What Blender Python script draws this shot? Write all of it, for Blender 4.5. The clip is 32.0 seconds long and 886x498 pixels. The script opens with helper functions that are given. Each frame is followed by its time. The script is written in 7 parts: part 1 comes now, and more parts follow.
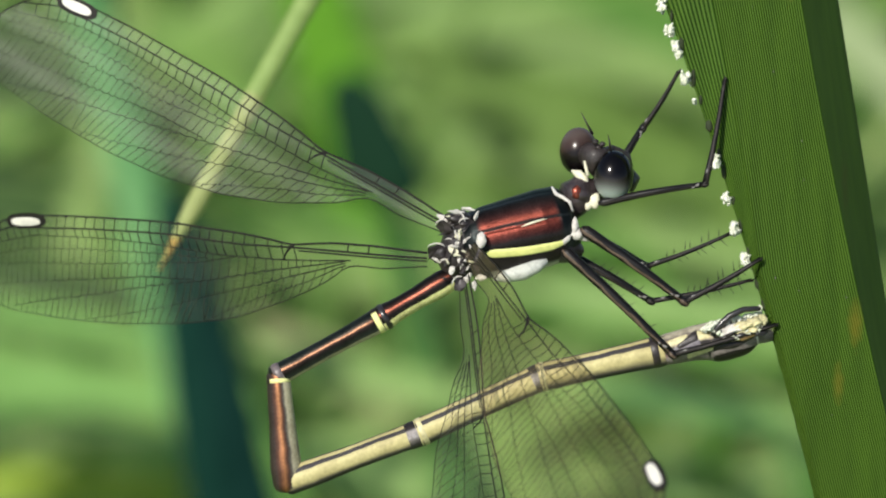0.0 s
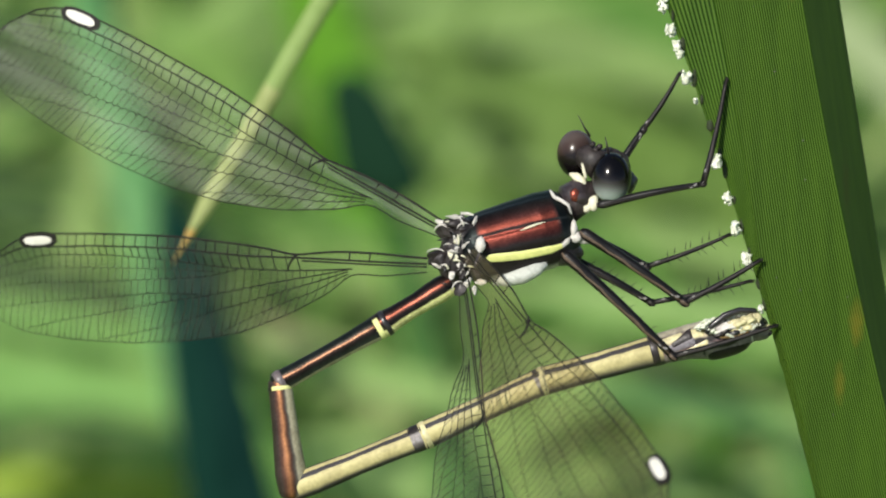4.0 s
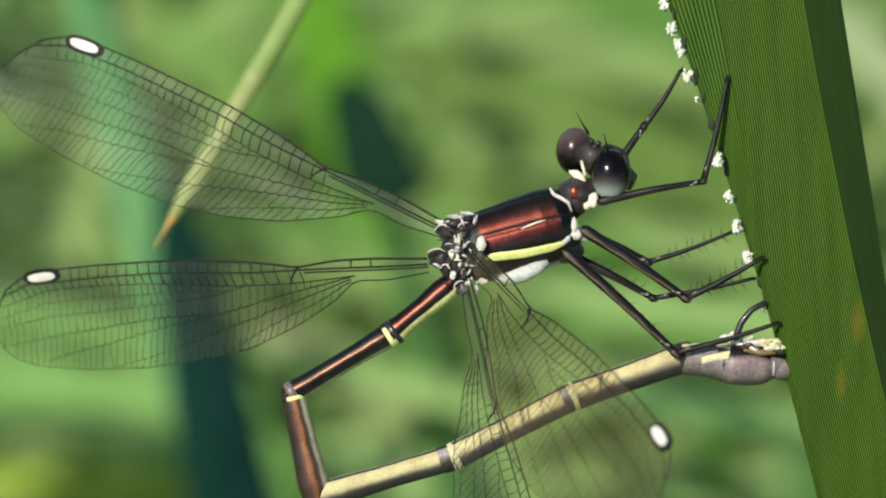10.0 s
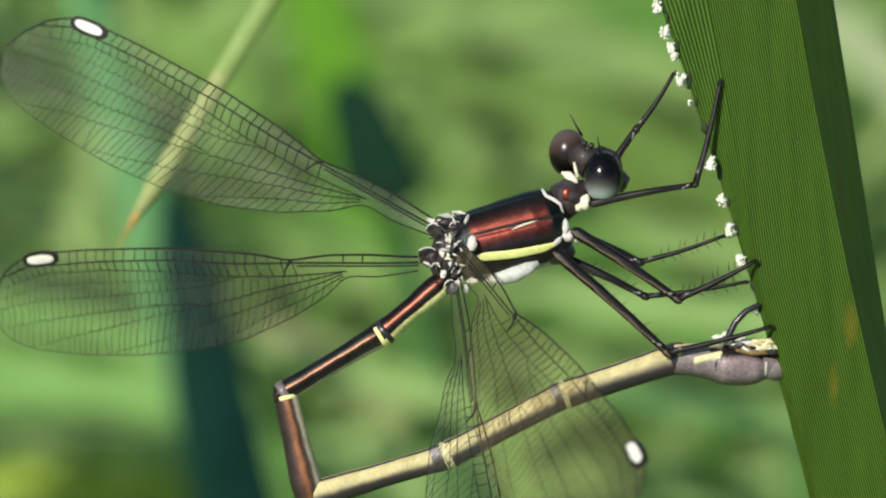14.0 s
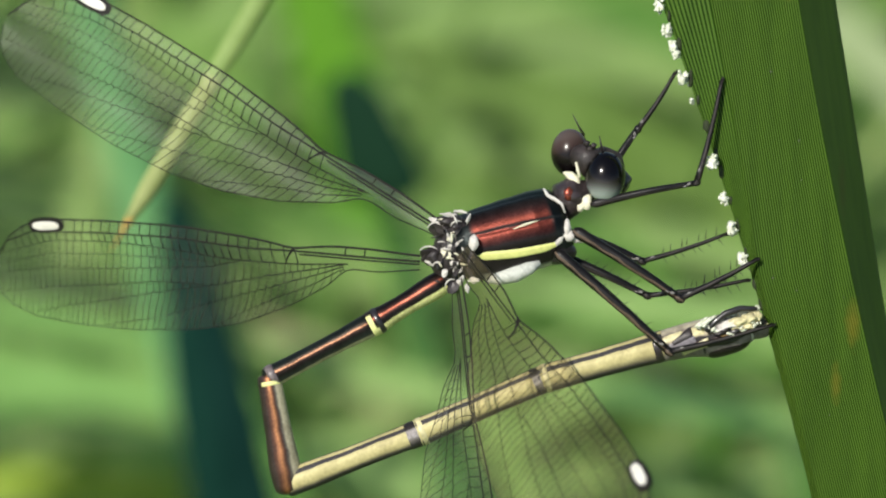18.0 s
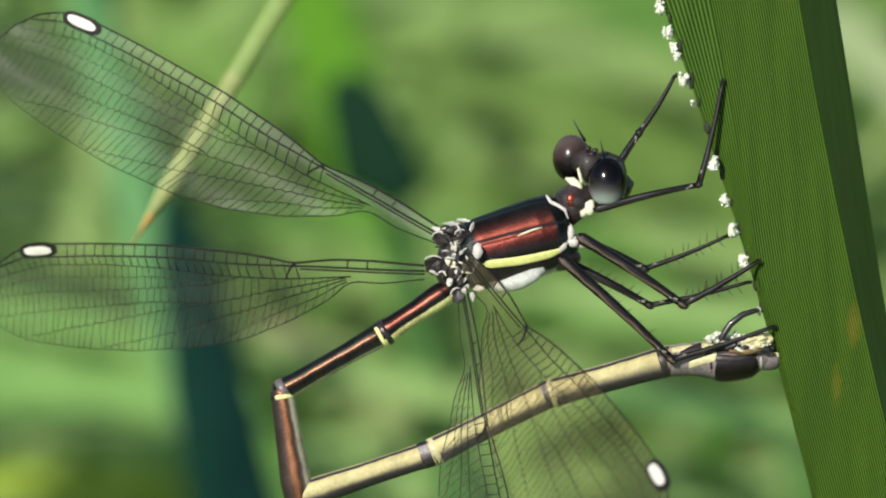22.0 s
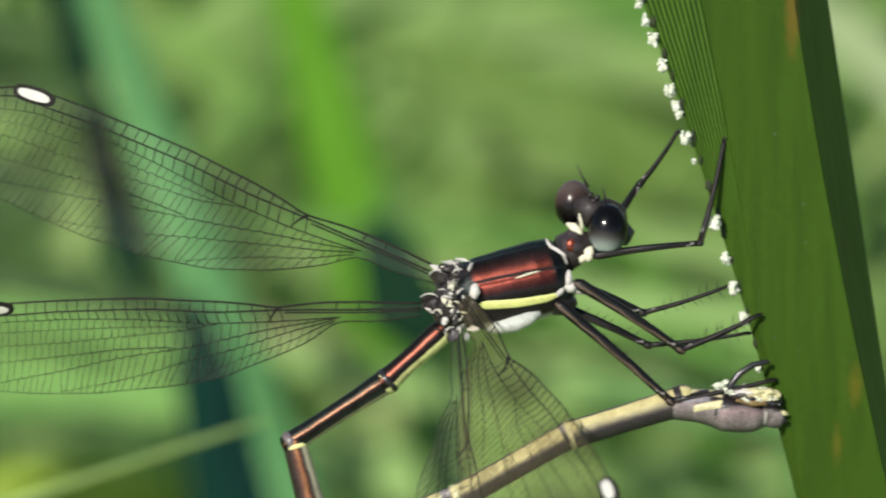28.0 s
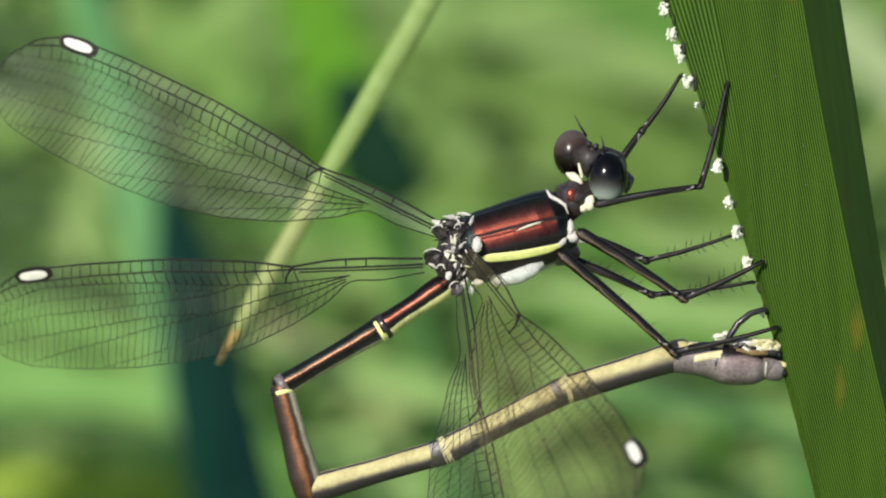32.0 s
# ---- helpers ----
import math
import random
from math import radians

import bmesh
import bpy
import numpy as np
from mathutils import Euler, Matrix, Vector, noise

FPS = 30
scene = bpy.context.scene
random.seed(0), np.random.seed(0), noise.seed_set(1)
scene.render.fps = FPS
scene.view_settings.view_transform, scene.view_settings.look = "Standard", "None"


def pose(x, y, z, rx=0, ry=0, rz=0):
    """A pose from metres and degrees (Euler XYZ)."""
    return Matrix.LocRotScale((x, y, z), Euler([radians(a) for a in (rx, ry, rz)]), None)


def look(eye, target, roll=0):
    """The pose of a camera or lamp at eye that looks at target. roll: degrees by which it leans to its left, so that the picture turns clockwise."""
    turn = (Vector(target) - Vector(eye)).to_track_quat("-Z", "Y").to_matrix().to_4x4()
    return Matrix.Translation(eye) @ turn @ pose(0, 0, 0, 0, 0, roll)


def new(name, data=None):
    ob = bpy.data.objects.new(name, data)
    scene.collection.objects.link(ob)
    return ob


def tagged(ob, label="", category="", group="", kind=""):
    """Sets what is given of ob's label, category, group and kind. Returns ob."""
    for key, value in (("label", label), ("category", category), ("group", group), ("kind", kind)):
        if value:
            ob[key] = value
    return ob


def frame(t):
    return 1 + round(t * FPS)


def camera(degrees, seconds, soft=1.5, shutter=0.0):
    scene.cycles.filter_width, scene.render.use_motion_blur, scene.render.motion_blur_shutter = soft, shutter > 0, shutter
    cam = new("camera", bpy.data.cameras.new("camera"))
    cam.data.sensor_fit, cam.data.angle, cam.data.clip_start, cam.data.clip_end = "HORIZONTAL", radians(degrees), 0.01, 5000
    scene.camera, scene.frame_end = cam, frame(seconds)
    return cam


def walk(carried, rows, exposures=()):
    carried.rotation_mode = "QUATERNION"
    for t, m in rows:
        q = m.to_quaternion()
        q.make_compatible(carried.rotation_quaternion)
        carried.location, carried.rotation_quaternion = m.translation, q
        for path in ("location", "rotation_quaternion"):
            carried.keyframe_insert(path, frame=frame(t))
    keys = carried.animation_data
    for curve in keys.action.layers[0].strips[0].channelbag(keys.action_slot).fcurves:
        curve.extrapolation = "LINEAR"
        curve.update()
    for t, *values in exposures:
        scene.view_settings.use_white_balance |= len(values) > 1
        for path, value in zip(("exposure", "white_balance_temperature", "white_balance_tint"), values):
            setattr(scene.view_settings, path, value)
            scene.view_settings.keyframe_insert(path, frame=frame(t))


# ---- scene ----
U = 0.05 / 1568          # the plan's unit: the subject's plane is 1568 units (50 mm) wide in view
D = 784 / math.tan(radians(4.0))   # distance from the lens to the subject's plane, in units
BASE = pose(0, 0, 0.40, -25, 0, 0)  # the subject's plane stands 0.4 m above the ground, leaned to face the camera


def place(x, y, d=0):
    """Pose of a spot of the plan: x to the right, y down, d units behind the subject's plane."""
    k = 1 + d / D
    return Matrix.Translation(Vector(((x - 784) * k, d, (441 - y) * k)) * U)


def spot(x, y, d=0):
    k = 1 + d / D
    return Vector(((x - 784) * k, d, (441 - y) * k))


# ---- camera on its stand ----
cam = camera(8.0, 32.0, soft=2.1, shutter=0.5)
cam.data.dof.use_dof = True
cam.data.dof.focus_distance = (D - 55) * U
cam.data.dof.aperture_fstop = cam.data.lens / (1000 * 135 * U)
walk(cam, [(t, BASE @ pose(0, -D * U, 0, 90, 0, 0)) for t in (0.0, 32.0)], exposures=((0.0, 0.06), (32.0, 0.06)))

# ---- daylight ----
SUN = (BASE.to_3x3() @ Vector((-0.40, -0.84, 0.38))).normalized()
world = bpy.data.worlds.new("sky")
scene.world = world
world.use_nodes = True
nt = world.node_tree
sky = nt.nodes.new("ShaderNodeTexSky")
sky.sky_type, sky.sun_disc = "NISHITA", False
sky.sun_elevation, sky.sun_rotation = math.asin(SUN.z), math.atan2(SUN.x, SUN.y)
nt.nodes["Background"].inputs["Strength"].default_value = 0.10
nt.links.new(sky.outputs[0], nt.nodes["Background"].inputs["Color"])
sun = new("sun", bpy.data.lights.new("sun", "SUN"))
sun.data.energy, sun.data.angle, sun.data.color = 4.2, radians(0.5), (1.0, 0.95, 0.86)
sun.matrix_basis = look(SUN * 3, (0, 0, 0))


# ---- materials ----
def mat(name, color, rough=0.5, metal=0.0, size=1.0, vary=0.25, bump=0.0, coat=0.0, dark=None, thin=0.0):
    """A procedural surface: colour varied at two scales (size: the grain in mm), bump in mm, thin: share of light let through."""
    m = bpy.data.materials.new(name)
    m.use_nodes = True
    t = m.node_tree
    b = t.nodes["Principled BSDF"]
    c = t.nodes.new("ShaderNodeTexCoord")
    n1, n2 = t.nodes.new("ShaderNodeTexNoise"), t.nodes.new("ShaderNodeTexNoise")
    n1.inputs["Scale"].default_value, n2.inputs["Scale"].default_value = 1000 / size, 180 / size
    n1.inputs["Detail"].default_value = n2.inputs["Detail"].default_value = 4
    for n in (n1, n2):
        t.links.new(c.outputs["Object"], n.inputs["Vector"])
    add = t.nodes.new("ShaderNodeMath")
    add.operation = "ADD"
    t.links.new(n1.outputs[0], add.inputs[0])
    t.links.new(n2.outputs[0], add.inputs[1])
    ramp = t.nodes.new("ShaderNodeValToRGB")
    lo = dark or tuple(v * (1 - vary) for v in color)
    hi = tuple(min(1, v * (1 + vary)) for v in color)
    half = t.nodes.new("ShaderNodeMath")
    half.operation, half.inputs[1].default_value = "MULTIPLY", 0.5
    t.links.new(add.outputs[0], half.inputs[0])
    t.links.new(half.outputs[0], ramp.inputs[0])
    e = ramp.color_ramp.elements
    e[0].position, e[1].position = 0.35, 0.65
    e[0].color, e[1].color = (*lo, 1), (*hi, 1)
    t.links.new(ramp.outputs[0], b.inputs["Base Color"])
    b.inputs["Roughness"].default_value, b.inputs["Metallic"].default_value = rough, metal
    b.inputs["Coat Weight"].default_value, b.inputs["Coat Roughness"].default_value = coat, 0.12
    if bump:
        k = t.nodes.new("ShaderNodeBump")
        k.inputs["Distance"].default_value = bump * 0.001
        t.links.new(n1.outputs[0], k.inputs["Height"])
        t.links.new(k.outputs[0], b.inputs["Normal"])
    if thin:
        tr, mix = t.nodes.new("ShaderNodeBsdfTranslucent"), t.nodes.new("ShaderNodeMixShader")
        t.links.new(ramp.outputs[0], tr.inputs["Color"])
        mix.inputs[0].default_value = thin
        t.links.new(b.outputs[0], mix.inputs[1])
        t.links.new(tr.outputs[0], mix.inputs[2])
        t.links.new(mix.outputs[0], t.nodes["Material Output"].inputs["Surface"])
    return m


CHITIN = mat("black_chitin", (0.018, 0.016, 0.017), 0.32, 0, 0.12, 0.5, 0.004, 0.3)
COPPER = mat("copper_red_chitin", (0.34, 0.085, 0.05), 0.36, 0.8, 0.09, 0.45, 0.012, 0.15, dark=(0.07, 0.016, 0.014))
YELLOW = mat("pale_yellow_chitin", (0.72, 0.74, 0.25), 0.5, 0, 0.2, 0.12, 0.004)
CREAM = mat("cream_chitin", (0.60, 0.55, 0.30), 0.45, 0, 0.18, 0.3, 0.008, 0.1, dark=(0.40, 0.36, 0.20))
GREY = mat("grey_brown_chitin", (0.12, 0.10, 0.10), 0.45, 0, 0.14, 0.5, 0.010, 0.1)
WHITE = mat("chalky_white_chitin", (0.64, 0.61, 0.55), 0.7, 0, 0.10, 0.2, 0.02, dark=(0.46, 0.43, 0.40))
WAX = mat("white_wax", (0.80, 0.81, 0.72), 0.85, 0, 0.10, 0.2, 0.05, dark=(0.58, 0.62, 0.44))
LEG = mat("black_brown_leg", (0.016, 0.012, 0.011), 0.40, 0, 0.06, 0.4, 0.012, 0.05)
CELL = mat("ivory_wing_cell", (0.70, 0.68, 0.60), 0.6, 0, 0.2, 0.12)
PALEW = mat("ivory_chitin", (0.74, 0.71, 0.52), 0.6, 0, 0.12, 0.15, 0.006)
HINGE = mat("black_brown_hinge", (0.026, 0.020, 0.020), 0.42, 0, 0.08, 0.6, 0.012, 0.05)
FROSTING = mat("whitish_frosting", (0.20, 0.19, 0.18), 0.8, 0, 0.06, 0.4)
VEIN = mat("dark_vein", (0.018, 0.017, 0.014), 0.6, 0, 0.1, 0.3)
VEIN.node_tree.nodes["Principled BSDF"].inputs["Specular IOR Level"].default_value = 0.15
FINE_VEIN = mat("brown_fine_vein", (0.034, 0.028, 0.020), 0.6, 0, 0.1, 0.3)
FINE_VEIN.node_tree.nodes["Principled BSDF"].inputs["Specular IOR Level"].default_value = 0.2


def banded(name, stops, ends=None, wobble=6.0, grain=0.1, rough_mm=0.004, blotch=0.84, twist=None):
    """Pigment bands that run along a body part (local x), by the angle round it: 0 to the viewer, 90 up. Stops: angle, colour, metal, roughness."""
    m = mat(name, (0.5, 0.5, 0.5), 0.4, 0.5, grain, 0.35, rough_mm)
    t = m.node_tree
    b = t.nodes["Principled BSDF"]
    b.inputs["Specular IOR Level"].default_value = 0.3
    c = next(n for n in t.nodes if n.type == "TEX_COORD")
    grains = next(n for n in t.nodes if n.type == "VALTORGB")
    s = t.nodes.new("ShaderNodeSeparateXYZ")
    t.links.new(c.outputs["Object"], s.inputs[0])

    def op(kind, x, y):
        n = t.nodes.new("ShaderNodeMath")
        n.operation = kind
        for k, v in enumerate((x, y)):
            if isinstance(v, (int, float)):
                n.inputs[k].default_value = v
            else:
                t.links.new(v, n.inputs[k])
        return n.outputs[0]
    back = op("MULTIPLY", s.outputs["Y"], -1.0)
    turn = op("ARCTAN2", s.outputs["Z"], back)
    if twist:                # the bands wind round the part: degrees at its middle, degrees per unit of length
        turn = op("SUBTRACT", turn, op("ADD", op("MULTIPLY", s.outputs["X"], radians(twist[1]) / U), radians(twist[0])))
    n = t.nodes.new("ShaderNodeTexNoise")
    n.inputs["Scale"].default_value, n.inputs["Detail"].default_value = 900, 3
    t.links.new(c.outputs["Object"], n.inputs["Vector"])
    turn = op("ADD", turn, op("MULTIPLY", op("SUBTRACT", n.outputs[0], 0.5), radians(wobble) * 2))
    where = op("ADD", op("MULTIPLY", turn, 1 / (2 * math.pi)), 0.5)
    color, gloss = t.nodes.new("ShaderNodeValToRGB"), t.nodes.new("ShaderNodeValToRGB")
    for ramp in (color, gloss):
        e = ramp.color_ramp.elements
        while len(e) < len(stops):
            e.new(0.5)
        for k, (a, col, metal, rough) in enumerate(stops):
            e[k].position = (a + 180) / 360
            e[k].color = (*col, 1) if ramp is color else (metal, rough, 0, 1)
        t.links.new(where, ramp.inputs[0])
    mul = t.nodes.new("ShaderNodeMix")
    mul.data_type, mul.blend_type = "RGBA", "MULTIPLY"
    mul.inputs["Factor"].default_value = 1.0
    g = grains.color_ramp.elements
    g[0].color, g[1].color = (blotch, blotch * 0.97, blotch * 0.94, 1), (1.1, 1.1, 1.1, 1)
    t.links.new(color.outputs[0], mul.inputs["A"])
    t.links.new(grains.outputs[0], mul.inputs["B"])
    out = mul.outputs["Result"]
    if ends:
        x0, x1, soft, dark = ends
        low = op("MINIMUM", op("MAXIMUM", op("MINIMUM", op("DIVIDE", op("SUBTRACT", s.outputs["X"], x0 * U), soft * U), op("DIVIDE", op("SUBTRACT", x1 * U, s.outputs["X"]), soft * U)), 0.0), 1.0)
        mx = t.nodes.new("ShaderNodeMix")
        mx.data_type = "RGBA"
        t.links.new(low, mx.inputs["Factor"])
        mx.inputs["A"].default_value = (*dark, 1)
        t.links.new(out, mx.inputs["B"])
        out = mx.outputs["Result"]
    t.links.new(out, b.inputs["Base Color"])
    sp = t.nodes.new("ShaderNodeSeparateColor")
    t.links.new(gloss.outputs[0], sp.inputs[0])
    t.links.new(sp.outputs[0], b.inputs["Metallic"])
    t.links.new(sp.outputs[1], b.inputs["Roughness"])
    return m


BLK, GRN, RED, YEL, CRM, WHT, BRZ, GRY = ((0.022, 0.018, 0.018), (0.015, 0.030, 0.025), (0.115, 0.030, 0.023), (0.84, 0.85, 0.36),
                                              (0.53, 0.47, 0.225), (0.62, 0.60, 0.54), (0.026, 0.022, 0.020), (0.12, 0.105, 0.11))
BANDS_THORAX = banded("banded_thorax", ((-178, WHT, 0, 0.6), (-76, WHT, 0, 0.6), (-66, BLK, 0.1, 0.5), (-20, BLK, 0.4, 0.42), (-13, (0.07, 0.022, 0.02), 0.8, 0.42), (-6, RED, 0.9, 0.42), (3, (0.18, 0.042, 0.030), 0.9, 0.42),
                                        (7, (0.16, 0.04, 0.03), 0.9, 0.4), (9, BLK, 0.4, 0.45), (12, BLK, 0.4, 0.45), (14, RED, 0.9, 0.42), (19, (0.18, 0.044, 0.030), 0.9, 0.42), (28, (0.09, 0.028, 0.024), 0.85, 0.4),
                                        (40, (0.045, 0.026, 0.023), 0.8, 0.4), (56, (0.022, 0.028, 0.024), 0.7, 0.36), (75, GRN, 0.6, 0.34), (178, GRN, 0.4, 0.4)), (-68, 82, 9, (0.016, 0.020, 0.020)), 4, 0.11, 0.016, 0.5, (4.0, -1 / 16))
# The coppery stop at -16 is a highlight painted along the bronze.
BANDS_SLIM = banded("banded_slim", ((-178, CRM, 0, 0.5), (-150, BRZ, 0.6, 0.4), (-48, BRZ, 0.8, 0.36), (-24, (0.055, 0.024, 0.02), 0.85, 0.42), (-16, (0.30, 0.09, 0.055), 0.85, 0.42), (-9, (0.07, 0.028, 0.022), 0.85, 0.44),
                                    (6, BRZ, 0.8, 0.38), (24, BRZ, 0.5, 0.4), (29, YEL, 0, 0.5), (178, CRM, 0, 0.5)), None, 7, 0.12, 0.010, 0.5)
# Here the stop at -11 paints the thin highlight.
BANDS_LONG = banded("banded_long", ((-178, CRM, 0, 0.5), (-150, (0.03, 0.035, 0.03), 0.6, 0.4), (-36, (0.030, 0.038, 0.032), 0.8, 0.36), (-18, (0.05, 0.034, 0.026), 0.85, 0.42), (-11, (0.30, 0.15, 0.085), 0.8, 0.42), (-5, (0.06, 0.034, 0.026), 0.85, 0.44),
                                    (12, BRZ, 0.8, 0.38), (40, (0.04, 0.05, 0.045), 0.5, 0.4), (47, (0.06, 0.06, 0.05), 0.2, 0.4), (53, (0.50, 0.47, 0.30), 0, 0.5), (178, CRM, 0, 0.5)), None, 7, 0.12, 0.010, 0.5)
# Orange around -4 paints a sheen into the bronze-brown.
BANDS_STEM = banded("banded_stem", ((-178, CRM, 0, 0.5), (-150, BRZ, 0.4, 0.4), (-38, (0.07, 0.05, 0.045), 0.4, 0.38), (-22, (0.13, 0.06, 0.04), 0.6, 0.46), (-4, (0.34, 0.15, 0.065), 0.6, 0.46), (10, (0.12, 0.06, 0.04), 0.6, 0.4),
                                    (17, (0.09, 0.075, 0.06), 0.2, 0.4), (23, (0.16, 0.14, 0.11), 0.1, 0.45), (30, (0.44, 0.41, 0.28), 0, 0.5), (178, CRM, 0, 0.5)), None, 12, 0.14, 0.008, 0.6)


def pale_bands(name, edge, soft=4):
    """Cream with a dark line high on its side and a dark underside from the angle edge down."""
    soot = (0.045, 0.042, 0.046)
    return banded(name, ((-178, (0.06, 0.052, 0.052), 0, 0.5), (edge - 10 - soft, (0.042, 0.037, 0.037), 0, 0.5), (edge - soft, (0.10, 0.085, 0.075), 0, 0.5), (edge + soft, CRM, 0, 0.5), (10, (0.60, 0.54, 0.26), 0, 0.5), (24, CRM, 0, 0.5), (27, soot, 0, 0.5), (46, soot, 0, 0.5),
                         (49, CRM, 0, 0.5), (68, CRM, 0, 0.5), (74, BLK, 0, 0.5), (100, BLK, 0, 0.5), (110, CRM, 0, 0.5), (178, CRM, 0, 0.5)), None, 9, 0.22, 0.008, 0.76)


BANDS_PALE = pale_bands("banded_pale", -37, 9)
BANDS_LAST = pale_bands("banded_pale_end", -32, 15)
BANDS_JOINT = banded("banded_joint", ((-178, BLK, 0, 0.5), (-34, (0.05, 0.045, 0.045), 0, 0.5), (-14, (0.20, 0.18, 0.17), 0, 0.6), (2, (0.40, 0.37, 0.37), 0, 0.6), (24, (0.36, 0.33, 0.32), 0, 0.6), (34, BLK, 0, 0.5), (178, BLK, 0, 0.5)), None, 26, 0.1, 0.012, 0.5)
BANDS_RING = banded("banded_ring", ((-178, YEL, 0, 0.5), (-160, BRZ, 0.3, 0.4), (-48, BRZ, 0.3, 0.4), (-38, YEL, 0, 0.5), (178, YEL, 0, 0.5)), None, 8)
BANDS_TAIL = banded("banded_tail", ((-178, GRY, 0, 0.45), (-62, (0.16, 0.135, 0.135), 0, 0.45), (-20, (0.27, 0.23, 0.225), 0, 0.42), (8, (0.31, 0.26, 0.25), 0, 0.42), (17, (0.30, 0.20, 0.19), 0, 0.45), (25, (0.14, 0.10, 0.10), 0, 0.45),
                                   (31, (0.03, 0.026, 0.026), 0, 0.45), (42, BLK, 0, 0.45), (47, (0.46, 0.40, 0.27), 0, 0.5), (64, (0.60, 0.50, 0.31), 0, 0.5), (74, (0.20, 0.17, 0.15), 0, 0.5), (90, (0.50, 0.46, 0.34), 0, 0.5), (178, GRY, 0, 0.5)), None, 20, 0.2, 0.016, 0.5)


def eye_material(name, low, high, stops, rough, shine, axis=(0, 0, 1)):
    """A glossy eye, its colour graded along an axis, by default from its lower to its upper side."""
    m = mat(name, (0.03, 0.02, 0.018), rough, 0, 0.05, 0.3)
    t = m.node_tree
    b = t.nodes["Principled BSDF"]
    c = next(n for n in t.nodes if n.type == "TEX_COORD")
    s = t.nodes.new("ShaderNodeVectorMath")
    s.operation, s.inputs[1].default_value = "DOT_PRODUCT", Vector(axis).normalized()
    t.links.new(c.outputs["Object"], s.inputs[0])
    r = t.nodes.new("ShaderNodeMapRange")
    r.inputs[1].default_value, r.inputs[2].default_value = low * U, high * U
    t.links.new(s.outputs["Value"], r.inputs[0])
    ramp = t.nodes.new("ShaderNodeValToRGB")
    e = ramp.color_ramp.elements
    e[0].position, e[0].color = 0.0, (*stops[0][1], 1)
    e[1].position, e[1].color = 1.0, (*stops[-1][1], 1)
    for pos, v in stops[1:-1]:
        k = e.new(pos)
        k.color = (*v, 1)
    ramp.color_ramp.interpolation = "B_SPLINE"
    t.links.new(r.outputs[0], ramp.inputs[0])
    t.links.new(ramp.outputs[0], b.inputs["Base Color"])
    b.inputs["Specular IOR Level"].default_value, b.inputs["Coat Weight"].default_value = shine, 0.0
    return m


EYE = eye_material("banded_eye", -46, 4, ((0, (0.50, 0.60, 0.53)), (0.22, (0.34, 0.40, 0.36)), (0.46, (0.10, 0.10, 0.095)), (0.68, (0.016, 0.013, 0.013)), (0.86, (0.005, 0.004, 0.004)), (1, (0.002, 0.0015, 0.0015))), 0.15, 0.32, (0.12, 0.10, 1))
EYE_BROWN = eye_material("brown_eye", -26, 26, ((0, (0.004, 0.003, 0.003)), (0.42, (0.006, 0.004, 0.004)), (0.56, (0.034, 0.020, 0.016)), (0.8, (0.055, 0.034, 0.028)), (1, (0.085, 0.066, 0.058))), 0.24, 0.3, (-0.25, 0.15, 1))


def membrane_material(name, tint, haze, film=(0.5, 0.5, 0.4)):
    m = bpy.data.materials.new(name)
    m.use_nodes = True
    t = m.node_tree
    out = t.nodes["Material Output"]
    clear, gloss, dif = t.nodes.new("ShaderNodeBsdfTransparent"), t.nodes.new("ShaderNodeBsdfGlossy"), t.nodes.new("ShaderNodeBsdfDiffuse")
    clear.inputs["Color"].default_value = (*tint, 1)
    gloss.inputs["Roughness"].default_value = 0.38
    dif.inputs["Color"].default_value = (*film, 1)
    a, b = t.nodes.new("ShaderNodeMixShader"), t.nodes.new("ShaderNodeMixShader")
    c, n = t.nodes.new("ShaderNodeTexCoord"), t.nodes.new("ShaderNodeTexNoise")
    n.inputs["Scale"].default_value = 700
    t.links.new(c.outputs["Object"], n.inputs["Vector"])
    k = t.nodes.new("ShaderNodeMath")
    k.operation, k.inputs[1].default_value = "MULTIPLY", haze * 2
    t.links.new(n.outputs[0], k.inputs[0])
    t.links.new(k.outputs[0], a.inputs[0])
    t.links.new(clear.outputs[0], a.inputs[1])
    t.links.new(dif.outputs[0], a.inputs[2])
    b.inputs[0].default_value = 0.007
    t.links.new(a.outputs[0], b.inputs[1])
    t.links.new(gloss.outputs[0], b.inputs[2])
    t.links.new(b.outputs[0], out.inputs["Surface"])
    return m


MEMBRANE = membrane_material("wing_membrane", (0.955, 0.955, 0.935), 0.028)
MEMBRANE_TAN = membrane_material("tan_wing_membrane", (0.92, 0.89, 0.82), 0.07, (0.44, 0.37, 0.20))


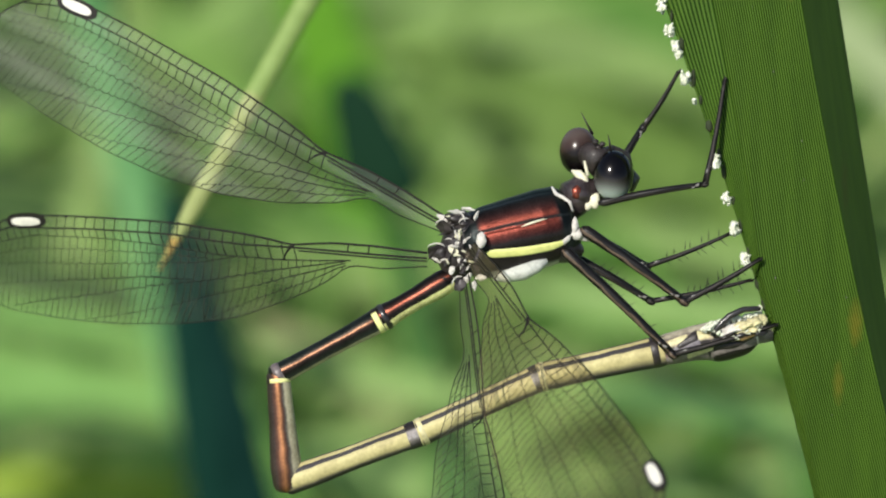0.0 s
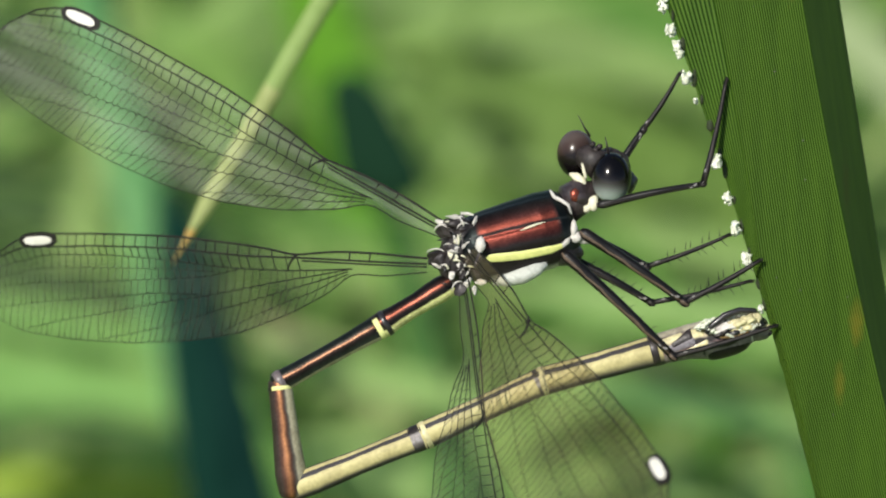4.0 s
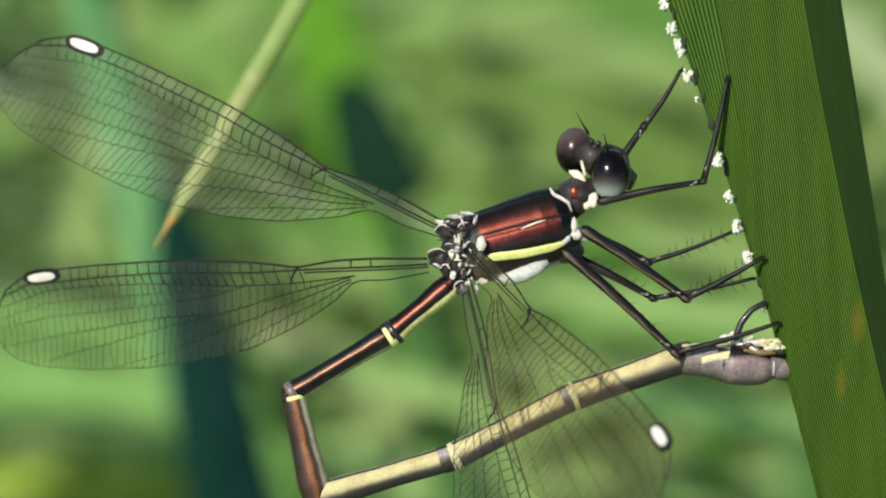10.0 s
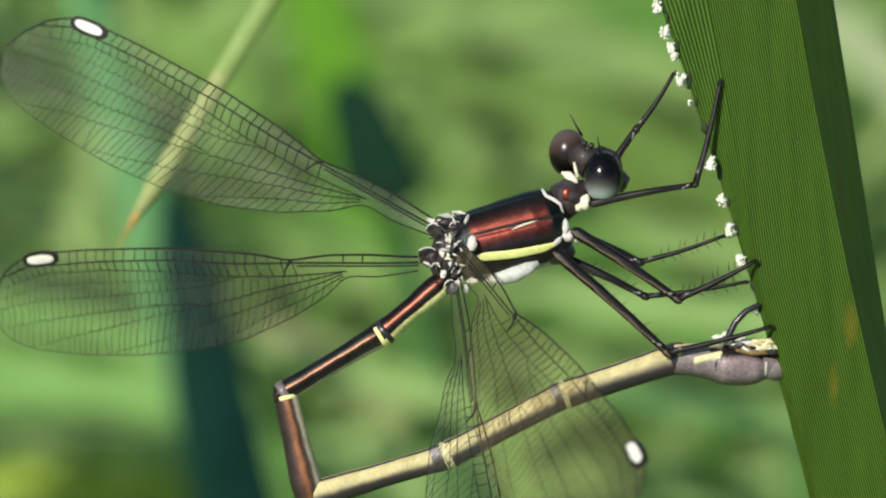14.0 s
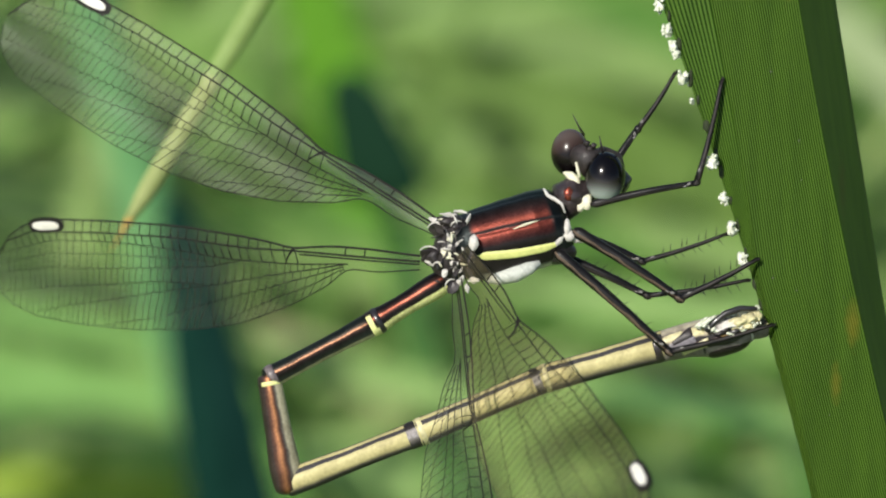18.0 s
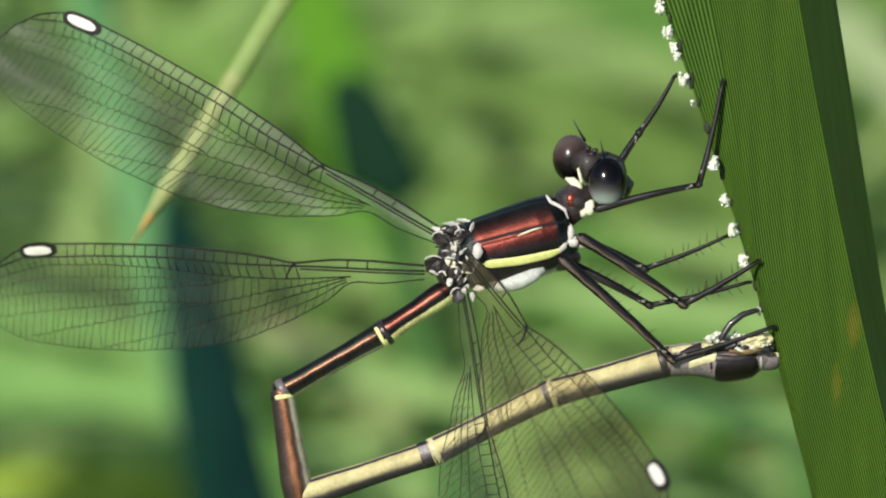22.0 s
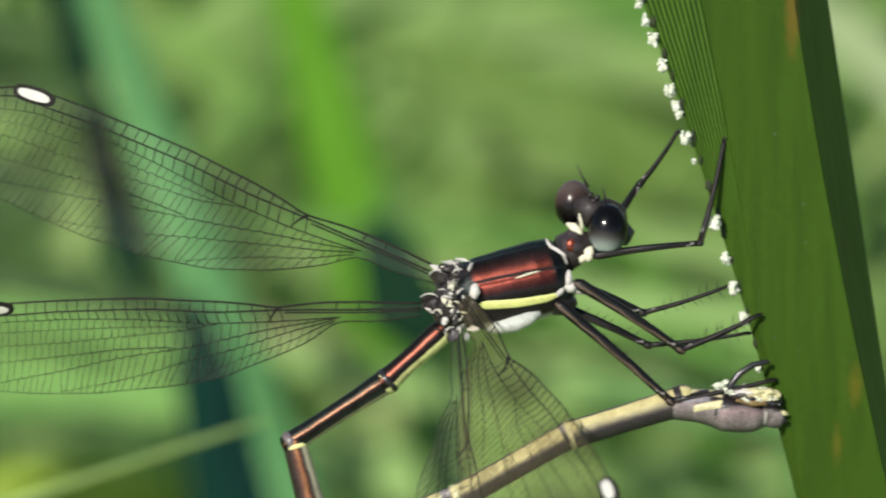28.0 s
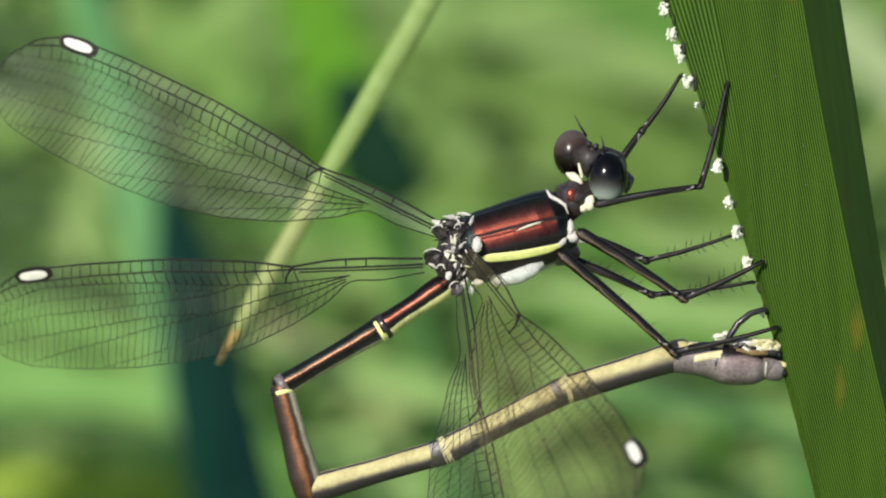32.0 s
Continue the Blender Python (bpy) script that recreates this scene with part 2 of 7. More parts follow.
def leaf_material(name, light, deep, rough=0.35, thin=0.3, spots=False, cells=300):
    """Long-leaf surface: streaks along the blade (its local z), random tone from blade to blade."""
    m = bpy.data.materials.new(name)
    m.use_nodes = True
    t = m.node_tree
    b = t.nodes["Principled BSDF"]
    c, mp, n = t.nodes.new("ShaderNodeTexCoord"), t.nodes.new("ShaderNodeMapping"), t.nodes.new("ShaderNodeTexNoise")
    mp.inputs["Scale"].default_value = (cells, cells, cells * 0.06 if cells < 1000 else cells * 0.012)
    n.inputs["Scale"].default_value, n.inputs["Detail"].default_value = 1.0, 5
    t.links.new(c.outputs["Object"], mp.inputs["Vector"])
    t.links.new(mp.outputs[0], n.inputs["Vector"])
    ramp = t.nodes.new("ShaderNodeValToRGB")
    e = ramp.color_ramp.elements
    e[0].position, e[1].position = 0.3, 0.7
    e[0].color, e[1].color = (*deep, 1), (*light, 1)
    t.links.new(n.outputs[0], ramp.inputs[0])
    col = ramp.outputs[0]
    if spots:
        v, cr, mx = t.nodes.new("ShaderNodeTexNoise"), t.nodes.new("ShaderNodeValToRGB"), t.nodes.new("ShaderNodeMix")
        m2 = t.nodes.new("ShaderNodeMapping")
        m2.inputs["Scale"].default_value = (420, 420, 160)
        t.links.new(c.outputs["Object"], m2.inputs["Vector"])
        t.links.new(m2.outputs[0], v.inputs["Vector"])
        v.inputs["Scale"].default_value, v.inputs["Detail"].default_value = 1.0, 2
        cr.color_ramp.elements[0].position, cr.color_ramp.elements[1].position = 0.75, 0.83
        t.links.new(v.outputs[0], cr.inputs[0])
        mx.data_type = "RGBA"
        t.links.new(cr.outputs[0], mx.inputs["Factor"])
        t.links.new(col, mx.inputs["A"])
        mx.inputs["B"].default_value = (0.16, 0.13, 0.02, 1)
        col = mx.outputs["Result"]
    t.links.new(col, b.inputs["Base Color"])
    b.inputs["Roughness"].default_value = rough
    b.inputs["Specular IOR Level"].default_value = 0.3
    tr, mix = t.nodes.new("ShaderNodeBsdfTranslucent"), t.nodes.new("ShaderNodeMixShader")
    t.links.new(col, tr.inputs["Color"])
    mix.inputs[0].default_value = thin
    t.links.new(b.outputs[0], mix.inputs[1])
    t.links.new(tr.outputs[0], mix.inputs[2])
    t.links.new(mix.outputs[0], t.nodes["Material Output"].inputs["Surface"])
    return m


LEAF = leaf_material("ribbed_green_leaf", (0.024, 0.066, 0.0035), (0.014, 0.043, 0.002), 0.55, 0.16, spots=True, cells=1300)
LEAF.node_tree.nodes["Principled BSDF"].inputs["Specular IOR Level"].default_value = 0.14


def stains(m, marks):
    """Rusty scars at given places of a leaf (local x, z in plan units, half-width, half-length)."""
    t = m.node_tree
    b = t.nodes["Principled BSDF"]
    col = b.inputs["Base Color"].links[0].from_socket
    c, n = next(k for k in t.nodes if k.type == "TEX_COORD"), t.nodes.new("ShaderNodeTexNoise")
    n.inputs["Scale"].default_value = 2500
    t.links.new(c.outputs["Object"], n.inputs["Vector"])
    for x, z, w, h, tint in marks:
        mp, ln, r, mx, ad = (t.nodes.new(k) for k in ("ShaderNodeMapping", "ShaderNodeVectorMath", "ShaderNodeMapRange", "ShaderNodeMix", "ShaderNodeMath"))
        mp.inputs["Location"].default_value = (-x / w, 0, -z / h)
        mp.inputs["Scale"].default_value = (1 / (w * U), 0, 1 / (h * U))
        t.links.new(c.outputs["Object"], mp.inputs["Vector"])
        ln.operation = "LENGTH"
        t.links.new(mp.outputs[0], ln.inputs[0])
        ad.operation = "ADD"
        t.links.new(ln.outputs["Value"], ad.inputs[0])
        t.links.new(n.outputs[0], ad.inputs[1])
        r.inputs[1].default_value, r.inputs[2].default_value, r.inputs[3].default_value, r.inputs[4].default_value = 0.8, 1.7, 0.6, 0.0
        t.links.new(ad.outputs[0], r.inputs[0])
        mx.data_type = "RGBA"
        t.links.new(r.outputs[0], mx.inputs["Factor"])
        t.links.new(col, mx.inputs["A"])
        mx.inputs["B"].default_value = (*tint, 1)
        col = mx.outputs["Result"]
    t.links.new(col, b.inputs["Base Color"])
    t.links.new(col, next(k for k in t.nodes if k.type == "BSDF_TRANSLUCENT").inputs["Color"])


MARKS = ((250, -302, 13, 44, (0.17, 0.15, 0.012)), (222, -408, 10, 36, (0.15, 0.14, 0.012)), (234, -60, 8, 60, (0.08, 0.09, 0.01)), (134, 362, 14, 90, (0.22, 0.12, 0.02)))
# Pale vein green that also paints sunlight onto one side of each rib.
LEAF_LIT = leaf_material("lit_vein_leaf", (0.073, 0.150, 0.010), (0.051, 0.113, 0.006), 0.55, 0.16, cells=1300)
for surface in (LEAF, LEAF_LIT):
    stains(surface, MARKS)
NOTCH = mat("bruised_edge", (0.020, 0.030, 0.008), 0.8, 0, 0.1, 0.5, 0.01)
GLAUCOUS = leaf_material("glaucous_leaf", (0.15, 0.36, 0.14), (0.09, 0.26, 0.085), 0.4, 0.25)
FRESH = leaf_material("fresh_green_leaf", (0.19, 0.46, 0.04), (0.14, 0.36, 0.03), 0.4, 0.35)
# Near-black green: these leaves' shade is put into the base colour.
DEEP_SHADE = leaf_material("deep_green_shade", (0.008, 0.038, 0.026), (0.004, 0.023, 0.016), 0.8, 0.08)
DEEP_SHADE.node_tree.nodes["Principled BSDF"].inputs["Specular IOR Level"].default_value = 0.02
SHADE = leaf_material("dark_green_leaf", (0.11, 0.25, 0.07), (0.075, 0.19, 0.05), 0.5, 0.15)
BEIGE = leaf_material("yellowed_blade", (0.46, 0.52, 0.21), (0.36, 0.42, 0.15), 0.6, 0.3, cells=900)
# Dark green with shade mixed into it, for the lance shape.
GLOOM_SHADE = leaf_material("gloomy_green_shade", (0.014, 0.052, 0.026), (0.008, 0.034, 0.018), 0.7, 0.1)
GLOOM_SHADE.node_tree.nodes["Principled BSDF"].inputs["Specular IOR Level"].default_value = 0.1
# Teal twin for the dark leaf's other half, shade mixed in too.
TEAL_SHADE = leaf_material("teal_green_shade", (0.008, 0.034, 0.026), (0.004, 0.021, 0.016), 0.8, 0.08)
TEAL_SHADE.node_tree.nodes["Principled BSDF"].inputs["Specular IOR Level"].default_value = 0.02
# Lighter copy of the glaucous green: sunlight painted on one leaf half.
GLAUCOUS_LIT = leaf_material("lit_glaucous_leaf", (0.22, 0.46, 0.19), (0.13, 0.33, 0.12), 0.4, 0.25)
STRAW = leaf_material("drying_blade", (0.37, 0.51, 0.17), (0.27, 0.40, 0.11), 0.6, 0.3, cells=900)
TAN = mat("dry_orange_tip", (0.64, 0.42, 0.12), 0.7, 0, 0.4, 0.3, 0.01, thin=0.25)


# ---- mesh tools (in plan units) ----
def part(name, bm, material, parent=None, label="", at=None, smooth=True):
    """Links a bmesh, drawn in plan units, as one mesh object under a thing or part."""
    bmesh.ops.scale(bm, vec=(U, U, U), verts=bm.verts)
    me = bpy.data.meshes.new(name)
    bm.to_mesh(me)
    bm.free()
    for m in material if isinstance(material, (list, tuple)) else (material,):
        me.materials.append(m)
    if smooth:
        me.polygons.foreach_set("use_smooth", [True] * len(me.polygons))
    ob = new(name, me)
    if parent is not None:
        ob.parent = parent
    if at is not None:
        ob.matrix_basis = at if isinstance(at, Matrix) else Matrix.Translation(Vector(at) * U)
    if label:
        tagged(ob, label)
    return ob


def hollow(name, parent=None, at=None):
    ob = new(name)
    ob.empty_display_size = 0.002
    if parent is not None:
        ob.parent = parent
    if at is not None:
        ob.matrix_basis = at if isinstance(at, Matrix) else Matrix.Translation(Vector(at) * U)
    return ob


def sweep(bm, pts, radii, n=8, paint=None, flat=1.0, up=(0, 1, 0)):
    """A rounded tube along pts; paint(angle, share) gives a face's material, angle 0 towards the viewer, 90 towards the tube's left."""
    pts = [Vector(p) for p in pts]
    rings, count = [], len(pts)
    for i, p in enumerate(pts):
        t = (pts[min(i + 1, count - 1)] - pts[max(i - 1, 0)]).normalized()
        a = Vector(up)
        if abs(t.dot(a)) > 0.95:
            a = Vector((0, 0, 1))
        s = (a - t * a.dot(t)).normalized()
        w = t.cross(s)          # for t along +x and s along +y: +z
        r = radii[i] if isinstance(radii, (list, tuple)) else radii
        rings.append([bm.verts.new(p + r * (-s * math.cos(q) * flat + w * math.sin(q))) for q in (2 * math.pi * j / n for j in range(n))])
    for i in range(count - 1):
        for j in range(n):
            f = bm.faces.new((rings[i][j], rings[i][(j + 1) % n], rings[i + 1][(j + 1) % n], rings[i + 1][j]))
            if paint:
                a = ((j + 0.5) * 360 / n + 180) % 360 - 180
                f.material_index = paint(a, (i + 0.5) / (count - 1))
    for ring, q in ((rings[0], -1), (rings[-1], 1)):
        f = bm.faces.new(ring if q > 0 else ring[::-1])
        if paint:
            f.material_index = paint(0, 0 if q < 0 else 1)
    return bm


def blob(bm, c, r, seed=0, rough=0.0, sub=2, freq=1.0):
    """A rounded lump of half-sizes r about c, with an uneven skin."""
    k = bmesh.ops.create_icosphere(bm, subdivisions=sub, radius=1.0)["verts"]
    for v in k:
        q = 1 + rough * noise.noise(v.co * freq * 1.7 + Vector((seed * 3.1, seed, 0)))
        v.co = Vector(c) + Vector((v.co.x * r[0], v.co.y * r[1], v.co.z * r[2])) * q
    return bm


def patch(bm, centre, radius, x0, x1, low, high, lift, flat=1.0, n=28, m=8):
    """A thin raised patch on a body that runs along x: low(u) and high(u) bound it by the angle round the body, u going from 0 to 1 along it."""
    rows = []
    for i in range(n + 1):
        u = i / n
        x = x0 + (x1 - x0) * u
        row = []
        for j in range(m + 1):
            v = j / m
            a = radians(low(u) + (high(u) - low(u)) * v)
            r = radius(x) - 0.6 + (lift + 0.6) * (1 - (2 * v - 1) ** 4) * (1 - (2 * u - 1) ** 8)
            row.append(bm.verts.new((x, -r * flat * math.cos(a), centre(x) + r * math.sin(a))))
        rows.append(row)
    for a, b in zip(rows, rows[1:]):
        for j in range(m):
            bm.faces.new((a[j], b[j], b[j + 1], a[j + 1]))
    return bm


def smoothstep(a, b, x):
    x = min(1, max(0, (x - a) / (b - a)))
    return x * x * (3 - 2 * x)


# ---- ground ----
def ground_sheet():
    bm = bmesh.new()
    n, half = 40, 60.0
    verts = [[bm.verts.new((math.copysign(abs(2 * i / n - 1) ** 3, 2 * i / n - 1) * half, math.copysign(abs(2 * j / n - 1) ** 3, 2 * j / n - 1) * half, 0)) for j in range(n + 1)] for i in range(n + 1)]
    for i in range(n):
        for j in range(n):
            bm.faces.new((verts[i][j], verts[i + 1][j], verts[i + 1][j + 1], verts[i][j + 1]))
    for v in bm.verts:
        v.co.z = 0.02 * noise.noise(v.co * 2)
    bmesh.ops.scale(bm, vec=(1 / U,) * 3, verts=bm.verts)
    m = mat("mossy_soil", (0.13, 0.21, 0.055), 0.9, 0, 60, 0.5, 4)
    return tagged(part("ground", bm, m), "mossy green soil under tall grass", "ground", kind="structure")


ground_sheet()


def blade(bm, root, tip, width, bend, k=6, index=0):
    """One thin grass blade, folded along its middle, from root to tip (metres)."""
    root, tip = Vector(root), Vector(tip)
    side = Vector((random.uniform(-1, 1), random.uniform(-1, 1), 0)).normalized()
    prev = None
    for i in range(k + 1):
        s = i / k
        p = root.lerp(tip, s) + Vector((0, 0, bend)) * math.sin(math.pi * s)
        w = width * (1 - s ** 2.2) * 0.5 + 0.0002
        row = [bm.verts.new(p + side * w), bm.verts.new(p + Vector((0, 0, -w * 0.35))), bm.verts.new(p - side * w)]
        if prev:
            for a, b in ((0, 1), (1, 2)):
                f = bm.faces.new((prev[a], prev[b], row[b], row[a]))
                f.material_index = index
        prev = row


def grass_material():
    m = leaf_material("meadow_grass", (0.24, 0.40, 0.07), (0.13, 0.26, 0.045), 0.5, 0.35, cells=60)
    t = m.node_tree
    ramp = next(n for n in t.nodes if n.type == "VALTORGB")
    g, hsv = t.nodes.new("ShaderNodeNewGeometry"), t.nodes.new("ShaderNodeValToRGB")
    e = hsv.color_ramp.elements
    e[0].color, e[1].color = (0.15, 0.31, 0.065, 1), (0.37, 0.48, 0.17, 1)
    for pos, c in ((0.35, (0.21, 0.38, 0.085, 1)), (0.7, (0.30, 0.47, 0.14, 1))):
        k = e.new(pos)
        k.color = c
    t.links.new(g.outputs["Random Per Island"], hsv.inputs[0])
    for l in list(ramp.outputs[0].links):
        t.links.new(hsv.outputs[0], l.to_socket)
    return m


GRASS = grass_material()


def meadow():
    """Tall grass beyond the subject, thinning out with distance, and low turf behind the camera."""
    rng = random.Random(4)
    bm = bmesh.new()
    for i in range(7000):
        y = 0.55 + 2.6 * rng.random() ** 1.9
        x = rng.uniform(-1, 1) * (0.14 + 0.30 * y)
        h = rng.uniform(0.05, 0.15)
        lean = rng.gauss(0.07, 0.07)
        blade(bm, (x, y, 0), (x + lean, y + rng.gauss(0, 0.05), h * rng.uniform(0.4, 1)), rng.uniform(0.004, 0.010), rng.uniform(0.0, 0.04), 4)
    for i in range(6000):
        x, y = rng.uniform(-1.8, 1.8), rng.uniform(-1.6, 1.8)
        if y > 0.2 and abs(x) < 0.3 + 0.4 * y:
            continue
        blade(bm, (x, y, 0), (x + rng.gauss(0, 0.05), y + rng.gauss(0, 0.05), rng.uniform(0.04, 0.13)), rng.uniform(0.003, 0.006), 0.01, 3)
    bmesh.ops.scale(bm, vec=(1 / U,) * 3, verts=bm.verts)
    tagged(part("meadow_grass", bm, GRASS), "sunlit soft green meadow grass, leaning and mixed with straw", "grass", kind="stuff")


meadow()


def sedge_leaf(top, low, width, d0, d1, material, label, fold=0.35, turn=0.0, bend=0.0, name="sedge_leaf", stalk=99):
    """A long folded leaf from a spot near its tip through a lower spot and on down to the ground."""
    a, b = spot(*top, d0), spot(*low, d1)
    way = (b - a)
    r = BASE.to_3x3()
    size = 1.0
    for i in range(400):
        z = (BASE @ ((a + way * size) * U)).z
        if z < -0.01 or size > 40:
            break
        size += 0.1
    thing = hollow(name, None, BASE)
    n = 40 if stalk > 90 else 160
    across = Vector((math.cos(radians(turn)), math.sin(radians(turn)), 0))
    deep = Vector((-math.sin(radians(turn)), math.cos(radians(turn)), 0))
    for half in (-1, 1):
        bm = bmesh.new()
        rows = []
        for i in range(n + 1):
            s = size * i / n
            p = a + way * s + Vector((bend * math.sin(math.pi * min(1, s / 2)), 0, 0))
            w = width * 0.5 * (0.12 + 0.6 * smoothstep(-0.1, 0.25, s) + 0.28 * smoothstep(0.2, 0.9, s)) * (1 - 0.9 * smoothstep(stalk * 0.92, stalk * 1.12, s))
            rib = 3
            rows.append([bm.verts.new(p + across * half * w * j / rib - deep * fold * w * (1 - j / rib) - deep * t) for t in (0, 6) for j in range(rib + 1)])
        m = len(rows[0]) // 2
        for q, w in zip(rows, rows[1:]):
            for j in range(m - 1):
                bm.faces.new((q[j], q[j + 1], w[j + 1], w[j]))
                bm.faces.new((q[m + j], w[m + j], w[m + j + 1], q[m + j + 1]))
            bm.faces.new((q[m - 1], q[2 * m - 1], w[2 * m - 1], w[m - 1]))
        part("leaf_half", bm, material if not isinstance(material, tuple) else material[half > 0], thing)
    return tagged(thing, label, "leaf", "sedge leaves behind the damselfly")


glaucous_leaf = sedge_leaf((110, -160), (330, 640), 270, 14600, 14900, (GLAUCOUS_LIT, GLAUCOUS), "broad glaucous sedge leaf, sunlit half painted paler", 0.25, -12, 0, "sedge_leaf", 1.5)
dark_leaf = sedge_leaf((302, 330), (410, 880), 350, 14000, 13200, (DEEP_SHADE, TEAL_SHADE), "sedge leaf in deep green with shade painted in", 0.35, -15)
behind_leaf = sedge_leaf((135, -170), (285, 480), 190, 15750, 16000, DEEP_SHADE, "narrow sedge leaf in deep green with shade painted in", 0.35, -15, 0, "sedge_leaf", 1.0)
fresh_leaf = sedge_leaf((450, -420), (625, 240), 400, 20500, 21000, FRESH, "fresh bright green sedge leaf", 0.25, -12, 0, "sedge_leaf", 1.25)
# No shadow falls here: the darker green carries this leaf's shade.
far_dark_leaf = sedge_leaf((690, 330), (780, 760), 210, 16250, 16750, SHADE, "sedge leaf, its shade put into a darker green", 0.35, -15)
# Added lance shape on a thin stalk: imitates shade on the fresh leaf.
shade_lance = sedge_leaf((616, 130), (690, 350), 400, 15700, 15900, GLOOM_SHADE, "lance-shaped stand-in for the fresh leaf's shaded lower part", 0.3, -15, 0, "shade_lance", 1.0)


def arching_leaf(a, b, width, d, material, label, sag=0.0):
    """A leaf bent over, seen between two spots, that then bows down to the ground."""
    p, q = spot(*a, d), spot(*b, d)
    way = (q - p)
    thing = hollow("arching_leaf", None, BASE)
    pts = [p + way * (i / 12) + Vector((0, 0, -sag * math.sin(math.pi * i / 12))) for i in range(13)]
    drop = BASE.to_3x3().inverted() @ Vector((0, 0, -1))
    low, step = pts[-1], way / 12
    for i in range(60):
        k = min(1, i / 10)
        low = low + step.lerp(drop * 400, k)
        pts.append(low.copy())
        if (BASE @ (low * U)).z < -0.01:
            break
    face = Vector((-0.25, -0.9, 0.35)).normalized()
    for half in (-1, 1):
        bm = bmesh.new()
        prev = None
        for i, c in enumerate(pts):
            t = (pts[min(i + 1, len(pts) - 1)] - pts[max(i - 1, 0)]).normalized()
            side = t.cross(face).normalized() * half
            w = width * 0.5 * (0.25 + 0.75 * smoothstep(0, 4, i))
            row = [bm.verts.new(c + side * w * s - face * (s * 0.2 * w + o)) for o in (0, 8) for s in (0.02, 0.35, 0.7, 1)]
            if prev:
                for j in range(3):
                    bm.faces.new((prev[j], row[j], row[j + 1], prev[j + 1]))
                    bm.faces.new((prev[4 + j], prev[5 + j], row[5 + j], row[4 + j]))
            prev = row
        part("leaf_half", bm, material, thing)
    part("midrib", sweep(bmesh.new(), [c - face * 4 for c in pts], width * 0.02 + 2, 6), material, thing)
    return tagged(thing, label, "leaf", "bowed leaves in the meadow")


PALE = leaf_material("pale_green_leaf", (0.36, 0.55, 0.18), (0.275, 0.45, 0.13), 0.55, 0.3)
CALM = leaf_material("soft_green_leaf", (0.17, 0.31, 0.065), (0.12, 0.24, 0.045), 0.55, 0.25)
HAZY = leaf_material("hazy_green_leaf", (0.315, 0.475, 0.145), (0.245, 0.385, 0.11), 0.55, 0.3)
DUSKY = leaf_material("dull_green_leaf", (0.065, 0.13, 0.032), (0.045, 0.095, 0.022), 0.55, 0.25)
OLIVE = leaf_material("olive_leaf", (0.205, 0.33, 0.072), (0.14, 0.25, 0.046), 0.55, 0.3)
LUSH = leaf_material("lush_green_leaf", (0.26, 0.50, 0.13), (0.20, 0.41, 0.095), 0.55, 0.3)
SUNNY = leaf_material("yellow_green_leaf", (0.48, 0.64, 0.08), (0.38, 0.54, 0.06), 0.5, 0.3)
MID = leaf_material("mid_green_leaf", (0.125, 0.29, 0.045), (0.085, 0.22, 0.03), 0.5, 0.25)
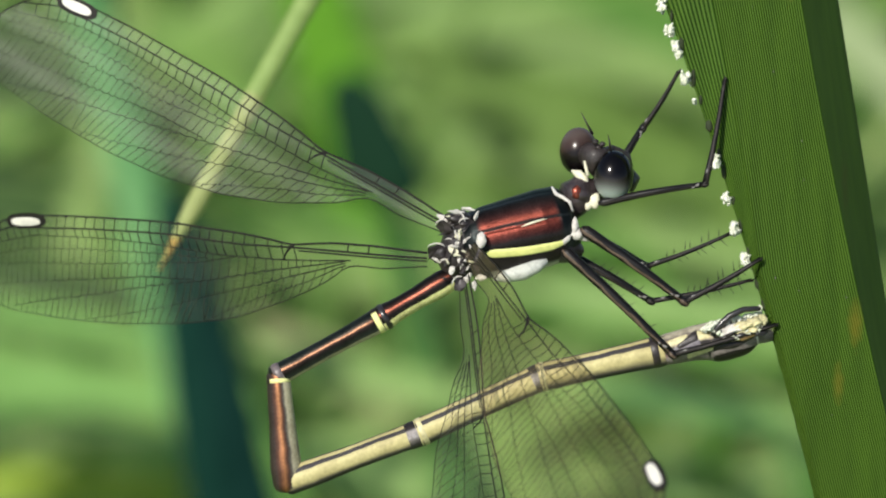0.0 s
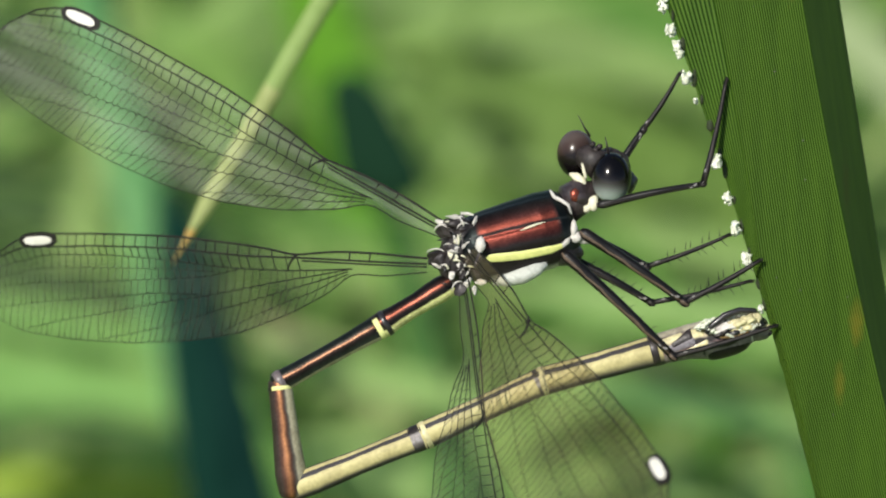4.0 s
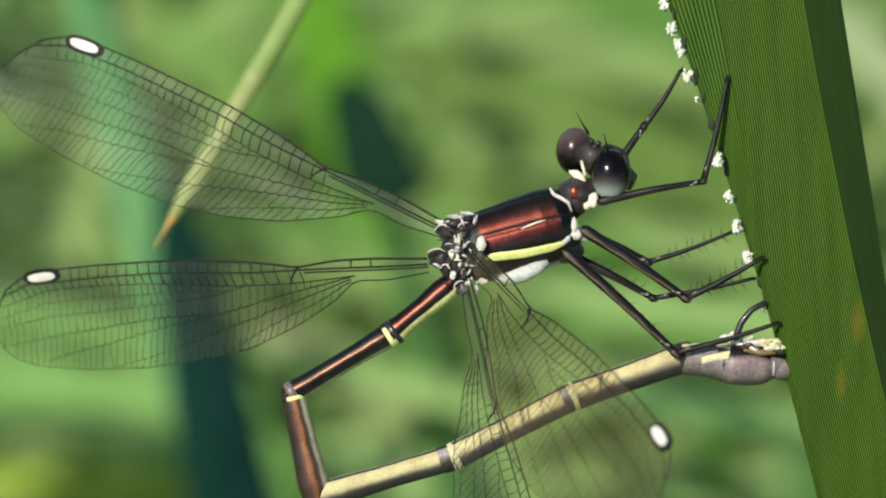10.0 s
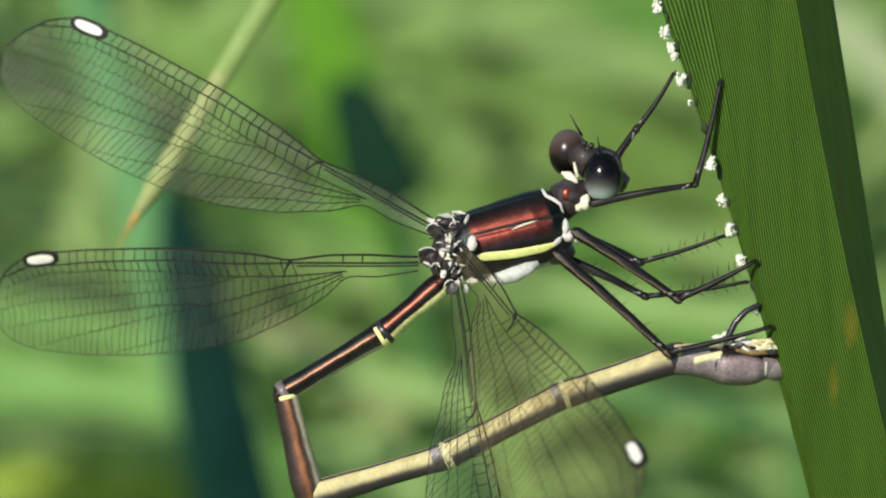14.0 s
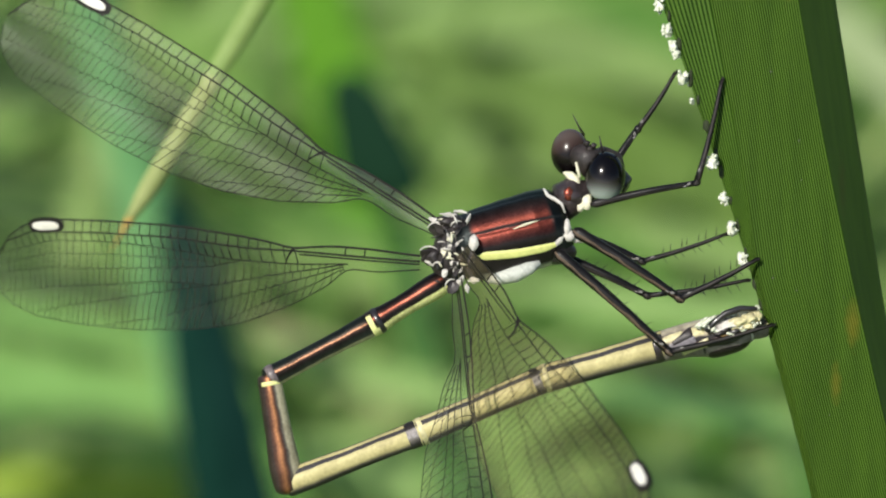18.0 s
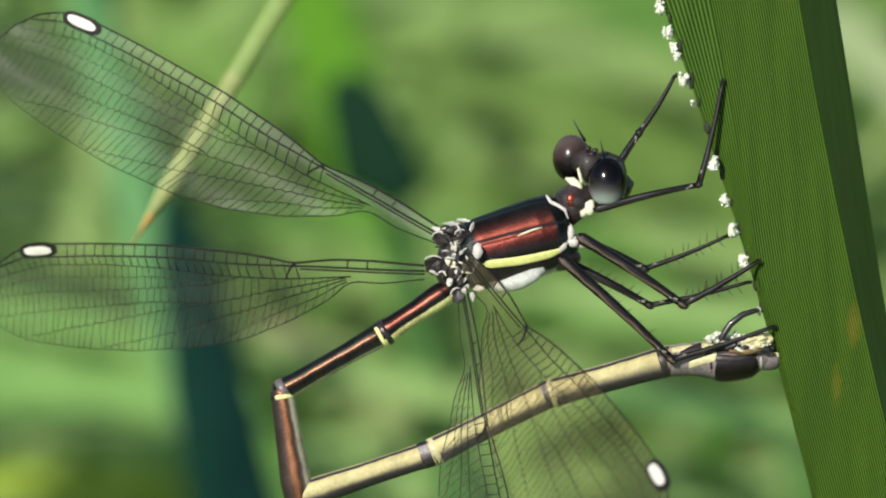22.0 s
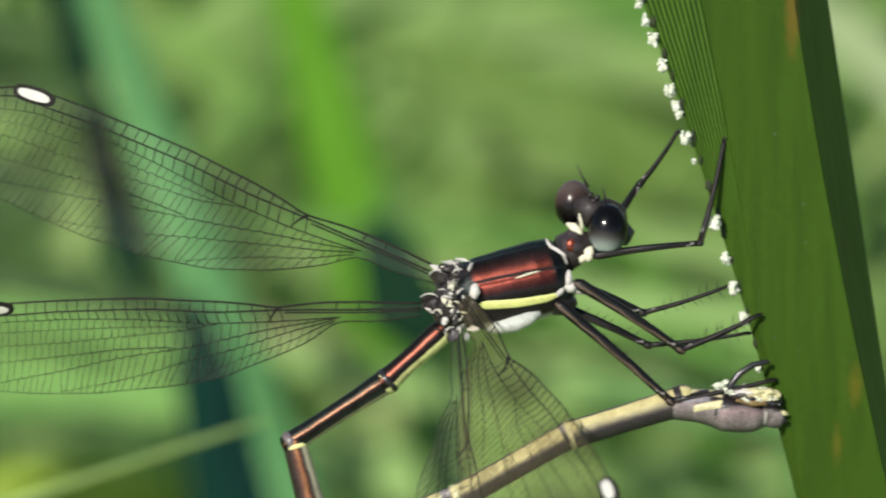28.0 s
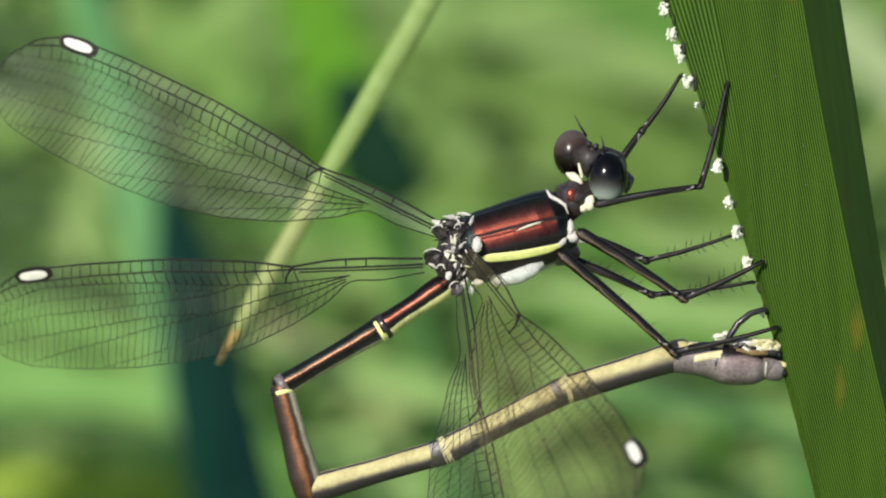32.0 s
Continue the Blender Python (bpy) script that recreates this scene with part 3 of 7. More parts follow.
for a, b, w, d, m, lab in (
        ((640, 60), (1260, 330), 420, 7600, OLIVE, "broad olive-green bowed leaf"),
        ((700, 300), (1300, 440), 260, 7900, OLIVE, "broad olive-green bowed leaf"),
        ((760, -110), (1560, 130), 300, 7200, CALM, "broad soft green bowed leaf"),
        ((1380, -40), (1700, 230), 240, 7000, leaf_material("greyish_leaf", (0.44, 0.54, 0.28), (0.34, 0.44, 0.21), 0.6, 0.25), "broad greyish pale bowed leaf"),
        # Darkened olive: the shade is in the colour.
        ((1060, 590), (1460, 800), 95, 5600, mat("olive_with_shade", (0.05, 0.075, 0.022), 0.7, 0, 3, 0.3), "bowed leaf in dark olive with shade in its colour"),
        ((380, 560), (700, 690), 190, 7000, mat("withered_leaf", (0.24, 0.25, 0.11), 0.8, 0, 3, 0.3), "withered tan bowed leaf"),
        ((-200, 835), (420, 880), 230, 6800, SUNNY, "fresh yellow-green bowed leaf"),
        ((840, 830), (1500, 880), 230, 6600, PALE, "broad pale green bowed leaf"),
        ((-150, 670), (330, 800), 210, 6600, LUSH, "broad lush green bowed leaf"),
        ((470, 790), (900, 880), 240, 6000, PALE, "broad pale green bowed leaf"),
        ((850, 640), (1400, 740), 130, 6200, PALE, "broad pale green bowed leaf"),
        ((820, 545), (1420, 640), 70, 5600, MID, "mid-green bowed meadow leaf"),
        ((-300, 520), (280, 610), 130, 5600, LUSH, "broad lush green bowed leaf"),
        ((440, 610), (800, 700), 130, 5400, PALE, "broad pale green bowed leaf"),
        ((380, 390), (1000, 420), 100, 6400, MID, "mid-green bowed meadow leaf"),
        ((1000, -20), (1320, 110), 150, 6000, MID, "mid-green bowed meadow leaf"),
        ((90, 400), (-900, 200), 230, 5000, DUSKY, "broad dull green bowed leaf"),
        ((110, 60), (-900, -130), 250, 4900, DUSKY, "broad dull green bowed leaf"),
        ((170, 170), (-900, -20), 270, 5000, DUSKY, "broad dull green bowed leaf"),
        ((150, 310), (-900, 190), 120, 5200, DUSKY, "broad dull green bowed leaf"),
        ((-60, 480), (330, 600), 170, 7000, LUSH, "broad lush green bowed leaf"),
        ((420, 660), (860, 780), 260, 7400, PALE, "broad pale green bowed leaf"),
        ((860, 480), (1400, 620), 170, 7600, PALE, "broad pale green bowed leaf"),
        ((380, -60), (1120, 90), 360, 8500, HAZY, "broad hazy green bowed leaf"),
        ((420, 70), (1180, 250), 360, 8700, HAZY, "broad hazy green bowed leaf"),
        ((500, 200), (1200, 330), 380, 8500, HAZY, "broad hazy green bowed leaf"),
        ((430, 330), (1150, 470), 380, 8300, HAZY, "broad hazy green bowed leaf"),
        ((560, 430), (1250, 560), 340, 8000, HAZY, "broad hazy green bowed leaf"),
        ((-260, 300), (330, 420), 260, 7600, DUSKY, "broad dull green bowed leaf"),
        ((-240, 430), (300, 540), 200, 6200, DUSKY, "broad dull green bowed leaf"),
        ((-200, 60), (180, 160), 260, 7800, DUSKY, "broad dull green bowed leaf"),
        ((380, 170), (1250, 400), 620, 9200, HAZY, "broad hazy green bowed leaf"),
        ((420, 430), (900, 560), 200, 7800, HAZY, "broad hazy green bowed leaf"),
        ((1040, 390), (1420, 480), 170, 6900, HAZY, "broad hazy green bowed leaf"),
        ((700, 110), (1010, 200), 150, 7200, OLIVE, "broad olive-green bowed leaf"),
        ((870, 500), (1380, 570), 120, 5300, PALE, "broad pale green bowed leaf"),
        ((1000, 680), (1330, 740), 85, 5000, SHADE, "dark green bowed meadow leaf"),
        ((-220, 610), (290, 700), 150, 5200, LUSH, "broad lush green bowed leaf"),
        ((250, 20), (560, 260), 260, 8200, leaf_material("light_green_leaf", (0.26, 0.45, 0.10), (0.19, 0.35, 0.075), 0.55, 0.25), "broad light green bowed leaf")):
    arching_leaf(a, b, w * 1.12, d * 3.0, m, lab)


# ---- the leaf that carries the damselfly ----
def edge_x(y):
    y2 = min(y, 900)
    return 1175 + 0.36 * y2 - 0.000065 * y2 * y2 + max(0, y - 900) * 0.25


def front_leaf():
    cx, cy = 1258.4, 266.4            # pivot on the waxy edge
    thing = hollow("broad_leaf")
    ys = [-520 + 20 * i for i in range(76)] + [1020 + 400 * i for i in range(1, 34)]
    ribs, swell = 36, (0.0, 3.4, 4.4, 1.4)
    pieces = {"leaf_margin": [], "leaf_face": [], "leaf_flank": []}
    for y in ys:
        yc = min(y, 900)
        go = max(0, y - 900) * 0.25
        l = edge_x(y)
        c = l + max(12, 87 - 0.155 * yc)
        r = 1418 + 0.17 * yc + 0.00005 * yc * yc + go
        q = max(1484 + 0.158 * yc + go, r + 12)
        tooth = 1.5 * noise.noise(Vector((y * 0.06, 3, 0)))
        pieces["leaf_margin"].append((y, [(l + tooth * (1 - j / 44) + (c - l) * j / 44, -25 * j / 44, 0.6 * swell[j % 4]) for j in range(45)]))
        pieces["leaf_face"].append((y, [(c + (r - c) * j / (4 * ribs), -25 - 62 * j / (4 * ribs) + 8 * math.sin(math.pi * j / (4 * ribs)), 0.85 * swell[j % 4]) for j in range(4 * ribs + 1)]))
        pieces["leaf_flank"].append((y, [(r + (q - r) * j / 8, -87 + 150 * j / 8, 2.0 * (j % 2)) for j in range(9)]))
    for name, rows in pieces.items():
        bm = bmesh.new()
        strips = [[bm.verts.new((784 + (x - 784) * (1 + d / D) - cx, d - g, cy - y)) for x, d, g in row] + [bm.verts.new((784 + (x - 784) * (1 + d / D) - cx, d + 7, cy - y)) for x, d, g in row] for y, row in rows]
        k = len(strips[0]) // 2
        for a, b in zip(strips, strips[1:]):
            for j in range(k - 1):
                # sunward rib sides, and the flank to brighten it, take the lit green
                bm.faces.new((a[j], b[j], b[j + 1], a[j + 1])).material_index = name == "leaf_flank" or j % 4 < 2
                bm.faces.new((a[k + j], a[k + j + 1], b[k + j + 1], b[k + j]))
            if name == "leaf_margin":
                bm.faces.new((a[0], a[k], b[k], b[0]))
            if name == "leaf_flank":
                bm.faces.new((a[k - 1], b[k - 1], b[2 * k - 1], a[2 * k - 1]))
        part(name, bm, (LEAF, LEAF_LIT), thing, {"leaf_margin": "narrow leaf margin", "leaf_face": "ribbed leaf face", "leaf_flank": "shaded leaf flank"}[name])
    # scars and waxy flecks along the cut edge
    rng = random.Random(7)
    flecks = ((-132, 13), (-105, 14), (-72, 15), (-39, 16), (8, 17), (50, 17), (78, 13), (92, 14), (135, 18), (177, 8), (284, 18), (349, 15), (402, 18), (457, 16), (545, 10))
    for y, s in flecks:
        bm = bmesh.new()
        for i in range(26):
            q = s * (rng.uniform(0.28, 0.46) if i < 6 else rng.uniform(0.10, 0.24))
            w = 0.55 if i < 6 else 1.0
            blob(bm, (edge_x(y) - 8 - cx + rng.uniform(-.45, .45) * s * w, rng.uniform(-14, 6) - (22 if y == 284 else 0), cy - y + rng.uniform(-.72, .72) * s * w), (q * rng.uniform(0.6, 1.1), q, q * rng.uniform(0.7, 1.2)), rng.random() * 9, 1.0, 2, 2.2)
        part("wax_fleck", bm, WAX, thing, "crumbly white waxy fleck")
    for i in range(16):
        y = -150 + 46 * i + rng.uniform(-12, 12)
        bm = blob(bmesh.new(), (edge_x(y) + 4 - cx, -3, cy - y), (rng.uniform(3, 7), 5, rng.uniform(8, 17)), i, 0.5, 2)
        part("notch", bm, NOTCH, thing, "dark brown-green notch")
    for i in range(8):
        y, k = rng.uniform(-40, 840), rng.uniform(0.08, 0.92)
        l = edge_x(y)
        c, e = l + max(12, 87 - 0.155 * y), 1418 + 0.17 * y + 0.00005 * y * y
        x, d = c + (e - c) * k, -25 - 62 * k + 8 * math.sin(math.pi * k)
        q = rng.uniform(0.9, 1.8)
        bm = blob(bmesh.new(), (784 + (x - 784) * (1 + d / D) - cx, d - 7, cy - y), (q, 2.5, q), i, 0.6, 1)
        part("dust_speck", bm, FROSTING, thing, "pale dust speck")
    return tagged(thing, "broad ribbed green sword-shaped leaf with white waxy flecks", "leaf")


leaf = front_leaf()


def slender_blade(name, pieces, width, label):
    """A narrow blade, tip at its origin, running along +x."""
    thing = hollow(name)
    for name, a, b, m in pieces:
        bm = bmesh.new()
        prev = None
        for i in range(41):
            x = a + (b - a) * i / 40
            w = 2 + width * smoothstep(0, 160, x) + 6 * smoothstep(200, 900, x)
            row = [bm.verts.new((x, -5 + 10 * abs(s) + o, w * s)) for o in (0, 4) for s in (-1, -0.5, 0, 0.5, 1)]
            if prev:
                for j in range(4):
                    bm.faces.new((prev[j], row[j], row[j + 1], prev[j + 1]))
                    bm.faces.new((prev[5 + j], prev[6 + j], row[6 + j], row[5 + j]))
                bm.faces.new((prev[0], prev[5], row[5], row[0]))
                bm.faces.new((prev[4], row[4], row[9], prev[9]))
            prev = row
        part(name, bm, m, thing, {"dry_tip": "dry orange tip", "dry_stretch": "yellowed dry stretch"}.get(name, ""))
    return tagged(thing, label, "grass blade")


straw = slender_blade("dry_grass_blade", (("blade", 400, 5200, STRAW), ("dry_stretch", 74, 404, BEIGE), ("dry_tip", 0, 78, TAN)), 17, "narrow yellow-green drying grass blade with orange tip")
# the blade hangs over from a stalk that stands in the meadow
part("stalk", sweep(bmesh.new(), [(x * 0.515 + z * 0.857, 0, z * 0.515 - x * 0.857) for x, z in ((2640, 4390), (3500, 5650), (4700, 6600), (6300, 6900), (7700, 6300), (8700, 4600), (9300, 1500), (9600, -3000), (9750, -9000), (9900, -20000))], 15, 8, None, 0.5), STRAW, straw)
bobbing_blade = slender_blade("grass_blade", (("blade", 0, 2600, STRAW),), 7, "thin pale green grass blade bobbing in the wind")

# ---- damselfly ----
damselfly = tagged(hollow("damselfly"), "bronze and cream damselfly clinging to a leaf edge, laying eggs", "damselfly")


def P(x, y, d=0):
    """A spot of the body: plan place measured from the body's origin."""
    return Vector((x - 900, d, 430 - y))


def thorax():
    bm = bmesh.new()
    a, b = P(812, 446), P(1012, 384)
    mid, way = (a + b) / 2, b - a
    size, lean = way.length, math.degrees(math.atan2(way.z, way.x))
    pr = ((0, 36), (0.05, 52), (0.12, 60), (0.25, 65), (0.5, 69), (0.75, 69), (0.9, 64), (0.97, 52), (1.0, 34))
    steps = [i / 60 for i in range(61)]
    radii = [float(np.interp(s, [k[0] for k in pr], [k[1] for k in pr])) for s in steps]
    sweep(bm, [(size * (s - 0.5), 0, -6 * math.sin(math.pi * s)) for s in steps], radii, 120, None, 0.85)
    for v in bm.verts:            # the seam between the two coppery plates and the groove over the side stripe
        a = math.degrees(math.atan2(v.co.z + 6, -v.co.y / 0.85)) - 4 + v.co.x / 16
        mid_span = smoothstep(-84, -60, v.co.x) * (1 - smoothstep(70, 92, v.co.x))
        dent = 1 - mid_span * (0.055 * math.exp(-((a - 10.5) / 2.6) ** 2) + 0.03 * math.exp(-((a + 24) / 4) ** 2) + 0.02 * math.exp(-((a - 62) / 6) ** 2))
        v.co.y, v.co.z = v.co.y * dent, (v.co.z + 6) * dent - 6

    def girth(x):
        return float(np.interp(x / size + 0.5, [k[0] for k in pr], [k[1] for k in pr]))

    def sag(x):
        return -6 * math.sin(math.pi * (x / size + 0.5))
    body = part("thorax", bm, BANDS_THORAX, damselfly, "black thorax with coppery bands and a yellow side stripe", Matrix.Translation(mid * U) @ pose(0, 0, 0, 0, -lean, 0))
    back = (Matrix.Translation(mid * U) @ pose(0, 0, 0, 0, -lean, 0)).inverted()
    bm = patch(bmesh.new(), sag, girth, -66, 88, lambda u: -26 - 18 * u + 5 * smoothstep(0.75, 1, u) + 4 * (1 - smoothstep(0, 0.07, u)), lambda u: -11 - 19 * u - 5 * (1 - smoothstep(0, 0.09, u)) - 3 * smoothstep(0.7, 1, u), 1.6, 0.85)
    part("side_stripe", bm, YELLOW, body, "lemon yellow side stripe")
    bm = patch(bmesh.new(), sag, girth, 70, 98, lambda u: -40 + 6 * u, lambda u: -31 + 12 * u, 2.2, 0.85, 12, 6)
    part("stripe_end", bm, WHITE, body, "greyish white end of the side stripe")
    bm = patch(bmesh.new(), sag, girth, 8, 56, lambda u: 10 + 0.5 * u, lambda u: 10.5 + 3.0 * math.sin(math.pi * u) ** 0.7, 1.2, 0.85, 20, 4)
    part("pale_streak", bm, PALEW, body, "pale yellow streak")
    bm = bmesh.new()
    sweep(bm, [P(970, 334, -22), P(977, 346, -34), P(990, 352, -40), P(1002, 360, -42), P(1008, 376, -44)], [2, 3.6, 3.4, 3, 1.5], 8)
    part("collar_rim", bm, WHITE, body, "white collar rim", back)
    bm = bmesh.new()
    blob(bm, P(1018, 344), (34, 31, 31), 1, 0.2, 3)
    sweep(bm, [P(1000, 362), P(1026, 348), P(1056, 325)], [32, 27, 14], 20)
    pro = part("prothorax", bm, mat("brown_grey_prothorax", (0.045, 0.034, 0.034), 0.35, 0.2, 0.12, 0.6, 0.012, 0.15), damselfly)
    bm = bmesh.new()
    blob(bm, P(1013, 342, -29), (9, 5, 13), 2, 0.3)
    part("copper_patch", bm, COPPER, pro, "coppery red patch")
    for i, (x, y, w, h, d) in enumerate(((1047, 356, 10, 14, -22), (1035, 366, 7, 8, -20), (1016, 416, 13, 11, -38), (1034, 420, 16, 9, -30), (1012, 402, 7, 16, -42))):
        bm = bmesh.new()
        blob(bm, P(x, y, d), (w, 8, h), i, 0.35, 2)
        part("neck_plate", bm, PALEW if i < 2 else WHITE, pro, "pale plate")
    bm = bmesh.new()
    sweep(bm, [P(872, 500, -20), P(890, 495, -26), P(922, 486, -32), P(948, 474, -36), P(966, 464, -36)], [3, 11, 15, 12, 4], 20)
    part("side_plate", bm, mat("greyish_white_wax", (0.52, 0.54, 0.49), 0.6, 0, 0.2, 0.25, 0.01), damselfly, "chalky greyish white side plate")
    bm = bmesh.new()
    blob(bm, P(1000, 446, -8), (30, 30, 22), 6, 0.15, 3)
    part("coxa_block", bm, CHITIN, damselfly)
    # hinge plates at the roots of the wings
    bm = bmesh.new()
    sweep(bm, [P(842, 408), P(818, 432), P(804, 470), P(812, 508)], [42, 40, 35, 20], 24)
    blob(bm, P(806, 396, -20), (26, 22, 14), 5, 0.4, 3)
    blob(bm, P(778, 458, -12), (20, 22, 16), 8, 0.4, 3)
    hinge = part("wing_hinge", bm, HINGE, damselfly)
    rng = random.Random(11)
    plates = ((802, 384, 16, 4, WHITE), (824, 378, 12, 3, WHITE), (838, 390, 3, 10, WHITE), (792, 404, 10, 4, WHITE),
              (808, 424, 5, 11, PALEW), (800, 452, 8, 13, PALEW), (786, 452, 8, 3, WHITE), (772, 470, 13, 3, WHITE), (798, 486, 6, 8, WHITE),
              (826, 500, 6, 11, WHITE), (813, 470, 6, 9, WHITE), (820, 404, 10, 8, HINGE), (784, 412, 15, 12, HINGE), (770, 454, 15, 11, HINGE),
              (828, 450, 7, 18, HINGE), (840, 474, 7, 20, HINGE), (812, 512, 10, 12, HINGE), (832, 414, 4, 5, WHITE), (844, 458, 4, 14, HINGE),
              (850, 498, 10, 6, WHITE), (778, 394, 11, 4, WHITE), (814, 390, 5, 6, HINGE), (822, 432, 4, 10, WHITE), (792, 436, 8, 4, HINGE),
              (806, 438, 4, 5, WHITE), (838, 512, 4, 9, WHITE), (818, 486, 4, 8, HINGE), (786, 474, 7, 5, HINGE), (834, 428, 5, 7, HINGE))
    for i, (x, y, w, h, m) in enumerate(plates):
        bm = bmesh.new()
        blob(bm, (0, 0, 0), (w * (0.95 if m is not HINGE else 1.1), 4.5 if m is not HINGE else 3, h * (0.95 if m is not HINGE else 1.1)), i + 3, 0.9, 2, 1.3)
        turn = pose(0, 0, 0, rng.uniform(-25, 25), rng.uniform(-35, 35), rng.uniform(-25, 25))
        bm.transform(turn)
        part("hinge_plate", bm, m, hinge, "chalky hinge plate" if m is not HINGE else "", P(x, y, -38 + rng.uniform(-5, 5) + (14 if x < 795 else -36 if x > 842 else 0)), False)
    part("shoulder_plate", blob(bmesh.new(), (0, 0, 0), (9, 7, 14), 4, 0.2, 3), WHITE, hinge, "chalky white oval plate", P(848, 432, -70))
    # pale rims that arch over the dark plates
    for i, (x, y, w, h, m) in enumerate(plates):
        if m is HINGE:
            a0 = rng.uniform(0.2, 1.2)
            arc = [P(x + w * 1.25 * math.cos(a0 + 0.3 * k), y - h * 1.25 * math.sin(a0 + 0.3 * k), -46 + (14 if x < 795 else 0)) for k in range(8)]
            part("hinge_rim", sweep(bmesh.new(), arc, [0.5, 1.0, 1.4, 1.5, 1.4, 1.2, 0.8, 0.4], 7), WHITE, hinge, "chalky white rim")
    for i in range(30):
        x, y = 806 + rng.gauss(0, 16), min(505, max(392, 440 + rng.gauss(0, 36)))
        if x + 0.35 * (y - 440) > 842:
            continue
        turn, q = rng.uniform(0, math.pi), rng.uniform(5, 11)
        ridge = [P(x + q * k * math.cos(turn) - 0.12 * q * k * k * math.sin(turn), y + q * k * math.sin(turn) + 0.12 * q * k * k * math.cos(turn), -47 + (12 if x < 795 else 0) - 3 * (1 - k * k)) for k in (-1, -0.6, -0.2, 0.2, 0.6, 1)]
        part("hinge_ridge", sweep(bmesh.new(), ridge, [0.5, 1.4, 1.9, 2.0, 1.5, 0.5], 7), rng.choice((WHITE, HINGE, HINGE, PALEW, CHITIN)), hinge)


thorax()


def head():
    bm = bmesh.new()
    sweep(bm, [P(1018, 268, 24), P(1040, 276, 6), P(1060, 292, -14)], [17, 24, 28], 24)
    blob(bm, P(1075, 292, 14), (34, 34, 34), 3, 0.25, 3)
    for x, y in ((1044, 252), (1056, 256), (1050, 262)):
        blob(bm, P(x, y, -18), (6, 6, 6), 2, 0.2)
    skull = part("head", bm, mat("brown_black_head", (0.026, 0.019, 0.017), 0.55, 0, 0.12, 0.7, 0.03, 0.05), damselfly)
    for x, y, d, r, m, lab in ((1016, 268, 34, 37, EYE_BROWN, "glossy brown eye"), (1078, 310, -22, 39, EYE, "glossy dark eye, pale grey-green below")):
        bm = bmesh.new()
        bmesh.ops.create_uvsphere(bm, u_segments=40, v_segments=24, radius=1.0)
        for v in bm.verts:
            v.co = Vector((v.co.x * r * 0.92, v.co.y * r * 0.9, v.co.z * r * 1.14))
        part("eye", bm, m, skull, lab, P(x, y, d))
    for a, b, c in ((P(1040, 238, 10), P(1030, 222, 8), P(1018, 200, 4)), (P(1072, 268, -22), P(1069, 252, -24), P(1066, 238, -24))):
        bm = bmesh.new()
        sweep(bm, [a, b, c], [2.8, 1.7, 0.6], 7)
        part("antenna", bm, LEG, skull)
    for i, way in enumerate((((1004, 304), (1016, 309), (1027, 318), (1034, 330)), ((1026, 286), (1029, 298), (1033, 312)))):
        bm = sweep(bmesh.new(), [P(x, y, (-6 if i == 0 else -16) - 3 * k) for k, (x, y) in enumerate(way)], [2, 8 - 5 * i, 8 - 5 * i, 3][:len(way)], 10)
        part("cheek_patch", bm, PALEW, skull, "cream cheek patch")
    bm = bmesh.new()
    blob(bm, P(1108, 318, 6), (16, 20, 20), 2, 0.25, 3)
    part("face", bm, CHITIN, skull)


head()


# ---- abdomen, segment by segment, each along +x from its joint ----
segments = []


def segment(length, radii, mats, label, rings=(), droop=None):
    bm = bmesh.new()
    n = len(radii) - 1
    xs = [length * i / n for i in range(n + 1)]
    a, z = radii[0], radii[-1]
    xs = [-0.34 * a, -0.28 * a, -0.16 * a] + xs + [length + 0.3 * z, length + 0.5 * z, length + 0.6 * z]
    rs = [0.4 * a, 0.72 * a, 0.92 * a, *radii, 0.9 * z, 0.66 * z, 0.3 * z]
    sweep(bm, [(x, 0, droop(x) if droop else 0) for x in xs], rs, 48)
    ob = part("abdomen_segment", bm, mats, damselfly, label)
    for x, w, r, m in rings:
        bm = bmesh.new()
        sweep(bm, [(x - w, 0, 0), (x - w * 0.4, 0, 0), (x + w * 0.4, 0, 0), (x + w, 0, 0)], [r * 0.93, r, r, r * 0.93], 40)
        part("joint_ring", bm, m, ob, "pale joint ring" if m in (BANDS_RING, CREAM, BANDS_JOINT) else "")
    segments.append(ob)
    return ob


segment(148, (20, 23, 22, 20, 20, 21, 24), BANDS_SLIM, "bronze segment with painted coppery highlight and cream underside", ((143, 6, 24.6, CHITIN),))
segment(212, (23, 21, 19, 18.5, 18.5, 19, 21), BANDS_LONG, "dark bronze segment with a painted bright bronze highlight", ((8, 7, 23.4, BANDS_RING), (207, 8, 21.6, GREY)))
segment(194, (21, 22, 23, 24, 26, 28, 25), BANDS_STEM, "bronze-brown segment with painted orange sheen", ((10, 5, 22.2, BANDS_RING),))
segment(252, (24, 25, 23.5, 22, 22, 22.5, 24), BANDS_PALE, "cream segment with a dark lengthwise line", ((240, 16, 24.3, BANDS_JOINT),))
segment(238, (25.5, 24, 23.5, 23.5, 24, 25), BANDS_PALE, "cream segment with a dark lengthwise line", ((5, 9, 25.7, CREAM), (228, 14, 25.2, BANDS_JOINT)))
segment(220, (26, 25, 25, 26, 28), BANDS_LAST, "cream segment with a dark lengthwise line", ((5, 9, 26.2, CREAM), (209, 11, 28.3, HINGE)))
TAIL_R = (27, 28, 28.5, 29, 29.5, 30, 31, 32, 33, 34.5, 35.5, 36, 36, 35.5, 35, 33.5, 31, 26, 23, 21)


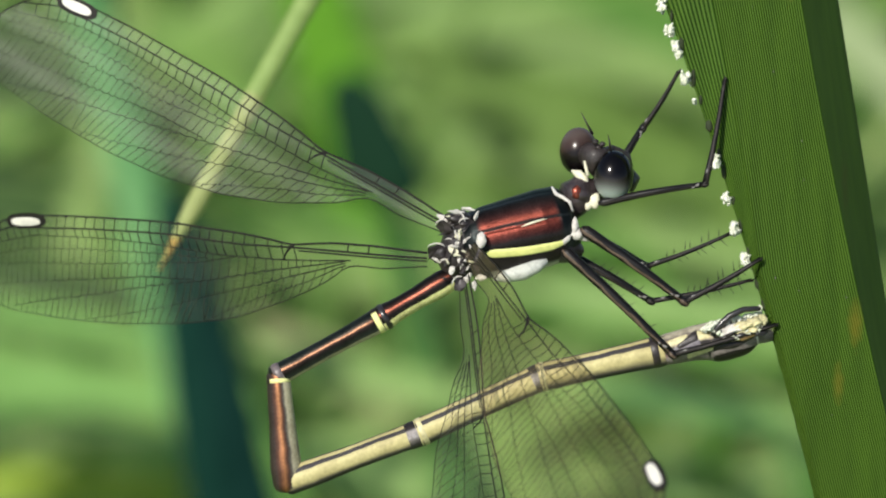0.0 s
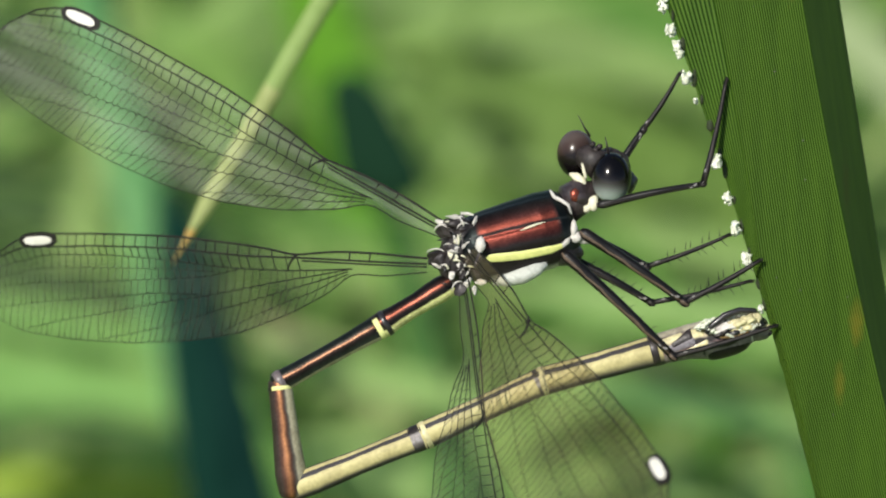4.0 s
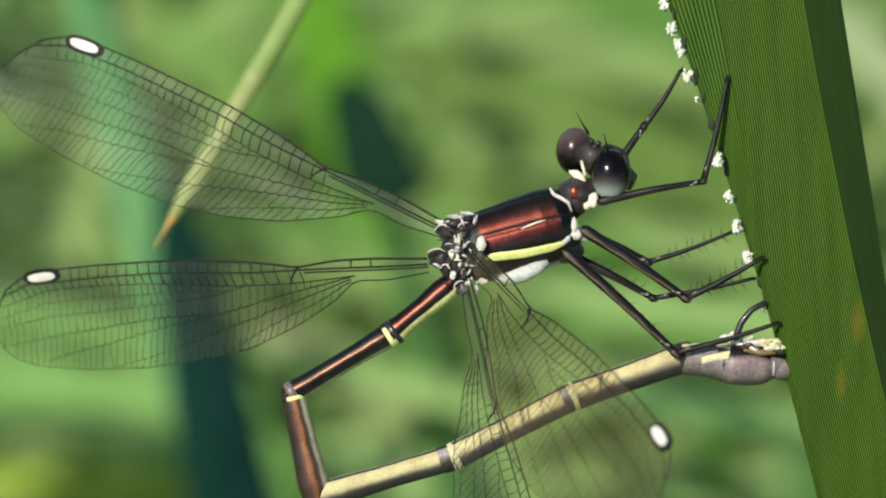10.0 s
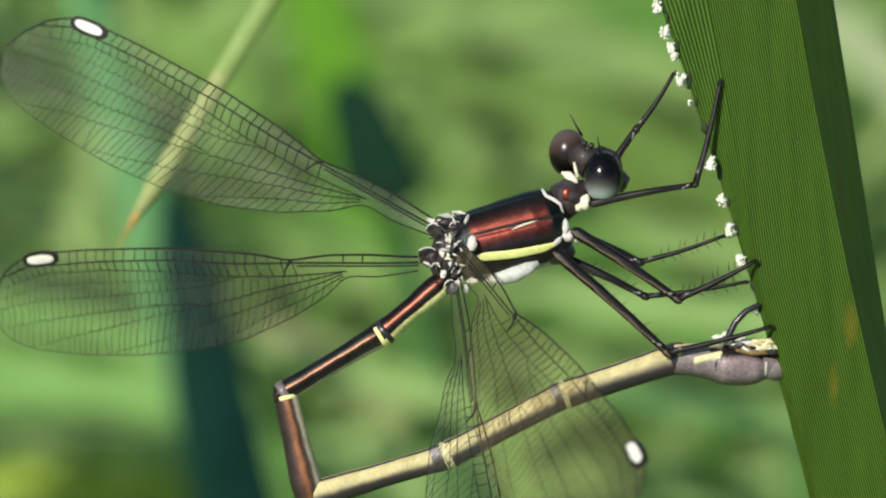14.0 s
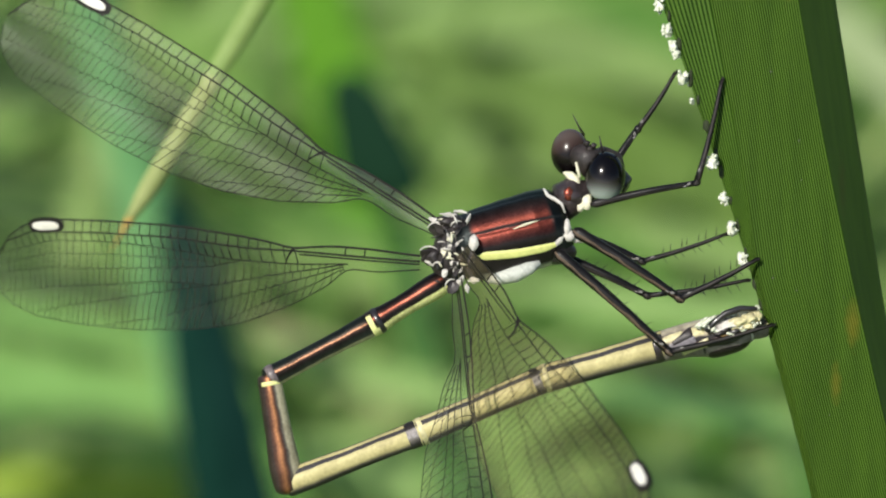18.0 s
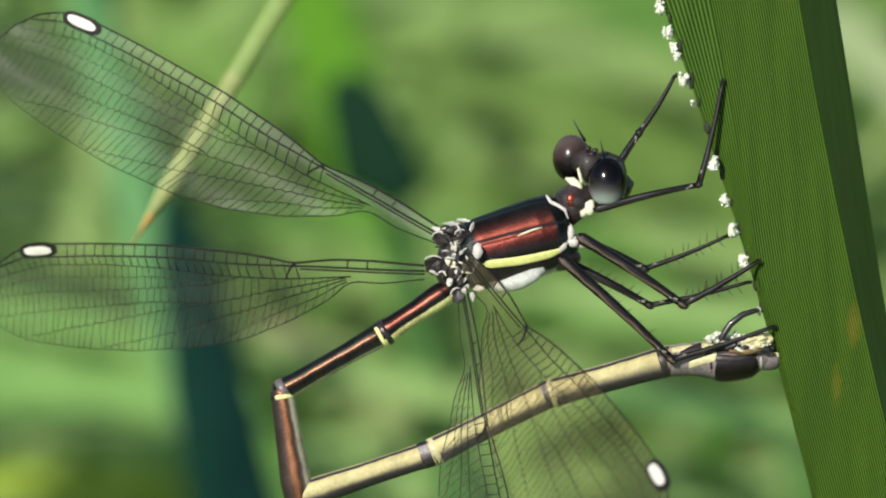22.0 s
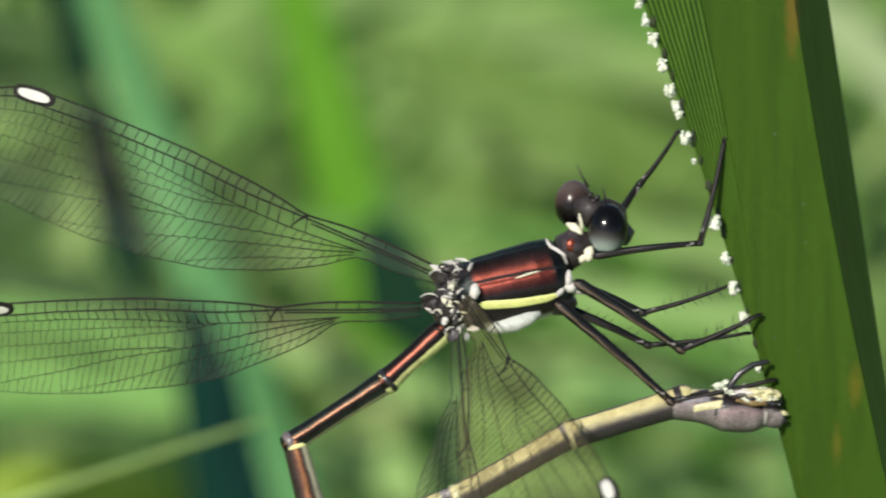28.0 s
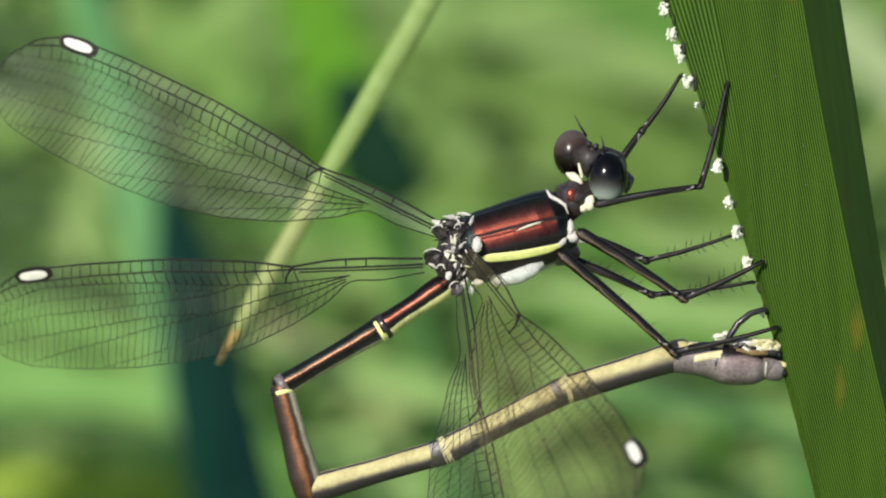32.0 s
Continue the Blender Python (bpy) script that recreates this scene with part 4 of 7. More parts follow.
def tail_girth(x):
    return float(np.interp(x, [178 * i / 19 for i in range(20)], TAIL_R))


def tail_sag(x):
    """The swelling hangs below the tail's axis."""
    return -7 * smoothstep(45, 110, x) * (1 - 0.4 * smoothstep(140, 180, x))


tail = segment(178, TAIL_R, BANDS_TAIL, "swollen grey-brown tail end", (), tail_sag)


def crust(spots, seed):
    """A crumbly crust of wax: many small lumps about the given spots (x, y, z, spread)."""
    r = random.Random(seed)
    bm = bmesh.new()
    for x, y, z, spread, count in spots:
        for i in range(count):
            w = r.uniform(1.3, 3.6) * (1.5 if i < count // 5 else 1)
            at = (x + r.gauss(0, spread), y + r.gauss(0, spread * 0.5), z + r.gauss(0, spread * 0.6))
            blob(bm, at, (w * r.uniform(0.7, 1.5), w, w * r.uniform(0.5, 1.1)), seed + i, 1.1, 1, 2.0)
    return bm


def tail_details():
    part("wax_crust", crust(((84, -18, 38, 6, 46), (92, -14, 44, 5, 34), (98, -26, 30, 4, 22)), 3), WAX, tail, "crumbly white waxy crust")
    part("wax_crust", crust(tuple((106 + 11 * k, -4 - 2 * (k % 2), 33 + 2 * (k % 3), 4, 18) for k in range(7)), 5), WAX, tail, "crumbly white waxy crust")
    part("wax_crust", crust(((128, -36, 20, 4, 10), (150, -36, 22, 4, 9), (172, -30, 24, 4, 12)), 9), WAX, tail, "crumbly white waxy specks")

    def plate(name, x0, x1, low, high, m, label, lift=1.0):
        part(name, patch(bmesh.new(), tail_sag, tail_girth, x0, x1, low, high, lift), m, tail, label)
    lavender = mat("lavender_grey_chitin", (0.20, 0.185, 0.20), 0.45, 0, 0.14, 0.4, 0.012, dark=(0.10, 0.09, 0.10))
    plate("grey_plate", 14, 66, lambda u: 6 + 16 * u, lambda u: 40 + 16 * u, lavender, "lavender-grey plate")
    plate("pale_plate", 8, 46, lambda u: 42 + 10 * u, lambda u: 72 + 8 * u, CREAM, "cream plate", 0.8)
    plate("dark_saddle", 22, 64, lambda u: 26 + 16 * u, lambda u: 44 + 46 * u, HINGE, "dark brown oblique saddle", 1.8)
    plate("pale_plate", 36, 88, lambda u: -22 + 34 * u, lambda u: 6 + 34 * u, CREAM, "cream plate", 1.4)
    plate("pale_plate", 62, 84, lambda u: 44 + 6 * u, lambda u: 80, CREAM, "cream plate", 1.2)
    plate("dark_fold", 82, 160, lambda u: 4 + 8 * u + 3 * math.sin(9 * u), lambda u: 27 + 3 * math.sin(7 * u), HINGE, "dark crumpled fold", 2.0)
    plate("suture", 74, 79, lambda u: -84, lambda u: 30, CHITIN, "dark suture", 0.5)
    plate("pale_ring", 163, 167, lambda u: -80, lambda u: 20, WHITE, "whitish ring", 0.8)
    # egg-laying valves: lumpy cream plates over black lumps that imitate shaded hollows
    for x, y, z, w, h, turn, m in ((122, -24, 30, 20, 7, -8, WHITE), (144, -26, 32, 17, 8, -4, CREAM), (164, -24, 33, 15, 9, 4, CREAM), (156, -30, 24, 20, 5, 6, CREAM), (180, -18, 28, 9, 9, 20, CREAM),
                                   (136, -31, 22, 18, 4.5, -6, CHITIN), (172, -32, 16, 12, 4.5, 10, CHITIN), (112, -29, 25, 14, 5, -14, HINGE), (186, -14, 16, 7, 6, 10, CHITIN)):
        bm = blob(bmesh.new(), (0, 0, 0), (w, 9, h), x, 0.7, 3, 1.2)
        bm.transform(pose(0, 0, 0, 0, turn, 0))
        part("egg_valve", bm, m, tail, {CREAM: "lumpy cream egg-laying valve", WHITE: "whitish egg-laying valve"}.get(m, "black lump painted as a shaded hollow of the valve"), (x, y, z))
    bm = sweep(bmesh.new(), [(110, -33, 18), (140, -35, 14), (168, -31, 17), (184, -22, 19)], [2.5, 6, 5, 2], 12)
    part("valve_sheath", bm, mat("golden_brown_chitin", (0.20, 0.13, 0.05), 0.45, 0, 0.12, 0.5, 0.01), tail, "golden-brown sheath")
    bm = sweep(bmesh.new(), [(168, 0, -9), (178, 0, -10), (192, 0, -11), (199, 0, -11)], [20, 21, 20, 13], 28)
    part("tail_tip", bm, BANDS_TAIL, tail, "short grey tail tip")
    for k in (-1, 1):
        bm = sweep(bmesh.new(), [(186, -10, -8 + 8 * k), (198, -12, -9 + 7 * k), (206, -10, -10 + 5 * k)], [6, 5, 2], 10)
        part("tail_appendage", bm, CREAM if k > 0 else CHITIN, tail, "short pale tail appendage")


tail_details()
BANDS_SHELL = banded("banded_shell", ((-178, (0.16, 0.135, 0.135), 0, 0.45), (-60, (0.17, 0.14, 0.14), 0, 0.42), (-20, (0.27, 0.225, 0.225), 0, 0.4), (8, (0.33, 0.24, 0.235), 0, 0.4), (18, (0.20, 0.15, 0.15), 0, 0.42), (27, (0.014, 0.010, 0.010), 0, 0.42),
                                     (60, (0.010, 0.007, 0.007), 0, 0.36), (96, (0.022, 0.017, 0.016), 0, 0.4), (108, BLK, 0, 0.4), (178, BLK, 0, 0.4)), None, 14, 0.2, 0.016, 0.5)
tail_shell = part("tail_shell", patch(bmesh.new(), lambda x: 0, tail_girth, 82, 161, lambda u: -92 + 6 * math.sin(5 * u), lambda u: 110 + 5 * math.sin(4 * u), 2.2, 1.0, 28, 40), BANDS_SHELL, tail, "swollen valve plate, lilac-grey on one half and black-brown on the other")
bm = bmesh.new()
sweep(bm, [(-10, 0, -6), (8, 0, 5), (32, -2, 13), (60, -2, 13), (84, 0, 4), (88, 0, 1)], [5, 6, 6, 5.6, 4.6, 2.5], 12)
style = part("ovipositor_style", bm, CHITIN, tail, "black curved style")


def leg_bands(name, streak):
    soot = (0.008, 0.007, 0.007)
    return banded(name, ((-178, soot, 0, 0.45), (-40, soot, 0, 0.4), (-28, streak, 0, 0.6), (-6, tuple(v * 1.2 for v in streak), 0, 0.6), (6, soot, 0, 0.4), (178, soot, 0, 0.45)), None, 30, 0.1, 0.01, 0.45)


BANDS_LEG = leg_bands("black_leg", (0.034, 0.028, 0.026))
BANDS_HIND = leg_bands("brown_streaked_leg", (0.12, 0.085, 0.060))
# ---- legs ----
femora, tibiae, hips = {}, {}, {}


def leg(key, coxa, d, l1, l2, r1, r2, spiny):
    thing = hollow("leg", damselfly, P(*coxa, d))
    hips[key] = (thing.matrix_basis.copy(), l1, l2)
    bm = bmesh.new()
    n = 8
    sweep(bm, [(-10, 0, 0)] + [(l1 * i / n, 3 * math.sin(i), 2.5 * math.sin(math.pi * i / n)) for i in range(n + 1)], [r1 * 0.5] + [r1 * (1.1 - 0.42 * i / n) for i in range(n)] + [r1 * 0.75], 12)
    blob(bm, (l1, 0, 0), (r1 * 1.1, r1 * 0.85, r1 * 0.88), 1, 0.25)
    f = femora[key] = part("femur", bm, BANDS_HIND if key in "df" else BANDS_LEG, thing)
    bm = bmesh.new()
    sweep(bm, [(l2 * i / n, 0, -3 * math.sin(math.pi * i / n)) for i in range(n + 1)], [r2 * (1.1 - 0.45 * i / n) for i in range(n + 1)], 10)
    t = tibiae[key] = part("tibia", bm, BANDS_LEG, thing)
    bm = bmesh.new()
    sweep(bm, [(l2 - 6, 0, 0), (l2 + 1, 2, -2), (l2 + 5, 3, 1)], [r2 * 0.7, r2 * 0.6, 0.8], 8)
    part("claw", bm, LEG, t)
    bm = bmesh.new()
    blob(bm, (3, -r2 * 0.2, 0), (r2 * 1.2, r2 * 0.8, r2 * 0.9), 4, 0.6)
    part("knee_pad", bm, LEG, t)
    for i in range(4):
        bm = blob(bmesh.new(), (0, 0, 0), (3.0 + i % 2, 1.2, 1.7), i, 1.2, 2)
        part("frost_speck", bm, FROSTING, f if i < 3 else t, "whitish frosting", ((l1 * (0.93 - 0.012 * i * i), -r1 * 0.72, 2 - 2 * i) if i < 3 else (l2 * 0.12, -r2 * 0.95, 1)))
    rng = random.Random(len(femora))
    for owner, l, r, on in ((f, l1, r1, "f" in spiny), (t, l2, r2, "t" in spiny)):
        if on:
            for i in range(7):
                x = l * (0.25 + 0.7 * i / 7)
                for s in ((1, -1) if owner is t else (1,)):
                    q = rng.uniform(9, 16)
                    a = Vector((x + rng.uniform(-4, 4), rng.uniform(-2, 2), s * r * 0.7))
                    bm = sweep(bmesh.new(), [a, a + Vector((q * 0.45, rng.uniform(-5, 5), s * q))], [1.0, 0.3], 5)
                    part("spine", bm, LEG, owner)
    return tagged(thing)


leg("a", (1060, 345), 36, 143.5, 121.3, 8.2, 5, "")
leg("b", (1062, 358), -34, 181.6, 188.5, 7, 5.6, "")
leg("c", (1028, 412), 24, 128, 160, 8.6, 4.8, "t")
leg("d", (1032, 410), -44, 213, 154, 10, 6, "t")
leg("e", (1000, 450), 14, 172, 183, 8.4, 4.8, "ft")
leg("f", (1000, 450), -40, 258, 190, 9.8, 5.6, "f")


# ---- wings: x along the span, y towards the hind edge ----
HIND = ((0, 15), (90, 29), (142, 27), (162, 34), (178, 48), (194, 64), (287, 117), (388, 158), (498, 184), (617, 197), (747, 197), (845, 190), (890, 172), (916, 145), (925, 113))
FORE = ((0, -10), (100, -14), (178, -12), (235, -5), (267, 0), (310, -8), (368, -15), (500, -22), (686, -18), (771, -12), (800, -8), (842, 3), (884, 31), (914, 75), (925, 111))
RADIUS = ((0, 0), (180, 3), (267, 4), (368, 6), (500, 1), (686, 5), (770, 12), (830, 16), (888, 42))
SECTOR = ((150, 18), (220, 26), (284, 31), (403, 32), (534, 24), (662, 21), (780, 28), (902, 66))
BRANCH_C = ((430, 42), (560, 45), (692, 49), (800, 58), (908, 88))
BRANCH_A = ((380, 33), (452, 54), (571, 67), (692, 77), (800, 85), (914, 108))
BRANCH_B = ((470, 88), (560, 92), (660, 106), (770, 122), (902, 144))
MEDIAN = ((160, 20), (220, 36), (323, 59), (433, 85), (545, 110), (655, 136), (760, 158), (840, 182))
CUBITUS = ((160, 24), (220, 48), (312, 77), (416, 112), (520, 149), (620, 178), (690, 194))
ANAL = ((160, 28), (230, 68), (300, 96), (397, 143), (450, 172))
LENGTHWISE = (FORE, RADIUS, SECTOR, BRANCH_C, BRANCH_A, BRANCH_B, MEDIAN, CUBITUS, ANAL, HIND)
THICK = (2.1, 1.9, 1.25, 0.75, 0.9, 1.0, 1.2, 1.15, 1.05, 1.2)
LEAN = (0.12, -0.25, 0.2, 0.12, 0.15, 0.2, 0.3, 0.45, 0.6, 0.0)


def line_y(line, x):
    """A smooth reading of a vein's course."""
    xs, ys = [p[0] for p in line], [p[1] for p in line]
    w = 14 if x < 820 else 5
    return sum(float(np.interp(x + k * w, xs, ys)) for k in (-1, -0.5, 0, 0.5, 1)) / 5


def ripple(x, y):
    return 2.5 * math.sin(y * 0.09) + 1.5 * math.sin(x * 0.02)


def wing(key, size, seed, fine=1.0):
    rng = random.Random(seed)
    thing = hollow("wing", damselfly)

    def at(x, y):
        return Vector((x, y, ripple(x, y))) * size
    bm = bmesh.new()
    xs = [820 * i / 70 for i in range(70)] + [820 + 105 * i / 18 for i in range(19)]
    rows = []
    for x in xs:
        a, b = line_y(FORE, x), line_y(HIND, x)
        rows.append([bm.verts.new(at(x, a + (b - a) * j / 8)) for j in range(9)])
    for a, b in zip(rows, rows[1:]):
        for j in range(8):
            bm.faces.new((a[j], a[j + 1], b[j + 1], b[j]))
    part("membrane", bm, MEMBRANE_TAN if key == "fl" else MEMBRANE, thing, "clear wing membrane")
    # lengthwise veins
    for k, line in enumerate(LENGTHWISE):
        x0, x1 = line[0][0], line[-1][0]
        n = 60
        zig = 1.9 if k in (3, 4, 5) else 1.2 if k in (6, 7, 8) else 0
        pts = []
        for i in range(n + 1):
            x = x0 + (x1 - x0) * i / n
            pts.append(at(x, line_y(line, x) + zig * (-1) ** i * (i > 14)))
        r = THICK[k] * size * fine
        part("vein", sweep(bmesh.new(), pts, [r * (1.2 - (0.4 if k < 2 else 0.7) * i / n) for i in range(n + 1)], 6, None, 1.0, (0, 0, 1)), VEIN, thing)
    for dy in (5.5,):
        part("vein", sweep(bmesh.new(), [at(12 * i, line_y(RADIUS, 12 * i) + dy) for i in range(22)], 1.8 * size * fine, 6, None, 1.0, (0, 0, 1)), VEIN, thing)
    # cross veins
    bm = bmesh.new()
    for k in range(9):
        line = LENGTHWISE[k]
        x = max(line[0][0], 160) + rng.uniform(4, 12)
        if k == 0:
            x = 285
            for q in (113, 154):
                part("cross_vein", sweep(bmesh.new(), [at(q, line_y(FORE, q)), at(q + 2, line_y(RADIUS, q))], 1.7 * size * fine, 5, None, 1.0, (0, 0, 1)), VEIN, thing)
        if k == 1:
            x = 262
        while x < line[-1][0] - 8:
            step = rng.uniform(0.75, 1.25) * (22 if k < 2 else 17.5)
            if k == 0 and 748 < x < 842:
                x += 12
                continue
            y = line_y(line, x)
            best = None
            for other in LENGTHWISE[k + 1:]:
                if other[0][0] <= x <= other[-1][0]:
                    gap = line_y(other, x) - y
                    if gap > 3 and (best is None or gap < best[0]):
                        best = (gap, other)
            if best and best[0] > 6:
                xe = x + best[0] * LEAN[k] * rng.uniform(0.8, 1.2)
                xe = min(best[1][-1][0], max(best[1][0][0], xe))
                ends_at = [at(x, y), at((x + xe) / 2, (y + line_y(best[1], xe)) / 2 + rng.uniform(-2, 2)), at(xe, line_y(best[1], xe))]
                r = (1.3 if k < 2 else 0.92 if k < 3 else 0.82) * size * fine * (1 - 0.35 * smoothstep(420, 860, x))
                if k < 2:
                    part("cross_vein", sweep(bmesh.new(), ends_at, r, 5, None, 1.0, (0, 0, 1)), VEIN, thing)
                else:
                    sweep(bm, ends_at, r, 5, None, 1.0, (0, 0, 1))
            x += step * (1 - 0.2 * smoothstep(300, 800, x))
    tagged(part("vein_mesh", bm, FINE_VEIN, thing, "net of fine dark cross veins"), kind="stuff")
    part("nodus", sweep(bmesh.new(), [at(258, -3), at(267, 2), at(276, 14), at(284, 31)], [1.8 * size, 3.0 * size, 1.8 * size, 1.2 * size], 8, None, 1.0, (0, 0, 1)), VEIN, thing)
    # the white cell near the tip with its dark frame
    for grow, m, lab, z in ((1.10, VEIN, "dark frame", 0.0), (0.64, CELL, "white wing cell", 1.6)):
        bm = bmesh.new()
        n = 28
        for s in (1, -1):
            mid = bm.verts.new(Vector((797, 1, s * (3.5 + z))) * size)
            rim = []
            for i in range(n):
                a = 2 * math.pi * i / n
                cx, cy = math.cos(a), math.sin(a)
                x = 797 + 37 * grow ** 0.55 * math.copysign(abs(cx) ** 0.75, cx) - 5 * cy
                y = 1 + 14 * grow * math.copysign(abs(cy) ** 0.8, cy) + 0.14 * (x - 797)
                rim.append(bm.verts.new(Vector((x, y, s * (2 + z))) * size))
            for i in range(n):
                bm.faces.new((mid, rim[i], rim[(i + 1) % n]) if s > 0 else (mid, rim[(i + 1) % n], rim[i]))
        part("wing_cell" if grow < 1 else "cell_frame", bm, m, thing, lab)
    wings[key] = thing
    return thing


wings = {}
for key, size, seed, fine in (("fr", 1, 1, 0.9), ("hr", 0.964, 2, 0.9), ("fl", 1.085, 3, 0.62), ("hl", 0.995, 4, 0.62)):
    wing(key, size, seed, fine)


# ---- movement ----
def knee_of(foot, thigh, shin, pole=(0, 1, 0)):
    """The knee of a leg from the origin to its foot, bent towards the pole: by default straight away from the viewer."""
    way = foot.normalized()
    span = min(foot.length, thigh + shin - 0.5)
    along = (thigh ** 2 - shin ** 2 + span ** 2) / (2 * span)
    out = Vector(pole) - way * way.dot(Vector(pole))
    return way * along + out.normalized() * math.sqrt(max(0, thigh ** 2 - along ** 2))


def along_x(start, end):
    """Pose whose x axis runs from start towards end (plan units)."""
    return Matrix.Translation(start * U) @ (end - start).to_track_quat("X", "Z").to_matrix().to_4x4()


def motions():
    """Sway of the leaf, the insect and the dry blade, and the insect's own movements."""
    leaf_rows = (
        (0, 474.7, 171.5, 0, 0), (0.5, 470.1, 169.9, 0, 0), (1, 473.2, 169.9, 0, 0), (1.5, 473.9, 169.9, 0, 0), (2, 476.2, 169.9, 0, 0), (2.5, 476.2, 169.9, 0, 0),
        (3, 477.8, 170.8, 0, 0), (3.5, 476.2, 172.2, 0, 0), (5.5, 480, 170.7, 0, 0), (6, 477.8, 171.5, 0, 0), (6.5, 477.8, 171.5, 0, 0), (7, 477.8, 172.2, 0, 0),
        (7.5, 477.8, 173, 0, 0), (8, 476.2, 173, 0, 0), (8.5, 474.7, 171.5, 0, 0), (9, 473.2, 173, 0, 0), (9.5, 471.7, 174.6, 0, 0), (10, 479.2, 174.6, 0, 0),
        (10.5, 471.7, 173, 0, 0), (11, 471.7, 169.2, 0, 0), (11.5, 467, 171.5, 0, 0), (12, 470.1, 171.5, 0, 0), (12.5, 470.1, 166.9, 0, 0), (13, 474.7, 174.6, 0, 0),
        (13.5, 465.5, 168.4, 0, 0), (14, 467, 168.4, 0, 0), (14.5, 479.2, 169.9, 0, 0), (16.5, 473.2, 168.4, 0, 0), (17, 470.1, 171.5, 0, 0), (17.5, 471.7, 171.5, 0, 0),
        (18, 470.1, 171.5, 0, 0), (18.5, 471.7, 171.5, 0, 0), (19, 470.1, 169.9, 0, 0), (19.5, 470.1, 169.9, 0, 0), (20, 473.2, 169.9, 0, 0), (20.5, 470.8, 169.9, 0, 0),
        (21, 473.2, 169.9, 0, 0), (21.5, 470.1, 168.4, 0, 0), (22, 471.7, 168.4, 0, 0), (22.5, 468.5, 166.9, 0, 0), (23, 468.5, 165.4, 0, 0), (23.5, 467.8, 165.4, 0, 0),
        (24, 470.1, 161.6, 0, 0), (24.5, 468.5, 152.4, 0, 1.2), (26.5, 460.2, 114.1, 0.5, 3), (26.6, 451.4, 97.9, 0.7, 3.1), (26.7, 451.4, 79.9, 0.9, 3.2), (26.8, 458.4, 57.9, 1.1, 3.3),
        (26.9, 486.4, 49.9, 1.3, 3.4), (27, 535.9, 59.7, 1.5, 3.5), (27.1, 565.4, 76.4, 1.8, 3.6), (27.2, 543.9, 87.9, 2.1, 3.7), (27.3, 519.4, 79.9, 2.4, 3.8), (27.4, 482.4, 59.9, 2.7, 3.9),
        (27.5, 432.6, 39.1, 3, 4), (27.6, 402, 36.9, 3, 4), (27.7, 402, 44.9, 3, 4), (27.8, 418.4, 59.9, 3, 4), (27.9, 444.9, 64.9, 3, 4), (28, 473.9, 65.9, 3, 4),
        (28.1, 491.4, 59.9, 2.7, 4), (28.2, 492.4, 53.3, 2.4, 3.9), (28.3, 484.4, 39.9, 2.1, 3.9), (28.4, 466.4, 34.9, 1.8, 3.8), (28.5, 454.8, 63.6, 1.5, 3.8), (28.6, 459.4, 115.9, 1.3, 3.7),
        (28.7, 474.4, 148.9, 1.1, 3.6), (28.8, 477.4, 153.9, 0.9, 3.4), (28.9, 459.4, 133.9, 0.7, 3.3), (29, 441, 107.2, 0.5, 3.2), (29.1, 424.4, 90.9, 0.4, 3.1), (29.2, 432.9, 89.9, 0.4, 3),
        (29.3, 442.4, 92.9, 0.3, 3), (29.4, 464.4, 130.9, 0.3, 2.9), (29.5, 467.8, 147.8, 0.2, 2.8), (29.6, 452.4, 156.9, 0.2, 2.8), (29.7, 432.9, 150.9, 0.2, 2.8), (29.8, 411.4, 127.9, 0.1, 2.8),
        (29.9, 404.9, 114.4, 0.1, 2.8), (30, 417.3, 109.4, 0, 2.8), (30.1, 436.4, 120.9, 0, 2.5), (30.2, 457.4, 140.9, 0, 2.3), (30.3, 469.4, 148.9, 0, 2), (30.4, 470.9, 150.9, 0, 1.8),
        (30.5, 460.2, 148.6, 0, 1.5), (31, 461.7, 146.2, 0, 0.8), (31.5, 473.9, 147.8, 0, 0.8), (32, 478.5, 164.6, 0, 1.2),
    )
    gust = {t: lean for t, x, z, yaw, lean in leaf_rows}
    leaf_poses = {t: pose(x * U, 0, z * U, lean, 0, yaw) for t, x, z, yaw, lean in leaf_rows}
    walk(leaf, [(t, BASE @ m) for t, m in leaf_poses.items()])
